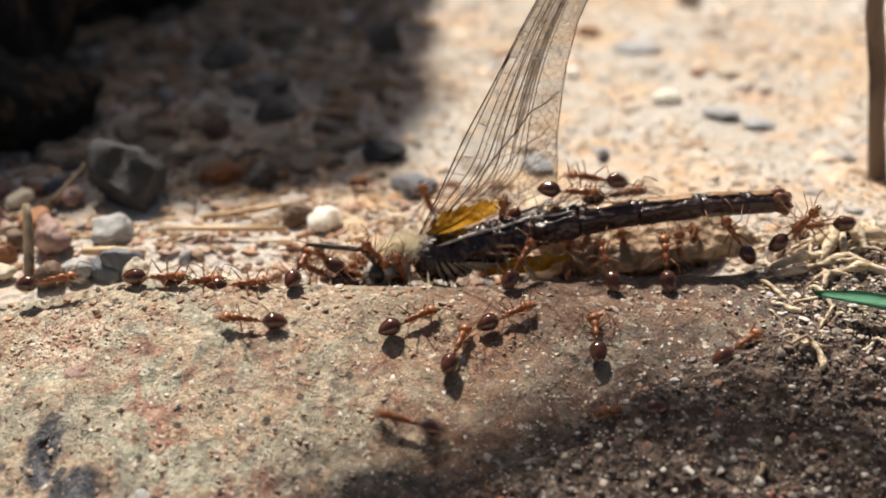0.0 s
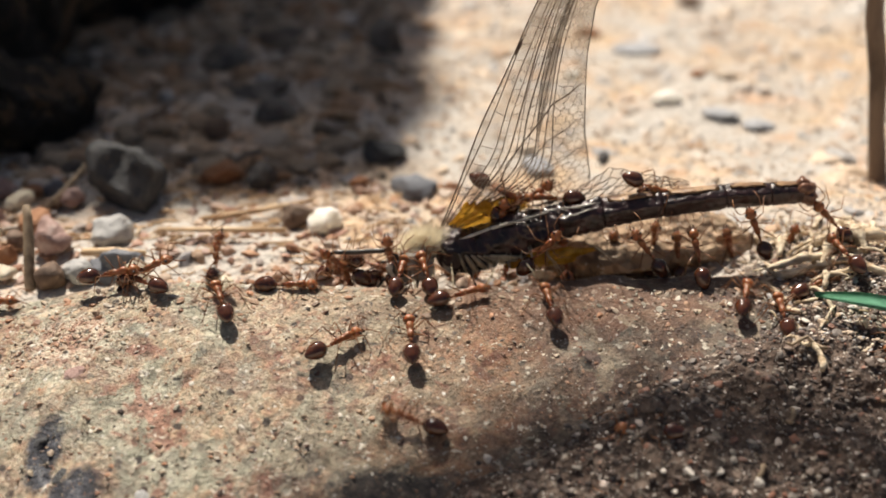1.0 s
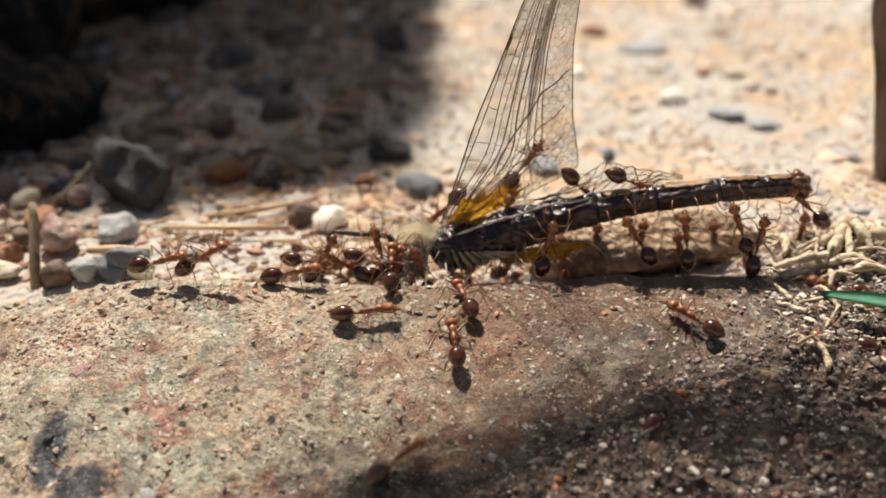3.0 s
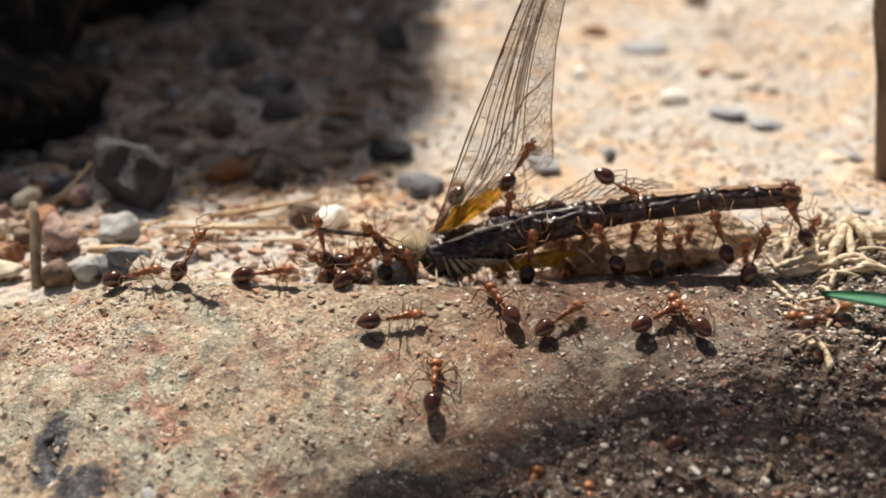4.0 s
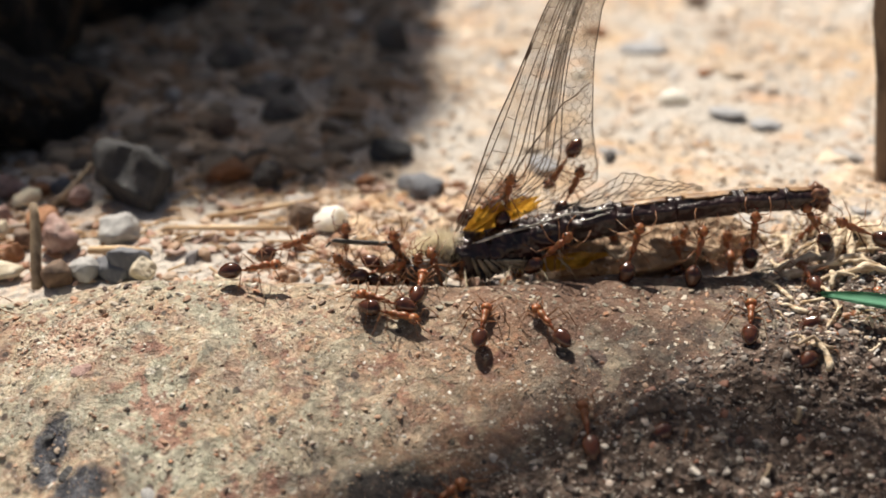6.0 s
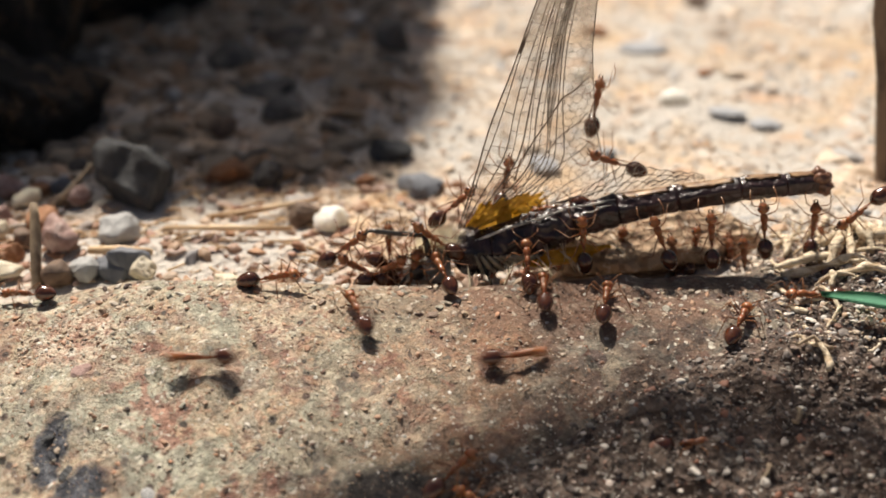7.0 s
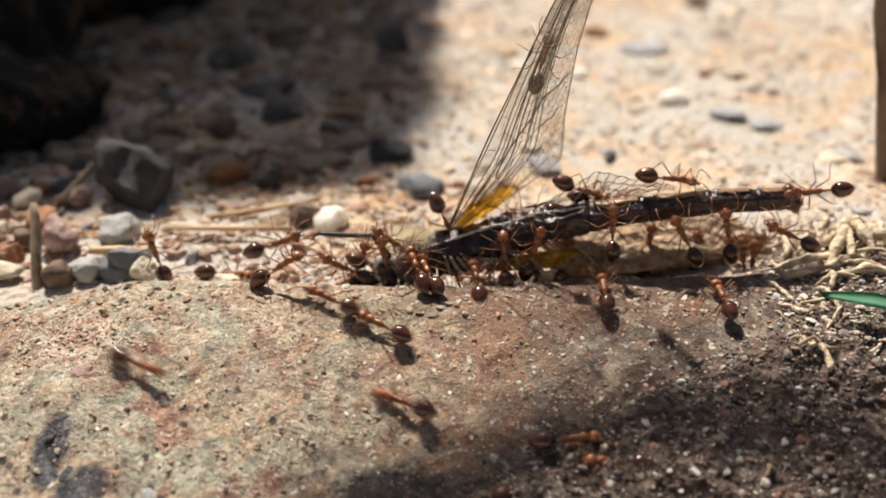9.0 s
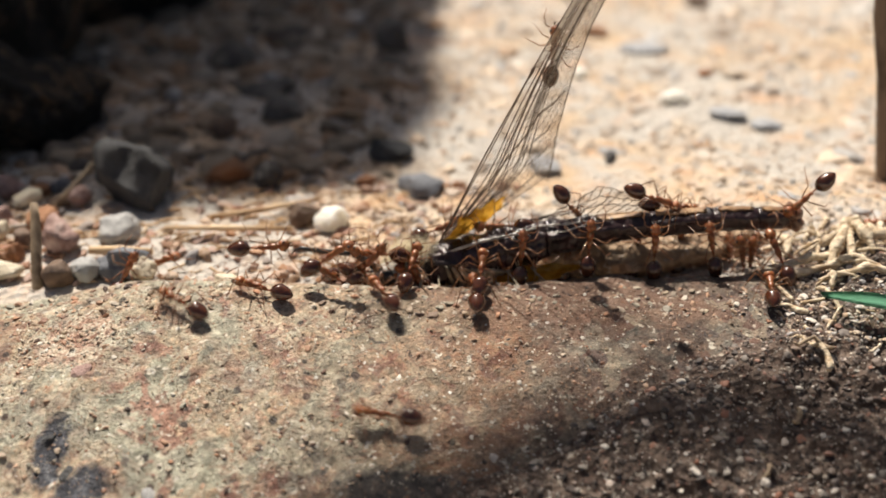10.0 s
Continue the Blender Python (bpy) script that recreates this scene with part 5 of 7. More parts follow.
    crawl([(0, -2.1, -8.4, 32), (0.2, -1.4, -8.0, 28), (0.4, -0.2, -7.3, 31), (0.5, -0.0, -7.2, 22), (0.7, 0.9, -6.4, 27), (1, 2.2, -5.2, 22), (1.1, 3.3, -5.9, 14), (1.3, 3.9, -5.8, 10), (1.4, 3.3, -4.8, 57), (1.5, 3.4, -4.0, 62), (1.7, 3.7, 0.9, -2.2, 75, 1), (2, 4.1, 0.9, -1.1, 79, 1), (2.5, 6.0, 6.3, -3.7, 67, 1), (4, 5.2, 6.3, -3.2, 96, 1), (5.5, 8.6, 6.3, -2.8, 49, 1), (6.5, 7.3, 6.3, -3.4, 92, 1), (7, 7.6, 0.9, -1.7, 96, 1), (8, 7.0, 0.9, -1.5, 109, 1), (8.5, 5.5, 0.9, -1.0, 85, 1), (9.5, 5.5, 0.9, -1.6, 97, 1), (10, 3.4, 0.9, -2.3, 86, 1)])
    crawl([(0, 1.8, -11.2, 69), (0.1, 2.0, -10.6, 80), (0.2, 1.6, -11.2, 99), (0.23, 2.1, -12.2, 46), (0.27, 2.7, -13.3, -6), (0.3, 3.2, -14.4, -59), (0.35, 5.3, -15.9, 14), (0.4, 7.5, -17.5, 87), (0.5, 7.5, -18.8, 85), (0.7, 7.1, -18.8, 86), (0.75, 4.8, -19.0, 124), (0.8, 2.6, -19.2, 163), (0.9, -0.1, -19.7, 167), (1, -2.2, -17.7, 157), (1.05, -2.0, -16.7, 119), (1.1, -1.9, -15.7, 81), (1.3, 0.1, -15.0, 72), (1.4, 1.4, -12.1, 89), (1.5, 1.2, -12.1, 88), (1.8, 1.3, -11.8, 84), (2, 1.0, -11.7, 80), (2.5, 1.3, -10.3, 73), (2.7, 1.3, -9.3, 83), (3.2, 0.6, -11.7, 98), (3.8, -0.7, -13.0, 94), (4, -0.7, -14.8, 86), (4.5, 0.4, -14.3, 84), (4.8, 4.6, -11.6, 97), (5, 4.7, -11.5, 100), (5.3, 3.6, -6.6, 106), (5.5, 2.8, -5.0, 99), (5.7, 2.9, -4.4, 95), (6.2, 1.1, 4.3, -3.9, 78, 1), (10, -1.8, 4.3, -3.9, 92, 1)])
    crawl([(0, 6.1, -7.9, 31), (0.2, 6.5, -8.2, 32), (0.3, 7.0, -7.6, 24), (0.4, 8.8, -6.9, 5), (0.5, 10.9, -7.3, -4), (0.6, 16.7, -10.2, 2), (0.7, 18.7, -10.9, 1), (0.8, 23.0, -9.7, 12), (0.9, 26.0, -8.0, 41), (1, 26.6, -5.4, 72), (1.2, 26.4, -3.4, 78), (1.5, 28.3, 4.9, -3.7, 94, 1), (10, 27.9, 4.9, -3.3, 100, 1)])
    crawl([(0, 13.3, -10.0, 88), (0.1, 13.3, -9.5, 88), (0.2, 14.1, -9.4, 78), (0.3, 16.3, -10.2, 35), (0.4, 19.4, -11.4, 21), (0.5, 19.8, -11.8, 10), (0.6, 22.2, -12.0, 14), (0.7, 24.3, -11.6, 10), (0.8, 26.9, -10.2, 21), (0.9, 28.7, -8.2, 65), (1, 29.3, -7.6, 89), (1.1, 30.8, -7.4, 66), (1.2, 35.0, -7.3, 17), (1.3, 40.5, -6.8, 1), (3, 40.9, -8.2, 73), (5, 39.7, -8.7, 123), (7, 38.6, -9.2, 172), (7.2, 36.3, -8.3, 172), (7.35, 34.7, -8.3, 116), (7.5, 33.2, -8.2, 60), (7.53, 31.7, -8.7, 111), (7.57, 30.2, -9.2, 161), (7.6, 28.6, -9.8, 212), (7.7, 27.4, -10.2, 200), (7.8, 27.0, -10.6, 189), (7.9, 25.6, -11.2, 182), (8, 25.6, -10.8, 181), (8.1, 24.4, -10.5, 180), (8.2, 21.9, -11.0, 171), (8.3, 20.4, -9.4, 169), (8.4, 15.7, -8.3, 164), (8.5, 12.7, -8.3, 164), (8.6, 10.3, -10.6, 191), (8.7, 10.9, -12.9, 242), (8.8, 7.0, -16.1, 230), (8.9, 4.3, -20.7, 244), (9, 3.5, -25.3, 249), (10, 2.7, -26.3, 179)])
    crawl([(0, 25.0, -11.3, 38), (0.3, 30.1, -11.9, 18), (0.8, 40.6, -13.5, -3), (0.87, 38.9, -14.0, 55), (0.93, 37.3, -14.6, 114), (1, 35.7, -15.1, 172), (1.03, 30.4, -14.3, 119), (1.07, 25.2, -13.5, 65), (1.1, 19.9, -12.7, 12), (1.2, 22.3, -11.9, 8), (1.3, 23.5, -11.5, 9), (1.4, 26.7, -11.1, 8), (1.5, 27.6, -10.9, 19), (1.6, 30.2, -7.9, 38), (1.63, 29.3, -8.1, 92), (1.67, 28.4, -8.4, 147), (1.7, 27.5, -8.6, 201), (1.8, 26.4, -9.8, 189), (1.9, 23.6, -10.5, 183), (2, 21.3, -10.3, 164), (2.2, 21.8, -9.8, 156), (2.4, 21.3, -8.7, 138), (2.5, 21.3, -8.8, 143), (2.7, 20.9, -8.3, 141), (3.3, 21.6, -8.0, 124), (3.8, 23.0, -7.3, 79), (4, 20.5, -7.7, 119), (4.2, 21.2, -6.6, 78), (4.3, 20.5, -7.8, 89), (4.5, 21.7, -7.4, 102), (4.7, 23.1, -8.5, 88), (5, 23.6, -8.1, 84), (5.5, 23.4, -8.2, 81), (5.7, 24.6, -7.7, 72), (6.2, 27.1, 6.3, -4.3, 96, 1), (10, 27.0, 6.3, -3.7, 96, 1)])
    crawl([(0, 1.2, 6.3, -5.2, 78, 1), (1.4, 0.9, 6.3, -5.1, 66, 1), (1.6, 2.2, -7.2, -14), (1.7, 4.5, -8.0, -3), (1.8, 7.3, -11.1, -33), (1.9, 12.0, -13.2, 5), (2, 15.3, -12.2, 14), (2.1, 16.7, -12.1, 12), (2.3, 18.7, -12.5, 12), (2.4, 19.3, -13.2, 6), (2.5, 23.8, -13.7, -10), (2.6, 25.8, -13.1, 15), (2.7, 27.7, -11.4, 26), (2.9, 34.9, -7.8, 19), (3.1, 41.9, -7.8, -12), (4.07, 40.9, -7.3, 41), (5.03, 39.9, -6.9, 93), (6, 38.9, -6.4, 146), (6.8, 33.1, -5.1, 184), (7.4, 30.9, -7.2, 156), (8.5, 32.9, -3.1, 183), (8.6, 29.6, -6.4, 176), (8.7, 28.0, -6.5, 164), (8.8, 24.8, -6.6, 140), (9, 24.0, -5.6, 96), (9.1, 23.4, -5.5, 96), (9.2, 22.3, -6.7, 108), (9.3, 22.7, -6.6, 90), (9.4, 23.6, -7.9, 68), (9.5, 25.1, -7.5, 37), (9.7, 25.8, -7.2, 55), (9.8, 27.4, -5.5, 70), (10, 28.5, -4.1, 82)])
    crawl([(0, 4.5, -25.9, 88), (0.3, 7.4, -20.7, 57), (0.5, 11.9, -12.8, 20), (0.7, 13.3, -12.1, 5), (0.75, 12.1, -11.2, 45), (0.8, 10.8, -10.2, 85), (0.9, 10.6, -9.3, 87), (1, 9.6, -6.3, 98), (1.2, 9.3, -5.5, 101), (1.4, 8.9, -5.4, 97), (1.5, 8.3, -4.7, 86), (1.7, 7.5, -4.7, 104), (1.8, 7.1, -6.3, 147), (1.9, 4.6, -6.9, 165), (2, 2.6, -6.4, 154), (2.2, 2.0, -5.7, 130), (2.5, 2.1, -5.6, 129), (2.7, 1.7, -6.2, 117), (3.3, 2.8, -5.1, 104), (3.8, 5.0, -5.4, 126), (4, 4.9, -6.4, 114), (4.2, 4.7, -5.0, 111), (4.4, 3.0, -5.7, 124), (4.5, 1.7, -4.7, 122), (4.8, 1.6, -3.5, 102), (5.2, 2.2, 6.3, -5.1, 79, 1), (7, 3.8, 6.3, -4.5, 79, 1), (10, 5.4, 6.3, -4.7, 53, 1)])
    crawl([(0, 15.1, -17.4, 179), (0.5, 14.9, -17.3, 181), (1, 16.2, -18.8, 176), (1.5, 16.8, -18.8, 172), (2, 15.4, -17.7, 176), (2.5, 13.8, -16.6, 111), (2.7, 15.4, -16.8, 63), (3.8, 19.4, -19.0, 40), (4.5, 19.5, -18.9, 33), (5, 19.8, -18.4, 34), (5.5, 19.1, -17.6, 40), (5.7, 18.8, -17.8, 35), (7.3, 19.0, -20.0, 5), (7.5, 21.2, -19.7, 11), (7.57, 17.3, -19.9, 66), (7.63, 13.4, -20.0, 121), (7.7, 9.5, -20.2, 177), (7.9, 0.5, -16.5, 150), (8, -2.1, -14.0, 136), (8.1, -4.1, -10.5, 111), (8.2, -4.5, -10.8, 142), (8.3, -3.9, -10.7, 135), (8.4, -3.3, -10.8, 153), (8.5, -3.5, -11.0, 160), (8.6, -2.6, -9.1, 133), (8.7, -3.2, -7.9, 127), (8.8, -5.6, -5.6, 148), (8.9, -7.6, -5.9, 149), (9, -9.7, -5.8, 145), (9.2, -12.8, -3.7, 134), (9.4, -15.2, -3.1, 143), (9.8, -15.5, -4.3, 176), (10, -15.9, -3.8, 158)])
    crawl([(0, -43.3, -4.6, 11), (1, -39.2, -2.8, 5), (1.5, -32.0, -2.3, 3), (1.6, -29.7, -2.6, -8), (1.7, -26.6, -5.2, -26), (1.8, -26.6, -5.6, -37), (1.9, -27.1, -5.8, -31), (2, -30.5, -6.0, -81), (2.1, -33.3, -6.1, -100), (2.2, -33.9, -9.5, -85), (2.3, -34.0, -12.7, -85), (2.4, -34.7, -17.0, -104), (2.6, -37.7, -21.7, -126), (10, -41.5, -20.8, -181)])
    crawl([(0, -42.6, -6.8, 23), (6.4, -40.8, -4.3, 20), (6.6, -37.8, -3.4, 92), (6.8, -34.8, -2.6, 165), (7, -36.7, -2.2, 164), (7.1, -37.0, -2.2, 90), (7.2, -37.2, -2.1, 16), (7.5, -35.8, -2.1, 25), (8, -35.0, -2.2, 25), (8.25, -35.4, -3.5, -30), (8.5, -35.9, -4.7, -86), (8.7, -32.6, -7.1, -39), (8.8, -28.3, -9.5, -30), (8.9, -28.2, -9.6, -29), (9, -24.4, -12.4, -29), (9.1, -20.6, -15.5, -28), (9.2, -18.9, -18.4, -49), (9.3, -18.6, -19.0, -52), (9.4, -17.7, -20.5, -42), (9.5, -15.6, -21.2, -24), (9.6, -13.9, -25.0, -35), (10, -10.8, -27.2, 1)])
    crawl([(0, -5.4, -26.6, 4), (2.8, -4.6, -24.6, 44), (3.2, 0.3, -14.6, 39), (3.8, 10.7, -7.6, 34), (4, 10.0, -8.1, 44), (4.1, 9.0, -8.0, 76), (4.3, 9.2, -8.0, 76), (4.4, 10.4, -9.9, 9), (4.5, 11.2, -9.9, 24), (4.6, 11.2, -9.4, 33), (4.7, 11.8, -9.4, 39), (4.8, 10.6, -9.3, 88), (5, 9.0, -9.9, 88), (5.1, 6.2, -10.4, 161), (5.3, 3.0, -10.4, 132), (5.5, 2.2, -10.0, 107), (5.7, 3.3, -9.0, 94), (6.8, 3.4, -8.7, 45), (6.9, 2.6, -11.1, 33), (7, 6.1, -12.2, 10), (7.1, 8.4, -10.7, 20), (7.2, 11.5, -10.5, 32), (7.3, 15.0, -11.6, 18), (7.5, 18.3, -11.1, 19), (7.6, 17.2, -12.3, 14), (7.8, 18.5, -12.3, 13), (8, 17.9, -11.9, 13), (8.2, 16.7, -12.2, 13), (8.4, 17.1, -12.7, 6), (8.6, 19.4, -15.7, -31), (8.75, 16.8, -17.9, -105), (8.9, 14.2, -20.1, -178), (9.2, 12.5, -22.0, -182), (10, 13.8, -27.9, -187)])
    crawl([(0, 39.0, -12.8, 153), (3.2, 31.2, -10.9, 164), (3.5, 24.4, -9.5, 106), (3.8, 17.6, -8.1, 47), (4, 18.1, -8.2, 39), (4.2, 16.8, -9.0, 55), (4.4, 15.7, -8.9, 65), (4.5, 16.0, -9.0, 63), (4.6, 17.2, -9.4, 41), (4.8, 20.9, -9.1, 43), (5, 23.0, -8.9, 32), (5.3, 23.5, -9.2, 33), (5.5, 23.2, -8.7, 103), (5.7, 24.9, -7.9, 98), (6.2, 26.0, -8.6, 67), (6.8, 25.4, -9.7, 62), (6.9, 25.6, -8.7, 70), (7, 25.0, -8.5, 62), (7.2, 25.7, -7.6, 75), (7.3, 25.9, -7.3, 75), (7.4, 26.6, -5.0, 73), (7.5, 27.3, -3.6, 75), (7.8, 28.9, 4.8, -3.7, 90, 1), (10, 28.6, 4.8, -3.4, 88, 1)])
    crawl([(0, 16.5, -26.7, 140), (2.15, 11.2, -24.7, 96), (4.3, 6.0, -22.6, 53), (4.6, 9.0, -14.6, 37), (4.8, 13.5, -12.3, 22), (4.9, 15.2, -10.5, 14), (5, 15.5, -11.1, 28), (5.1, 16.2, -11.5, 21), (5.3, 18.1, -11.3, 20), (5.5, 19.8, -10.5, 28), (5.7, 25.4, -9.6, 18), (6.1, 35.7, -7.9, 10), (6.4, 42.1, -7.7, -15), (8.2, 42.2, -8.4, 29), (10, 42.3, -9.1, 73)])
    crawl([(0, 12.4, 4.8, -3.2, 99, 1), (4, 11.2, 4.8, -3.4, 99, 1), (5.1, 11.2, 4.8, -3.9, 103, 1), (5.3, 10.2, -4.8, 93), (5.4, 10.0, -7.9, 92), (5.5, 9.8, -9.8, 92), (5.7, 10.3, -10.6, 166), (6.2, 8.1, -8.0, 95), (6.8, 7.4, -8.2, 79), (6.9, 7.9, -8.0, 85), (7, 8.8, -4.6, 88), (7.2, 9.1, -3.3, 92), (7.5, 9.8, 1.1, -1.7, 95, 1), (8, 8.6, 1.1, -1.9, 108, 1), (8.6, 8.4, 6.3, -3.7, 107, 1), (10, 7.6, 6.3, -3.1, 97, 1)])
    crawl([(0, 9.4, -26.7, 86), (5.8, 11.2, -20.8, 94), (6.4, 10.9, -10.7, 100), (6.8, 11.1, -7.0, 103), (6.9, 12.8, -6.7, 96), (7, 14.0, -6.2, 78), (7.2, 14.0, -5.7, 92), (7.3, 14.3, -6.4, 103), (7.4, 14.1, -5.5, 86), (7.5, 14.9, -4.8, 79), (7.8, 14.8, -4.8, 77), (8, 12.8, -6.0, 91), (8.1, 11.9, -5.5, 93), (8.2, 11.8, -5.4, 99), (8.3, 10.2, -5.8, 107), (8.4, 9.4, -6.9, 157), (8.5, 7.9, -7.4, 196), (8.6, 4.7, -5.8, 144), (8.7, 3.8, -5.2, 116), (8.9, 2.9, -3.6, 96), (9.2, 3.1, 2.3, -3.2, 101, 1), (9.7, 3.0, 2.3, -3.4, 96, 1), (10, 2.8, -4.8, 92)])
    crawl([(0, 22.6, 5.1, -2.8, 95, 1), (5, 22.2, 5.1, -3.3, 106, 1), (7.1, 21.7, 5.1, -3.4, 107, 1), (7.3, 20.2, -3.7, 91), (7.4, 20.2, -5.8, 98), (7.6, 19.5, -7.5, 142), (7.7, 19.1, -7.5, 143), (7.8, 18.0, -6.6, 105), (8, 18.2, -7.4, 112), (8.1, 18.4, -6.7, 100), (8.3, 17.4, -4.8, 88), (8.5, 16.5, -4.8, 82), (8.7, 14.9, -3.8, 86), (8.9, 14.7, -3.5, 89), (9, 14.0, -4.9, 89), (9.1, 13.8, -5.4, 92), (9.2, 11.6, -7.9, 145), (9.3, 8.7, -8.0, 170), (9.4, 2.1, -7.3, 164), (9.5, -0.2, -6.6, 157), (9.7, -1.6, -6.0, 153), (10, -5.3, -5.3, 117)])
    crawl([(0, -1.7, -27.1, 32), (7, 0.9, -22.2, 46), (7.3, 2.4, -14.9, 76), (7.5, 2.9, -11.0, 92), (7.6, 3.2, -8.2, 83), (7.8, 2.3, -8.4, 109), (7.9, 2.8, -8.4, 78), (8, 4.3, -8.0, 71), (8.2, 5.9, -7.8, 39), (8.4, 5.8, -8.1, 41), (8.5, 6.0, -8.2, 43), (8.6, 5.4, -10.3, 12), (8.65, 4.4, -10.3, 73), (8.7, 3.3, -10.2, 134), (8.8, 2.1, -11.4, 163), (8.9, -2.5, -9.9, 154), (9, -5.2, -9.0, 144), (9.1, -5.9, -8.4, 128), (9.2, -7.0, -8.6, 150), (9.3, -10.9, -8.3, 180), (9.4, -14.8, -10.1, 187), (9.5, -16.2, -10.4, 181), (9.6, -18.8, -9.0, 169), (9.7, -21.1, -7.9, 142), (9.8, -23.4, -4.5, 112), (9.9, -22.9, -4.2, 118), (10, -22.3, -6.1, 144)])
    crawl([(0, -7.4, -27.1, 151), (8.6, 3.4, -22.2, 144), (8.9, -0.9, -18.1, 148), (9.1, -6.7, -15.1, 162), (9.2, -11.3, -13.8, 172), (9.3, -14.3, -14.1, 168), (9.5, -15.4, -14.6, 186), (9.6, -18.3, -14.2, 172), (9.7, -24.6, -12.7, 168), (9.8, -36.6, -11.5, 159), (9.9, -46.2, -10.1, 167), (10, -50.3, -9.8, 170)])
    crawl([(0, -17.6, -27.1, 28), (7.4, -17.4, -24.9, 54), (7.6, -14.4, -20.3, 59), (7.7, -13.9, -18.1, 64), (7.8, -11.0, -14.0, 81), (7.9, -12.4, -8.8, 99), (8, -12.5, -7.9, 92), (8.1, -10.7, -8.7, 68), (8.2, -10.2, -8.7, 54), (8.3, -9.9, -11.4, 21), (8.4, -8.7, -14.3, -30), (8.5, -5.7, -16.4, -58), (8.7, -0.9, -17.6, -7), (8.8, 3.4, -17.9, 4), (8.9, 5.7, -17.9, -1), (9, 9.8, -19.7, 3), (9.2, 8.5, -19.5, -7), (9.4, 9.3, -19.5, -4), (9.43, 10.3, -19.6, -62), (9.47, 11.2, -19.7, -121), (9.5, 12.2, -19.8, -180), (9.7, 5.4, -20.5, -179), (9.8, 2.4, -20.0, -194), (9.9, -1.5, -18.9, -184), (10, -4.6, -17.7, -190)])
    crawl([(0, -10.9, 6.3, -5.9, 53, 1), (2.8, -8.5, 6.3, -5.9, 92, 1), (5.6, -6.1, 6.3, -5.8, 131, 1), (5.9, -5.2, -5.9, 154), (6.6, -6.3, -7.7, 180), (6.8, -10.5, -8.3, 165), (6.9, -14.2, -10.7, 209), (7, -19.8, -12.2, 182), (7.1, -25.0, -10.6, 148), (7.2, -31.3, -4.6, 116), (7.3, -28.8, -3.7, 107), (7.5, -29.4, -3.0, 97), (7.8, -30.4, 2.1, -3.4, 67, 1), (8.5, -24.7, 2.1, -2.9, 15, 1), (8.75, -25.3, 2.1, -2.2, 60, 1), (9, -26.0, 2.1, -1.4, 105, 1), (9.5, -27.0, 2.1, -2.1, 92, 1), (9.8, -29.0, 2.1, -3.4, 61, 1)])
    crawl([(0, -2.8, 6.3, -5.2, 89, 1), (5.1, -3.8, 6.3, -5.2, 83, 1), (5.3, -3.1, -7.6, -82), (5.4, -2.6, -8.9, -73), (5.5, -1.9, -10.0, -59), (5.6, -2.3, -13.9, -75), (5.7, -2.1, -16.9, -76), (5.9, -1.6, -23.3, -80), (6.2, -0.2, -27.4, -16), (10, 3.9, -27.6, -1)])
    crawl([(0, 1.2, 6.3, -5.2, 78, 1), (4.1, 0.5, 6.3, -5.3, 97, 1), (4.25, -0.2, -7.7, -111), (4.3, -1.1, -9.0, -110), (4.4, -2.0, -11.4, -99), (4.5, -2.4, -10.6, -94), (4.6, -5.2, -13.0, -116), (4.7, -7.1, -15.8, -123), (4.8, -7.7, -18.1, -81), (4.9, -5.2, -20.2, -40), (5, -3.1, -22.4, -44), (5.1, -1.6, -25.9, -62), (10, 0.2, -27.9, 0)])
    crawl([(0, 37.6, -1.6, 117), (0.3, 34.5, -3.0, 172), (0.4, 33.2, -2.6, 122), (0.5, 31.8, -2.3, 72), (0.8, 31.9, -4.3, 64), (1.2, 36.2, -2.7, 4), (2, 42.8, -0.7, 23), (2.47, 38.8, -2.3, 79), (2.93, 34.8, -3.9, 136), (3.4, 30.8, -5.6, 193), (3.6, 29.5, -6.5, 139), (3.8, 28.2, -7.4, 85), (3.9, 29.0, -7.5, 73), (4, 32.4, -8.2, 31), (4.2, 37.0, -8.5, 29), (4.4, 42.1, -7.8, -15), (6.27, 41.4, -7.4, 37), (8.13, 40.7, -7.0, 88), (10, 40.0, -6.6, 140)])
    crawl([(0, 38.1, -14.5, 128), (2, 38.1, -14.0, 132), (4, 32.2, -13.1, 150), (4.3, 26.7, -11.9, 130), (4.5, 26.4, -11.6, 131), (4.8, 26.5, -11.2, 134), (5, 26.3, -10.9, 134), (5.2, 25.5, -10.3, 139), (5.5, 27.3, -11.1, 71), (5.7, 28.2, -10.8, 71), (6.1, 32.4, -12.0, 30), (6.5, 36.6, -13.1, -11), (10, 39.8, -14.4, -1)])
    crawl([(0, 41.1, -4.3, 125), (4.2, 29.8, -8.6, 174), (4.5, 26.1, -9.0, 201), (4.7, 25.4, -10.0, 186), (4.87, 26.9, -9.0, 132), (5.03, 28.4, -8.1, 78), (5.2, 29.9, -7.2, 24), (5.5, 30.2, -5.2, 90), (6.2, 33.5, -1.0, 92), (7, 36.3, 0.3, 38), (7.5, 30.3, -6.5, 46), (8, 33.3, -0.6, 108), (8.5, 33.4, -2.9, 175), (8.73, 35.5, -2.3, 124), (8.97, 37.5, -1.7, 73), (9.2, 39.6, -1.1, 22), (9.47, 40.7, 2.3, 76), (9.73, 41.8, 5.8, 131), (10, 42.9, 9.3, 185)])
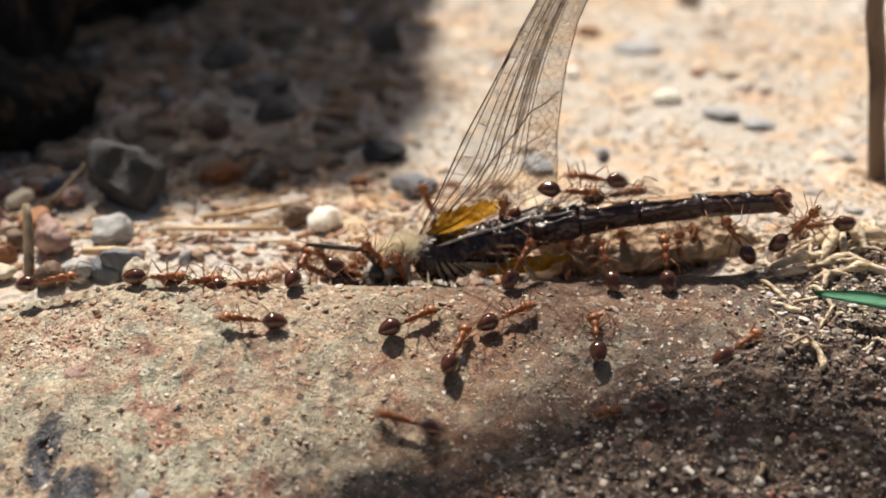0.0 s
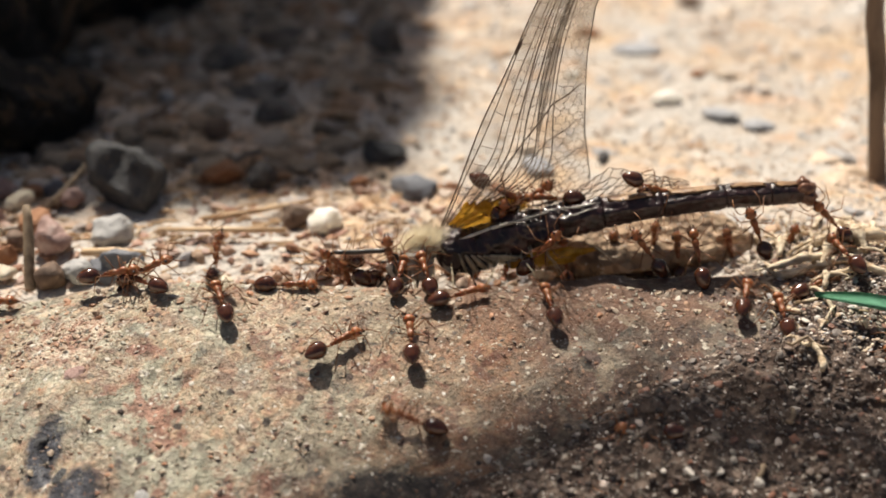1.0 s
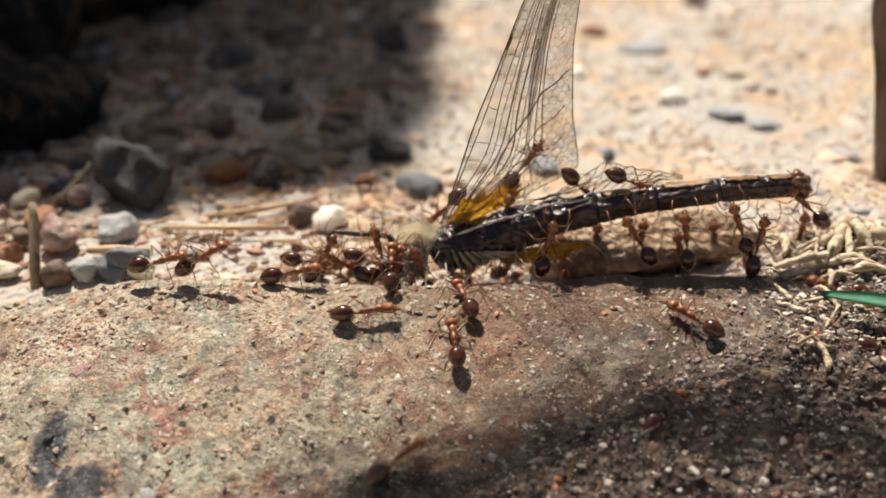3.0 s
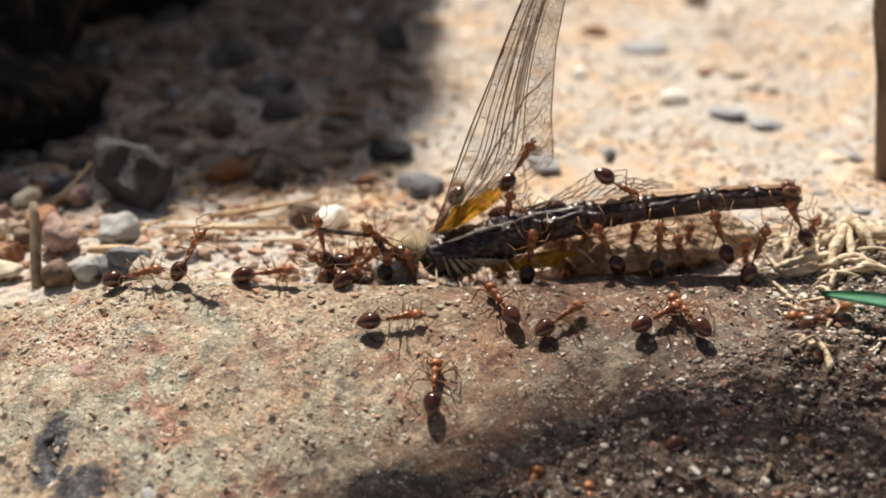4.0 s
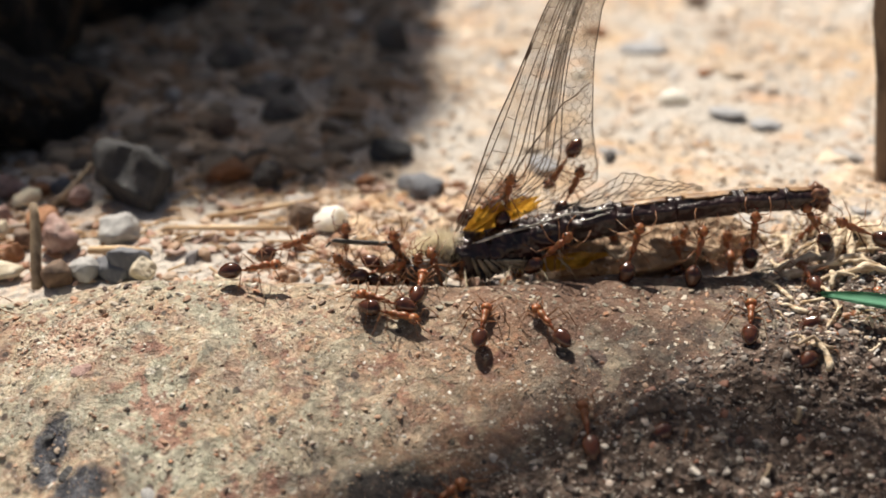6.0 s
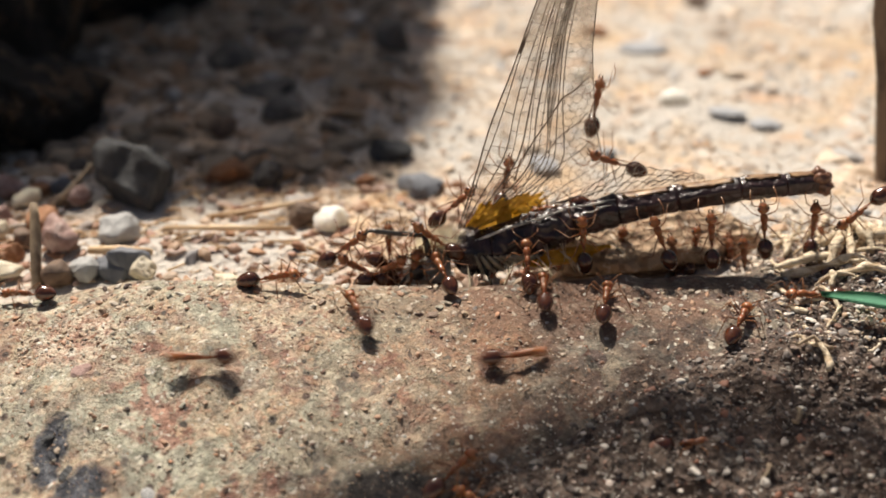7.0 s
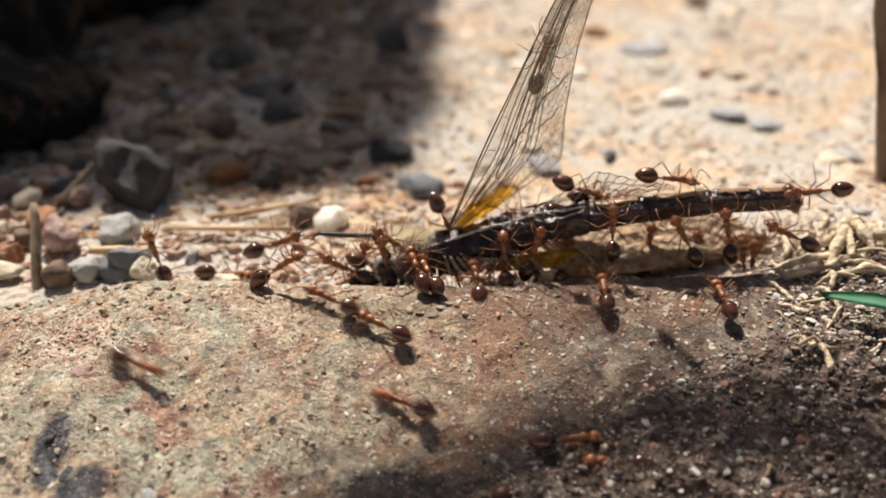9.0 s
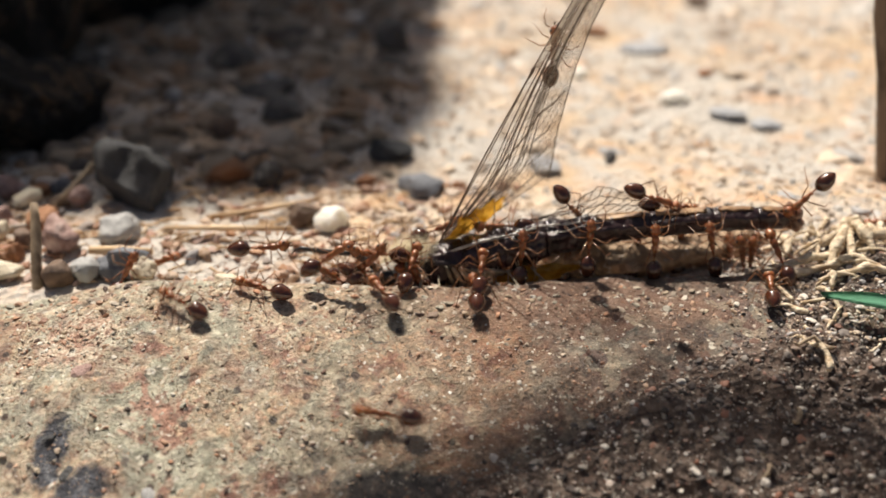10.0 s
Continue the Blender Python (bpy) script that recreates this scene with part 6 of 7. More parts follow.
    crawl([(0, -24.2, -2.4, -1.5, 0), (0.5, -24.2, -2.4, -1.0, 5), (0.9, -25.0, -2.4, -0.6, 28), (1.2, -25.2, -2.4, -0.7, 18), (1.4, -22.4, -2.4, -0.2, 14), (1.5, -20.6, -2.4, 0.1, 15), (2, -21.4, -2.4, -0.3, 27), (2.5, -20.8, -2.4, -0.4, 18), (2.7, -20.2, -2.4, 0.1, 21), (3.2, -21.0, -2.4, 0.4, 41), (3.8, -22.0, -2.4, 0.8, 64), (4, -21.8, -2.4, 0.7, 57), (4.5, -22.5, -2.4, 0.7, 70), (5, -21.4, -2.4, 1.2, 53), (5.3, -21.0, -2.4, 1.1, 52), (5.4, -19.6, -2.4, 0.2, 17), (5.5, -18.7, -2.4, 0.3, 22), (5.7, -17.5, -2.4, 0.0, 16), (6.3, -15.8, -2.4, -1.3, 7), (6.8, -14.9, -2.4, -1.8, 8), (7, -14.9, -2.4, -1.6, 8), (7.5, -15.8, -2.4, -1.5, 22), (8, -14.9, -2.4, -0.3, 54), (8.5, -14.7, -2.4, -0.4, 46), (8.8, -14.2, -2.4, -0.5, 36), (9, -14.2, -2.4, -0.6, 32), (9.2, -12.5, -2.4, -0.3, 26), (9.5, -10.6, -2.4, -0.2, 33), (9.7, -10.1, -2.4, -0.1, 33), (9.8, -10.4, -2.4, 0.3, 17), (10, -9.8, -2.4, 0.4, 33)])
    crawl([(0, -21.2, -1.8, -2.2, 6), (0.6, -20.2, -1.8, -1.6, -6), (0.8, -20.0, -1.8, -0.9, -80), (0.9, -19.5, -1.8, -0.8, -98), (0.93, -19.4, -1.8, -0.4, -39), (0.97, -19.2, -1.8, -0.1, 20), (1, -19.1, -1.8, 0.3, 79), (1.2, -16.5, -1.8, -0.2, 6), (1.5, -16.1, -1.8, -0.5, 18), (2, -15.9, -1.8, -0.7, 14), (2.2, -15.6, -1.8, -0.9, 12), (2.5, -13.8, -1.8, -1.5, 30), (2.7, -12.7, -1.8, -1.4, 15), (3.3, -13.3, -1.8, -1.7, 6), (3.8, -14.5, -1.8, -2.6, -28), (4, -15.4, -1.8, -1.5, 7), (4.1, -16.1, -1.8, -1.4, 9), (4.3, -17.5, -1.8, -1.4, -16), (4.5, -17.2, -1.8, -1.5, -41), (4.7, -17.1, -1.8, -2.1, -55), (4.9, -17.2, -1.8, -3.5, -86), (5.1, -17.4, 1.6, -4.7, -38), (5.3, -17.5, 5.0, -5.9, 10), (7.5, -15.4, 5.0, -5.9, 6), (7.83, -17.6, 5.0, -5.8, 64), (8.17, -19.8, 5.0, -5.8, 122), (8.5, -22.0, 5.0, -5.7, 180), (8.6, -21.2, 5.0, -5.5, 120), (8.7, -20.4, 5.0, -5.3, 60), (8.8, -19.6, 5.0, -5.1, 0), (9, -20.2, 5.0, -4.9, -5), (9.5, -22.7, 5.0, -3.8, 4), (9.7, -24.7, 5.0, -3.9, 2), (10, -26.8, 5.0, -3.8, 20)])
    crawl([(0, -33.6, -2.6, -1.7, 10), (0.5, -29.1, -2.6, -1.6, 10), (1.4, -26.6, -2.6, -0.4, 5), (1.9, -22.6, -2.6, 0.1, -21), (2, -24.3, -2.6, 0.3, -12), (2.2, -24.0, -2.6, -0.2, 16), (2.5, -23.5, -2.6, 0.6, 7), (2.7, -23.5, -2.6, 0.5, 8), (3.3, -25.6, -2.6, -0.6, 15), (3.8, -26.7, -2.6, -1.3, 13), (4, -26.7, -2.6, -1.3, 13), (4.5, -25.3, -2.6, -1.3, -0), (5, -25.5, -2.6, -1.4, 2), (5.2, -25.1, -2.6, -1.1, 2), (5.3, -23.7, -2.6, -1.3, 3), (5.4, -21.5, -4.9, 5), (5.5, -16.7, -6.7, 1), (5.6, -13.9, -7.3, 2), (5.7, -10.4, -7.1, 1), (6.2, -3.2, -8.5, -31), (6.35, -2.8, -9.1, 35), (6.5, -2.3, -9.8, 100), (6.8, -3.2, -9.3, 114), (6.9, -4.6, -9.8, 123), (7, -7.3, -7.4, 112), (7.1, -8.5, -7.0, 97), (7.2, -11.3, -5.7, 109), (7.3, -11.7, -6.8, 108), (7.4, -11.0, -8.5, 85), (7.5, -9.2, -9.1, 49), (7.6, -5.5, -7.8, 24), (7.7, -4.2, -6.2, 29), (7.8, -1.0, -5.6, 22), (8, 2.1, -5.4, 8), (8.2, 3.6, -5.7, 21), (8.5, 3.7, -4.0, 59), (8.8, 4.3, 5.3, -4.5, 53, 1), (10, 4.3, 5.3, -4.5, 53, 1)])
    crawl([(0, -17.2, -2.2, -2.3, 6), (0.5, -17.3, -2.2, -1.9, 6), (0.9, -13.6, -2.2, -2.2, -5), (1.2, -12.5, -2.2, -2.3, 16), (1.5, -12.6, -2.2, -1.5, 22), (2, -11.6, -2.2, -0.4, 26), (2.2, -14.2, -2.2, -1.8, 8), (2.4, -13.4, -5.7, -8), (2.5, -11.1, -6.3, -6), (2.7, -9.2, -6.9, 5), (3.2, -4.8, -8.0, 10), (3.8, -4.2, -9.0, 11), (3.9, -5.3, -8.9, 12), (4, -4.1, -8.4, 13), (4.2, -5.4, -7.1, 32), (4.3, -5.6, -6.9, 38), (4.4, -9.3, -7.5, 88), (4.5, -10.0, -5.5, 85), (4.7, -9.8, -4.9, 82), (5, -8.1, -4.4, 59), (5.3, -7.3, -4.3, 68), (5.4, -7.7, -6.1, 84), (5.5, -7.4, -6.0, 74), (5.6, -5.3, -5.5, 60), (5.7, -3.6, -4.3, 75), (6.2, -1.9, -3.8, 84), (6.6, -2.0, 1.3, -2.1, 68, 1), (7, -2.8, 1.3, -3.1, 79, 1), (7.5, -2.4, 1.3, -2.2, 83, 1), (8, -2.4, 1.3, -1.6, 96, 1), (9, -2.4, 1.3, -2.2, 108, 1), (10, -2.9, 1.3, -2.0, 73, 1)])
    crawl([(0, -5.1, 1.9, -1.8, 131, 1), (0.5, -4.6, 1.9, -1.6, 116, 1), (1, -4.2, 1.9, -1.8, 97, 1), (1.5, -4.0, 1.9, -2.1, 99, 1), (1.75, -4.7, 1.9, -1.0, 52, 1), (2, -5.3, 1.9, 0.2, 5, 1), (2.2, -5.3, 1.9, -1.3, 51, 1), (2.5, -7.4, 1.9, -2.3, 104, 1), (2.7, -6.4, 1.9, -1.8, 100, 1), (3.8, -5.1, 1.9, -0.1, 136, 1), (4, -5.3, 1.9, -0.0, 140, 1), (4.5, -5.9, 1.9, -1.1, 82, 1), (5, -5.0, 1.9, -0.9, 99, 1), (5.5, -5.0, 1.9, -1.7, 97, 1), (7, -0.7, 1.9, 0.2, 143, 1), (7.5, -1.0, 1.9, 0.4, 147, 1), (8, -2.4, 1.9, 0.7, 132, 1), (8.5, -4.0, 1.9, 0.5, 128, 1), (9, -4.3, 1.9, -0.2, 145, 1), (9.5, -5.5, 1.9, -1.0, 162, 1), (10, -6.1, 1.9, -1.2, 174, 1)])
    crawl([(0, -12.5, 2.3, -2.6, 62, 1), (0.5, -11.3, 2.3, -3.2, 60, 1), (1, -7.9, 2.3, -4.6, 107, 1), (1.5, -7.7, 2.3, -4.3, 106, 1), (2, -8.6, 2.3, -3.4, 109, 1), (2.25, -9.8, 2.3, -3.2, 59, 1), (2.5, -11.0, 2.3, -2.9, 10, 1), (3.2, -10.8, 2.3, -1.3, 79, 1), (4, -10.9, 2.3, -0.2, 100, 1), (4.5, -12.8, 2.3, -0.4, 80, 1), (4.7, -13.6, 2.3, -0.2, 40, 1), (5, -14.7, 2.3, -0.4, 23, 1), (5.5, -15.9, 2.3, -0.7, 19, 1), (5.7, -15.5, 2.3, -0.7, 21, 1), (6.8, -9.4, 2.3, -0.6, 31, 1), (7, -8.8, 2.3, -0.8, 37, 1), (7.5, -8.1, 2.3, -0.4, 48, 1), (8, -9.7, 2.3, 0.4, 44, 1), (8.5, -12.4, 2.3, 0.5, 34, 1), (9, -15.1, 2.3, -0.4, 21, 1), (9.5, -16.4, 2.3, -0.7, 14, 1), (10, -16.3, 2.3, -0.8, 5, 1)])
    crawl([(0, -9.5, 2.9, -2.8, 131, 1), (0.5, -7.2, 2.9, -2.7, 131, 1), (1, -7.9, 2.9, -3.2, 161, 1), (1.17, -8.9, 2.9, -3.0, 103, 1), (1.33, -9.8, 2.9, -2.8, 45, 1), (1.5, -10.8, 2.9, -2.6, -13, 1), (2, -10.4, 2.9, -1.0, 13, 1), (2.5, -12.1, 2.9, -2.1, -24, 1), (4, -9.1, 2.9, -2.8, 42, 1), (4.5, -8.4, 2.9, -3.0, 29, 1), (4.75, -8.7, 2.9, -1.9, 69, 1), (5, -9.1, 2.9, -0.9, 110, 1), (5.5, -10.8, 2.9, -0.9, 89, 1), (6.8, -4.8, 2.9, -1.5, 89, 1), (7, -4.9, 2.9, -1.2, 91, 1), (7.5, -4.6, 2.9, -0.0, 112, 1), (8, -6.6, 2.9, 0.7, 107, 1), (8.25, -7.6, 2.9, -0.9, 67, 1), (8.5, -8.6, 2.9, -2.5, 26, 1), (9, -7.7, 2.9, -2.9, 73, 1), (9.3, -6.4, 2.9, -4.7, 93, 1), (9.5, -6.2, 2.9, -4.7, 91, 1), (9.7, -6.6, 2.9, -5.0, 88, 1), (10, -7.2, 2.9, -4.7, 101, 1)])
    crawl([(0, -8.6, 4.8, -4.3, 34, 1), (1.5, -9.2, 4.8, -3.2, 29, 1), (2.5, -10.2, 4.8, -3.6, 12, 1), (4, -6.3, 4.8, -4.5, 24, 1), (4.5, -4.0, 4.8, -3.7, -21, 1), (5, -1.8, 4.8, -2.8, -65, 1), (5.5, -1.5, 4.8, -3.3, -37, 1), (7, -2.3, 4.8, -4.5, 29, 1), (8, -8.6, 4.8, -3.3, 29, 1), (9, -3.7, 4.8, -3.8, 0, 1), (10, -8.7, 4.8, -3.9, 29, 1)])
    crawl([(0, 7.5, 1.0, -1.5, 64, 1), (0.5, 8.8, 1.0, -1.0, 52, 1), (1, 9.4, 1.0, -0.4, 49, 1), (1.5, 9.6, 1.0, -0.0, 54, 1), (2, 9.6, 1.0, 0.2, 56, 1), (2.5, 9.9, 1.0, 0.2, 70, 1), (4, 7.8, 1.0, -0.9, 84, 1), (4.5, 7.7, 1.0, -1.2, 84, 1), (5, 7.8, 1.0, -1.2, 46, 1), (5.5, 8.3, 1.0, -0.8, 35, 1), (7, 12.5, 1.0, 0.4, 96, 1), (7.5, 12.6, 1.0, 1.6, 119, 1), (8, 11.5, 1.0, 2.1, 105, 1), (8.5, 10.7, 1.0, 0.6, 99, 1), (9, 8.1, 1.0, -0.5, 73, 1), (9.5, 8.6, 1.0, 0.1, 101, 1), (10, 7.0, 1.0, -0.9, 87, 1)])
    crawl([(0, 15.2, 0.9, -1.6, 110, 1), (0.5, 17.8, 0.9, -1.4, 126, 1), (1, 18.8, 0.9, -0.4, 126, 1), (1.5, 19.4, 0.9, 0.1, 130, 1), (2, 19.0, 0.9, 0.8, 133, 1), (2.5, 18.4, 0.9, 0.9, 127, 1), (4, 14.6, 0.9, -0.1, 119, 1), (4.5, 13.8, 0.9, -0.5, 113, 1), (5, 14.1, 0.9, -0.4, 78, 1), (5.5, 15.2, 0.9, -0.5, 71, 1), (7, 19.4, 0.9, 0.6, 113, 1), (7.5, 19.1, 0.9, 1.7, 119, 1), (8, 17.5, 0.9, 2.2, 119, 1), (8.5, 16.9, 0.9, 0.8, 123, 1), (9, 15.0, 0.9, 1.6, 93, 1), (9.5, 14.2, 0.9, 0.6, 103, 1), (10, 13.0, 0.9, 0.1, 88, 1)])
    crawl([(0, 20.6, 1.1, -1.5, 99, 1), (0.5, 22.1, 1.1, -1.7, 102, 1), (1, 23.4, 1.1, -0.9, 106, 1), (1.5, 23.9, 1.1, -0.1, 108, 1), (2, 23.5, 1.1, 0.5, 112, 1), (2.5, 22.7, 1.1, 0.9, 103, 1), (4, 19.3, 1.1, -0.3, 90, 1), (4.5, 18.2, 1.1, -0.3, 72, 1), (5, 19.8, 1.1, -0.6, 76, 1), (5.5, 21.6, 1.1, -1.0, 81, 1), (7, 23.9, 1.1, 0.7, 97, 1), (7.5, 23.3, 1.1, 1.9, 102, 1), (8, 21.9, 1.1, 2.6, 90, 1), (8.5, 21.8, 1.1, 1.6, 116, 1), (9, 21.5, 1.1, 0.7, 120, 1), (9.5, 20.1, 1.1, -0.1, 108, 1), (10, 18.9, 1.1, -0.4, 92, 1)])
    crawl([(0, 26.8, 1.5, 0.5, 125, 1), (0.5, 28.1, 1.5, 0.1, 122, 1), (1, 28.6, 1.5, 1.2, 115, 1), (1.5, 29.0, 1.5, 1.6, 121, 1), (2, 28.8, 1.5, 2.1, 123, 1), (2.5, 27.9, 1.5, 1.9, 115, 1), (4, 24.8, 1.5, 0.8, 111, 1), (4.5, 25.0, 1.5, 0.7, 118, 1), (5, 26.0, 1.5, 0.6, 106, 1), (5.5, 26.9, 1.5, 0.6, 89, 1), (7, 28.6, 1.5, 1.5, 99, 1), (7.5, 28.4, 1.5, 3.3, 113, 1), (8, 29.0, 1.5, 3.2, 130, 1), (8.5, 25.8, 1.5, 2.3, 99, 1), (9, 25.4, 1.5, 1.0, 102, 1), (9.5, 24.0, 1.5, 0.2, 98, 1), (10, 24.1, 1.5, -0.3, 102, 1)])
    crawl([(0, 34.6, 2.8, 1.1, -177, 1), (0.5, 35.9, 2.8, 1.3, -212, 1), (1, 35.5, 2.8, 1.7, -226, 1), (1.5, 35.6, 2.8, 2.9, -209, 1), (2, 35.4, 2.8, 3.1, -208, 1), (2.5, 33.9, 2.8, 3.1, -212, 1), (4, 31.8, 2.8, 1.7, -240, 1), (4.5, 34.7, 2.8, 0.1, -193, 1), (5, 32.5, 2.8, 1.1, -249, 1), (5.5, 33.5, 2.8, 1.4, -230, 1), (7, 33.4, 2.8, 0.9, -269, 1), (7.5, 33.2, 2.8, 0.8, -273, 1), (8, 35.3, 2.8, 4.9, -208, 1), (8.5, 33.8, 2.8, 5.1, -186, 1), (9, 33.3, 2.8, 4.5, -176, 1), (9.5, 32.6, 2.8, 4.5, -161, 1), (10, 32.3, 2.8, 3.8, -135, 1)])
    crawl([(0, 32.1, 1.3, 1.6, 47, 1), (0.5, 32.3, 1.3, 1.0, 72, 1), (1, 36.6, 1.3, -0.7, 136, 1), (1.5, 37.7, 1.3, -1.8, 168, 1), (1.75, 33.9, 1.3, -0.5, 129, 1), (2, 30.1, 1.3, 0.8, 91, 1), (4, 28.2, 1.3, -0.8, 76, 1), (5.5, 37.4, 1.3, 0.6, 130, 1), (6.25, 37.1, 1.3, 1.8, 176, 1), (7, 36.8, 1.3, 3.1, 223, 1), (7.5, 32.8, 1.3, 2.5, 185, 1), (8, 28.9, 1.3, 1.9, 148, 1), (8.5, 32.1, 1.3, 2.5, 145, 1), (9, 30.9, 1.3, 0.9, 153, 1), (9.5, 30.0, 1.3, 1.4, 166, 1), (10, 30.1, 1.3, -1.0, 117, 1)])
    crawl([(0, 14.1, 3.8, 5.2, 172), (0.17, 15.6, 3.8, 4.7, 231), (0.33, 17.1, 3.8, 4.3, 289), (0.5, 18.6, 3.8, 3.8, 348), (1, 19.5, 3.8, 4.3, 335), (1.5, 19.2, 3.8, 4.8, 360), (2, 18.6, 3.8, 5.5, 338), (2.5, 18.1, 3.8, 5.6, 339), (2.7, 17.8, 3.8, 5.1, 338), (3.8, 16.6, 3.8, 4.3, 331), (4, 16.2, 3.8, 4.2, 327), (4.3, 16.9, 3.8, 2.9, 332), (4.6, 17.9, 6.8, 0.1, 360), (6.8, 23.1, 6.8, 1.9, 372), (7.2, 23.6, 3.8, 5.0, 338), (7.5, 24.2, 3.8, 5.9, 326), (7.8, 20.4, 3.8, 5.2, 344), (8, 18.4, 3.8, 4.6, 344), (8.5, 16.9, 3.8, 4.1, 346), (8.7, 19.3, 3.8, 5.0, 345), (9, 20.3, 3.8, 5.2, 352), (9.5, 19.6, 3.8, 3.6, 343), (10, 19.2, 3.8, 3.2, 338)])
    crawl([(0, 12.3, 4.3, 3.7, -6), (0.5, 12.1, 4.3, 3.6, 16), (0.67, 11.5, 4.3, 3.5, 70), (0.83, 10.9, 4.3, 3.3, 125), (1, 10.3, 4.3, 3.2, 180), (1.17, 11.5, 4.3, 3.4, 126), (1.33, 12.7, 4.3, 3.6, 72), (1.5, 13.9, 4.3, 3.8, 17), (2, 14.5, 4.3, 4.8, 7), (2.5, 14.5, 4.3, 4.8, -4), (2.7, 14.3, 4.3, 4.3, -7), (3.13, 12.2, 4.3, 3.4, -60), (3.57, 10.2, 4.3, 2.4, -113), (4, 8.2, 4.3, 1.5, -166), (4.6, 7.7, 4.3, 1.0, -174), (5.5, 9.1, 4.3, 0.8, -175), (7, 10.3, 4.3, 2.1, -168), (7.17, 11.1, 4.3, 2.6, -223), (7.33, 11.8, 4.3, 3.2, -279), (7.5, 12.6, 4.3, 3.8, -334), (7.67, 12.5, 4.3, 4.3, -277), (7.83, 12.5, 4.3, 4.9, -221), (8, 12.5, 4.3, 5.4, -164), (8.17, 12.7, 4.3, 5.1, -112), (8.33, 13.0, 4.3, 4.8, -59), (8.5, 13.3, 4.3, 4.5, -7), (9, 12.8, 4.3, 3.8, -21), (9.5, 12.4, 4.3, 3.0, -18), (10, 11.9, 4.3, 1.8, -53)])
    crawl([(0, 16.5, 5.1, 3.1, 10), (0.5, 19.5, 5.1, 2.5, 35), (1, 21.4, 5.1, 3.1, -9), (1.5, 19.6, 5.1, 4.9, 22), (2, 17.4, 5.1, 4.6, 2), (2.5, 21.0, 5.1, 3.8, 6), (4, 7.3, 5.1, 1.1, -0), (5, 4.9, 5.1, 0.4, 6), (5.67, 4.7, 5.1, 0.3, 65), (6.33, 4.6, 5.1, 0.3, 124), (7, 4.5, 5.1, 0.2, 183), (7.33, 5.3, 5.1, 0.1, 238), (7.67, 6.1, 5.1, -0.1, 293), (8, 6.8, 5.1, -0.2, 348), (9, 14.5, 5.1, 2.7, 354), (10, 21.0, 5.1, 1.9, 354)])
    crawl([(0, 6.2, 4.5, -0.8, -113, 1), (1.67, 5.9, 4.5, -0.3, -53, 1), (3.33, 5.7, 4.5, 0.3, 6, 1), (5, 5.5, 4.5, 0.8, 66, 1), (6.5, 13.6, 4.5, 5.6, 70, 1), (6.8, 13.3, 4.5, 7.9, 78, 1), (7, 13.4, 4.5, 11.9, 83, 1), (7.2, 13.2, 4.5, 13.8, 76, 1), (7.5, 13.2, 4.5, 16.0, 79, 1), (7.8, 13.0, 4.5, 17.0, 81, 1), (8, 12.3, 4.5, 17.4, 78, 1), (8.2, 12.7, 4.5, 20.2, 84, 1), (8.5, 12.7, 4.5, 22.6, 79, 1), (10, 13.8, 4.5, 25.4, 74, 1)])
    crawl([(0, 5.8, 4.1, 0.8, 81, 1), (6.8, 5.7, 4.1, 4.1, 81, 1), (7.5, 5.1, 4.1, 7.3, 80, 1), (8, 6.2, 4.1, 10.0, 70, 1), (8.2, 7.5, 4.1, 13.0, 77, 1), (8.5, 8.4, 4.1, 16.3, 78, 1), (9, 8.5, 4.1, 16.0, 77, 1), (9.5, 7.3, 4.1, 16.6, 87, 1), (10, 9.4, 4.1, 16.7, 86, 1)])
    crawl([(0, -0.5, 4.9, 2.0, 111, 1), (0.25, 2.7, 4.9, 3.0, 64, 1), (0.5, 5.9, 4.9, 4.1, 17, 1), (1, 5.8, 4.9, 3.8, -28, 1), (1.17, 5.0, 4.9, 3.8, 32, 1), (1.33, 4.2, 4.9, 3.8, 92, 1), (1.5, 3.4, 4.9, 3.9, 152, 1), (1.75, 3.3, 4.9, 4.4, 194, 1), (2, 3.1, 4.9, 5.0, 236, 1), (2.5, -0.2, 4.9, 2.6, 218, 1), (4, 0.2, 4.9, 1.1, 241, 1), (4.5, 0.3, 4.9, 1.1, 241, 1), (5, 1.3, 4.9, 2.9, 250, 1), (5.25, 3.1, 4.9, 2.5, 313, 1), (5.5, 5.0, 4.9, 2.1, 375, 1), (7, 1.0, 4.9, 2.2, 403, 1), (7.5, 3.6, 4.9, 4.0, 408, 1), (7.67, 2.6, 4.9, 4.3, 348, 1), (7.83, 1.7, 4.9, 4.6, 289, 1), (8, 0.7, 4.9, 5.0, 230, 1), (8.5, 0.6, 4.9, 1.0, 253, 1), (9.25, 0.1, 4.9, 0.4, 318, 1), (10, -0.4, 4.9, -0.1, 384, 1)])
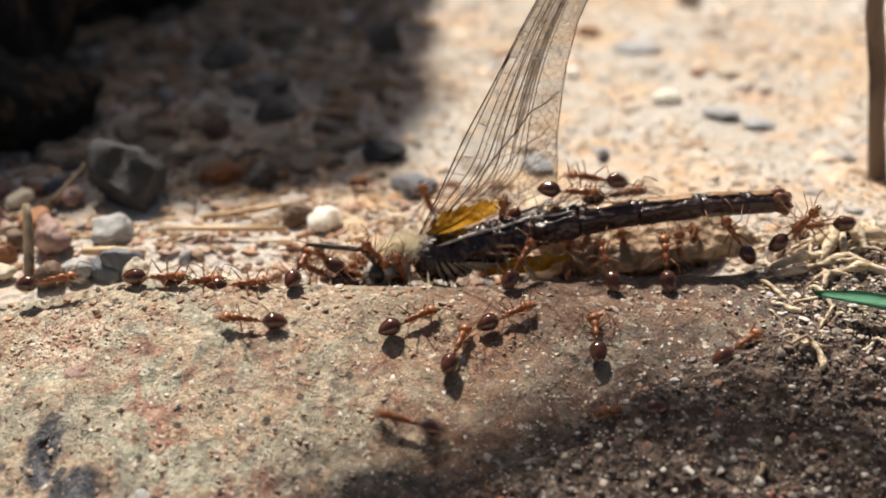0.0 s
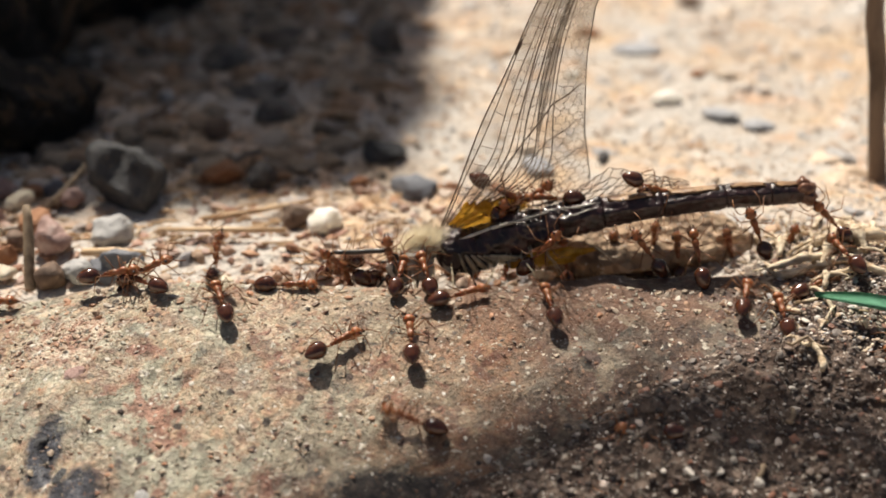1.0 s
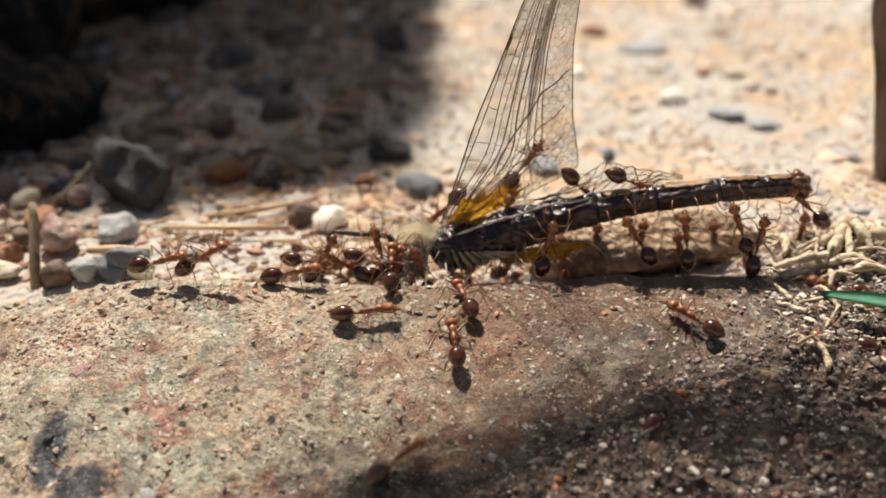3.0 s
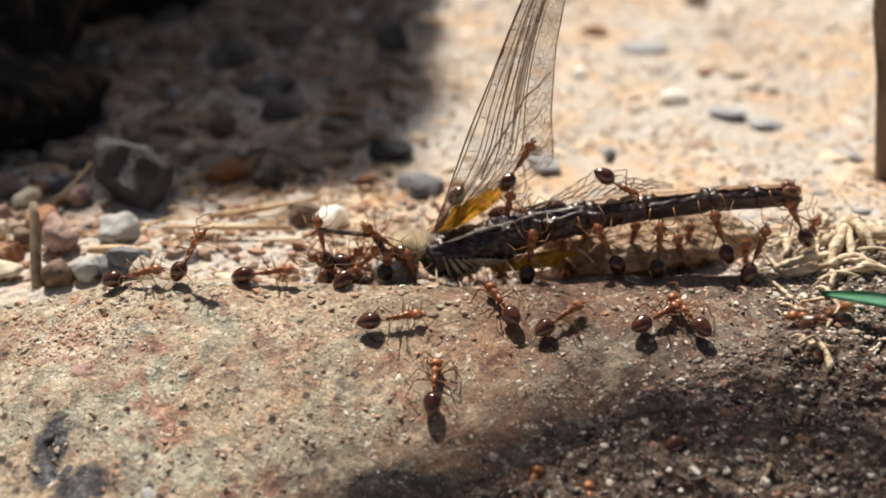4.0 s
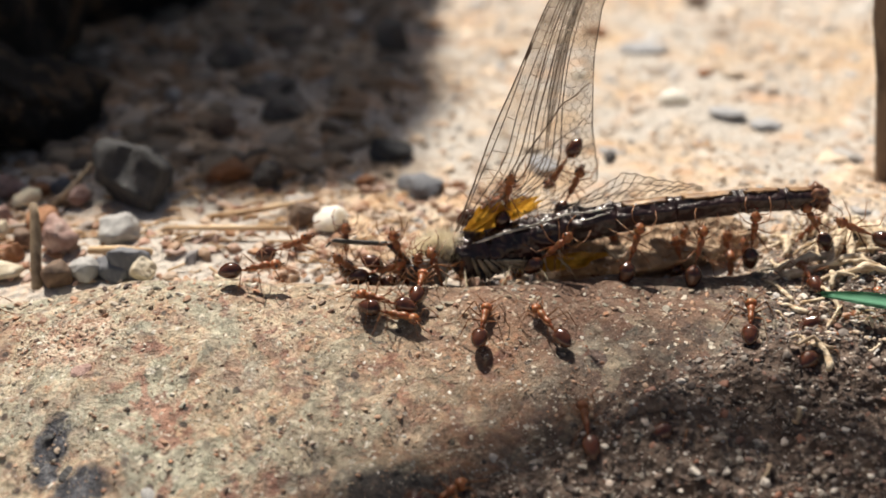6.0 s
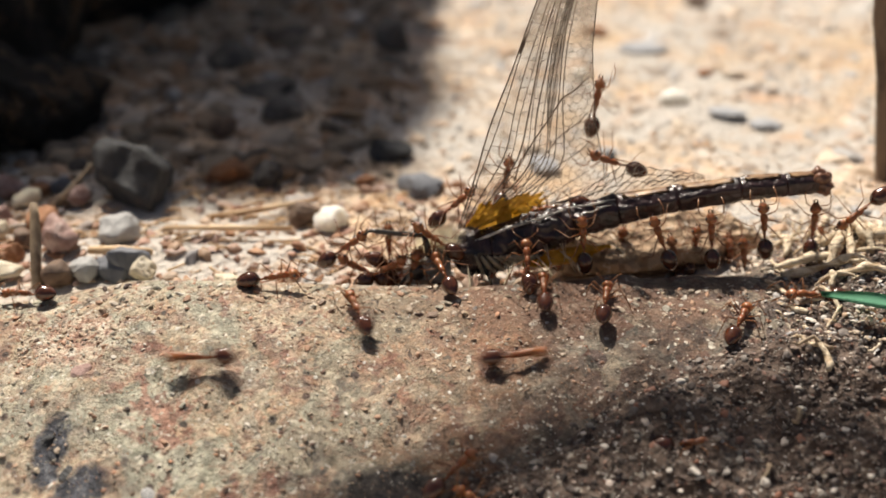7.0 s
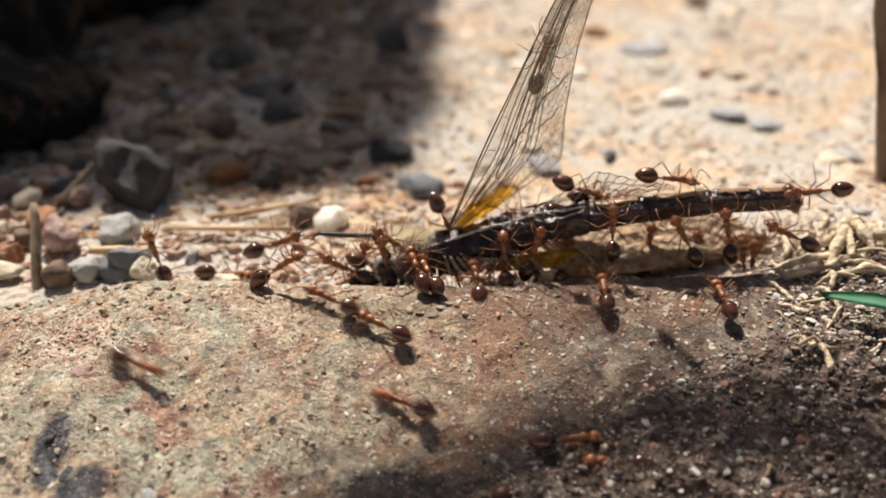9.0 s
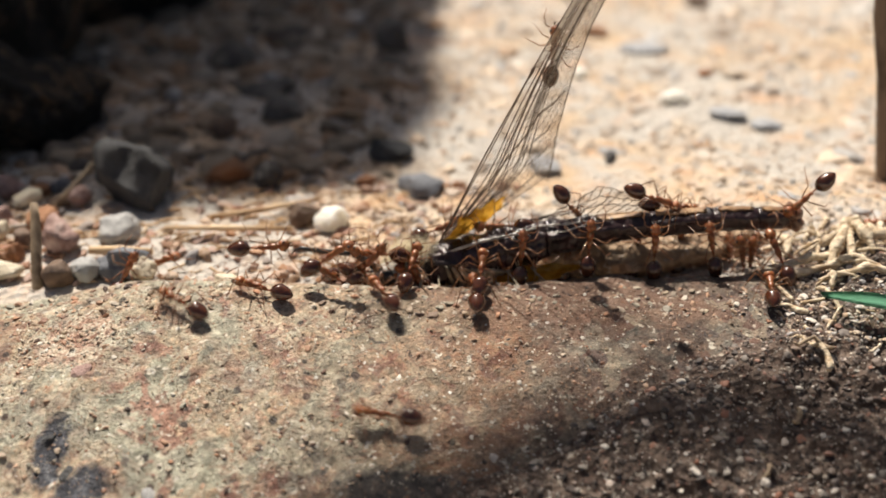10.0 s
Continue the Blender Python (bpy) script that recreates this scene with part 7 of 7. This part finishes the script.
    crawl([(0, 8.9, 4.3, 1.2, 20, 1), (3.8, 7.0, 4.3, 6.8, 57, 1), (4, 6.8, 4.3, 6.4, 61, 1), (4.17, 6.4, 4.3, 5.5, 117, 1), (4.33, 6.0, 4.3, 4.6, 172, 1), (4.5, 5.5, 4.3, 3.7, 228, 1), (5, 7.7, 4.3, 4.1, 255, 1), (5.5, 8.9, 4.3, 5.9, 251, 1), (5.7, 9.3, 4.3, 6.2, 256, 1), (6.25, 12.0, 4.3, 6.1, 207, 1), (6.8, 14.7, 4.3, 5.9, 157, 1), (7, 15.4, 4.3, 6.6, 160, 1), (7.2, 15.3, 4.3, 5.5, 162, 1), (7.5, 11.7, 4.3, 3.6, 200, 1), (8.5, 8.6, 4.3, 2.3, 191, 1), (10, 5.3, 4.3, 0.4, 180, 1)])
    crawl([(0, 17.7, 5.8, -2.9, 104, 1), (1.5, 20.7, 5.8, -2.2, 84, 1), (2.5, 19.3, 5.8, -2.3, 84, 1), (4.5, 17.5, 5.8, -2.2, 82, 1), (5.5, 20.7, 5.8, -2.9, 84, 1), (7, 23.4, 5.8, -2.8, 83, 1), (8, 21.2, 5.8, -2.3, 84, 1), (10, 18.0, 5.8, -2.7, 82, 1)])
    crawl([(0, 24.8, 6.8, -3.1, 108, 1), (1.5, 28.4, 6.8, -3.3, 106, 1), (2.5, 27.1, 6.8, -2.8, 101, 1), (4.5, 22.5, 6.8, -3.0, 83, 1), (5.5, 25.7, 6.8, -3.4, 85, 1), (7, 27.1, 6.8, -4.0, 96, 1), (8, 25.7, 6.8, -3.9, 90, 1), (10, 22.3, 6.8, -3.2, 89, 1)])
    crawl([(0, 13.2, 6.3, -3.4, 68, 1), (1.5, 16.6, 6.3, -3.3, 81, 1), (2.5, 15.3, 6.3, -2.7, 87, 1), (4.5, 12.6, 6.3, -2.9, 68, 1), (5.5, 14.2, 6.3, -3.4, 68, 1), (7, 16.6, 6.3, -3.1, 83, 1), (8, 11.3, 6.3, -3.7, 82, 1), (10, 11.7, 6.3, -3.6, 81, 1)])
    crawl([(0, 33.7, 7.3, -2.8, 74, 1), (1.5, 33.1, 7.3, -3.2, 72, 1), (2.5, 33.5, 7.3, -2.1, 84, 1), (4.5, 34.3, 7.3, -2.3, 57, 1), (5.5, 33.7, 7.3, -1.8, 52, 1), (7, 34.4, 7.3, -3.2, 57, 1), (8, 29.7, 7.3, -3.9, 83, 1), (9, 29.8, 7.3, -4.0, 79, 1), (10, 29.2, 7.3, -4.0, 79, 1)])
    crawl([(0, -10.6, 2.0, -3.2, 147, 1), (0.5, -9.0, 2.0, -3.1, 151, 1), (1, -8.6, 2.0, -2.3, 143, 1), (1.5, -8.4, 2.0, -2.3, 147, 1), (2, -8.6, 2.0, -2.0, 148, 1), (2.5, -8.6, 2.0, -2.1, 149, 1), (4, -10.3, 2.0, -2.9, 142, 1), (4.5, -10.0, 2.0, -3.1, 149, 1), (5, -8.9, 2.0, -2.9, 150, 1), (5.5, -8.4, 2.0, -2.9, 142, 1), (7, -7.4, 2.0, -2.8, 150, 1), (7.5, -7.7, 2.0, -2.1, 148, 1), (8, -8.1, 2.0, -2.1, 146, 1), (8.5, -8.8, 2.0, -2.4, 144, 1), (9, -8.9, 2.0, -2.7, 151, 1), (9.5, -9.5, 2.0, -3.4, 147, 1), (10, -10.0, 2.0, -3.6, 142, 1)])
    crawl([(0, -6.3, 2.6, -3.7, 37, 1), (0.5, -5.2, 2.6, -3.3, 41, 1), (1, -4.4, 2.6, -2.8, 38, 1), (1.5, -4.1, 2.6, -2.6, 42, 1), (2, -4.5, 2.6, -2.4, 44, 1), (2.5, -4.5, 2.6, -2.5, 30, 1), (4, -6.0, 2.6, -3.2, 51, 1), (4.5, -5.8, 2.6, -3.5, 34, 1), (5, -5.0, 2.6, -3.2, 40, 1), (5.5, -4.0, 2.6, -3.3, 40, 1), (7, -3.2, 2.6, -3.1, 41, 1), (7.5, -3.7, 2.6, -2.5, 41, 1), (8, -3.9, 2.6, -2.5, 32, 1), (8.5, -4.5, 2.6, -2.7, 52, 1), (9, -4.8, 2.6, -3.1, 32, 1), (9.5, -5.5, 2.6, -3.6, 41, 1), (10, -5.6, 2.6, -4.1, 42, 1)])
    crawl([(0, -5.8, 1.6, -3.7, 56, 1), (0.5, -4.4, 1.6, -3.3, 81, 1), (1, -3.4, 1.6, -2.9, 74, 1), (1.5, -3.7, 1.6, -2.6, 75, 1), (2, -3.8, 1.6, -2.6, 65, 1), (2.5, -3.7, 1.6, -2.5, 80, 1), (4, -5.3, 1.6, -3.3, 80, 1), (4.5, -5.3, 1.6, -3.6, 56, 1), (5, -4.1, 1.6, -3.2, 87, 1), (5.5, -3.2, 1.6, -3.5, 71, 1), (7, -2.8, 1.6, -3.1, 72, 1), (7.5, -2.8, 1.6, -2.6, 71, 1), (8, -3.1, 1.6, -2.5, 82, 1), (8.5, -3.9, 1.6, -2.9, 74, 1), (9, -4.1, 1.6, -3.2, 60, 1), (9.5, -4.6, 1.6, -3.7, 90, 1), (10, -4.9, 1.6, -4.2, 60, 1)])
    crawl([(0, -3.0, 1.4, -3.3, 110, 1), (0.5, -1.6, 1.4, -3.1, 117, 1), (1, -1.0, 1.4, -2.6, 104, 1), (1.5, -1.0, 1.4, -2.2, 110, 1), (2, -0.8, 1.4, -2.3, 114, 1), (2.5, -1.2, 1.4, -2.1, 112, 1), (4, -2.7, 1.4, -3.1, 103, 1), (4.5, -2.5, 1.4, -3.2, 114, 1), (5, -1.4, 1.4, -2.9, 114, 1), (5.5, -0.7, 1.4, -3.2, 101, 1), (7, -0.0, 1.4, -2.7, 114, 1), (7.5, 0.0, 1.4, -2.4, 114, 1), (8, -0.7, 1.4, -2.0, 108, 1), (8.5, -1.2, 1.4, -2.7, 107, 1), (9, -1.3, 1.4, -2.8, 116, 1), (9.5, -2.1, 1.4, -3.4, 110, 1), (10, -2.3, 1.4, -3.8, 104, 1)])
    crawl([(0, 1.1, 6.3, -6.5, 66, 1), (0.5, 2.5, 6.3, -6.5, 41, 1), (1, 3.2, 6.3, -6.1, 60, 1), (1.5, 3.4, 6.3, -5.8, 73, 1), (2, 3.2, 6.3, -5.9, 53, 1), (2.5, 2.8, 6.3, -5.6, 65, 1), (4, 1.7, 6.3, -6.6, 52, 1), (4.5, 1.5, 6.3, -6.4, 65, 1), (5, 2.7, 6.3, -6.5, 47, 1), (5.5, 3.6, 6.3, -6.4, 57, 1), (7, 4.4, 6.3, -6.3, 69, 1), (7.5, 4.0, 6.3, -5.9, 50, 1), (8, 3.5, 6.3, -5.6, 69, 1), (8.5, 3.3, 6.3, -6.3, 60, 1), (9, 2.6, 6.3, -6.2, 64, 1), (9.5, 2.1, 6.3, -6.7, 32, 1), (10, 2.0, 6.3, -6.8, 38, 1)])
    crawl([(0, 3.9, 6.6, -6.4, 63, 1), (0.5, 5.7, 6.6, -6.5, 51, 1), (1, 6.4, 6.6, -5.8, 80, 1), (1.5, 6.4, 6.6, -5.8, 60, 1), (2, 6.1, 6.6, -5.6, 63, 1), (2.5, 6.2, 6.6, -5.5, 76, 1), (4, 4.7, 6.6, -6.5, 59, 1), (4.5, 4.4, 6.6, -6.4, 65, 1), (5, 6.0, 6.6, -6.5, 61, 1), (5.5, 6.6, 6.6, -6.3, 76, 1), (7, 7.3, 6.6, -6.3, 56, 1), (7.5, 7.1, 6.6, -5.7, 68, 1), (8, 6.8, 6.6, -5.5, 76, 1), (8.5, 6.1, 6.6, -6.1, 57, 1), (9, 5.6, 6.6, -6.1, 70, 1), (9.5, 5.5, 6.6, -6.7, 52, 1), (10, 4.8, 6.6, -6.7, 59, 1)])
    crawl([(0, 7.0, 6.4, -6.1, 79, 1), (0.5, 8.8, 6.4, -6.0, 79, 1), (1, 9.1, 6.4, -5.2, 79, 1), (1.5, 9.4, 6.4, -5.2, 65, 1), (2, 9.2, 6.4, -4.9, 90, 1), (2.5, 9.1, 6.4, -5.0, 71, 1), (4, 7.4, 6.4, -5.8, 72, 1), (4.5, 7.7, 6.4, -5.9, 83, 1), (5, 8.9, 6.4, -5.9, 76, 1), (5.5, 9.3, 6.4, -5.8, 77, 1), (7, 10.5, 6.4, -5.7, 71, 1), (7.5, 10.1, 6.4, -5.0, 89, 1), (8, 9.6, 6.4, -5.0, 67, 1), (8.5, 9.0, 6.4, -5.4, 76, 1), (9, 8.8, 6.4, -5.6, 86, 1), (9.5, 8.2, 6.4, -6.3, 68, 1), (10, 7.7, 6.4, -6.3, 73, 1)])
    crawl([(0, -7.3, 2.8, -3.7, -23, 1), (0.5, -6.1, 2.8, -3.4, -16, 1), (1, -5.4, 2.8, -2.8, -17, 1), (1.5, -5.0, 2.8, -2.7, -23, 1), (2, -5.5, 2.8, -2.4, -14, 1), (2.5, -5.5, 2.8, -2.5, -20, 1), (4, -7.0, 2.8, -3.2, -16, 1), (4.5, -6.8, 2.8, -3.5, -22, 1), (5, -6.0, 2.8, -3.2, -15, 1), (5.5, -5.0, 2.8, -3.4, -19, 1), (7, -4.1, 2.8, -3.1, -22, 1), (7.5, -4.7, 2.8, -2.5, -13, 1), (8, -4.8, 2.8, -2.5, -22, 1), (8.5, -5.5, 2.8, -2.8, -16, 1), (9, -5.8, 2.8, -3.1, -20, 1), (9.5, -6.5, 2.8, -3.7, -16, 1), (10, -6.6, 2.8, -4.1, -21, 1)])


# ---- single pebbles and grains ----
for piece, parent, single, where, seed, level in PIECES:
    pieces(piece, parent, single, where, seed, level)

motions()
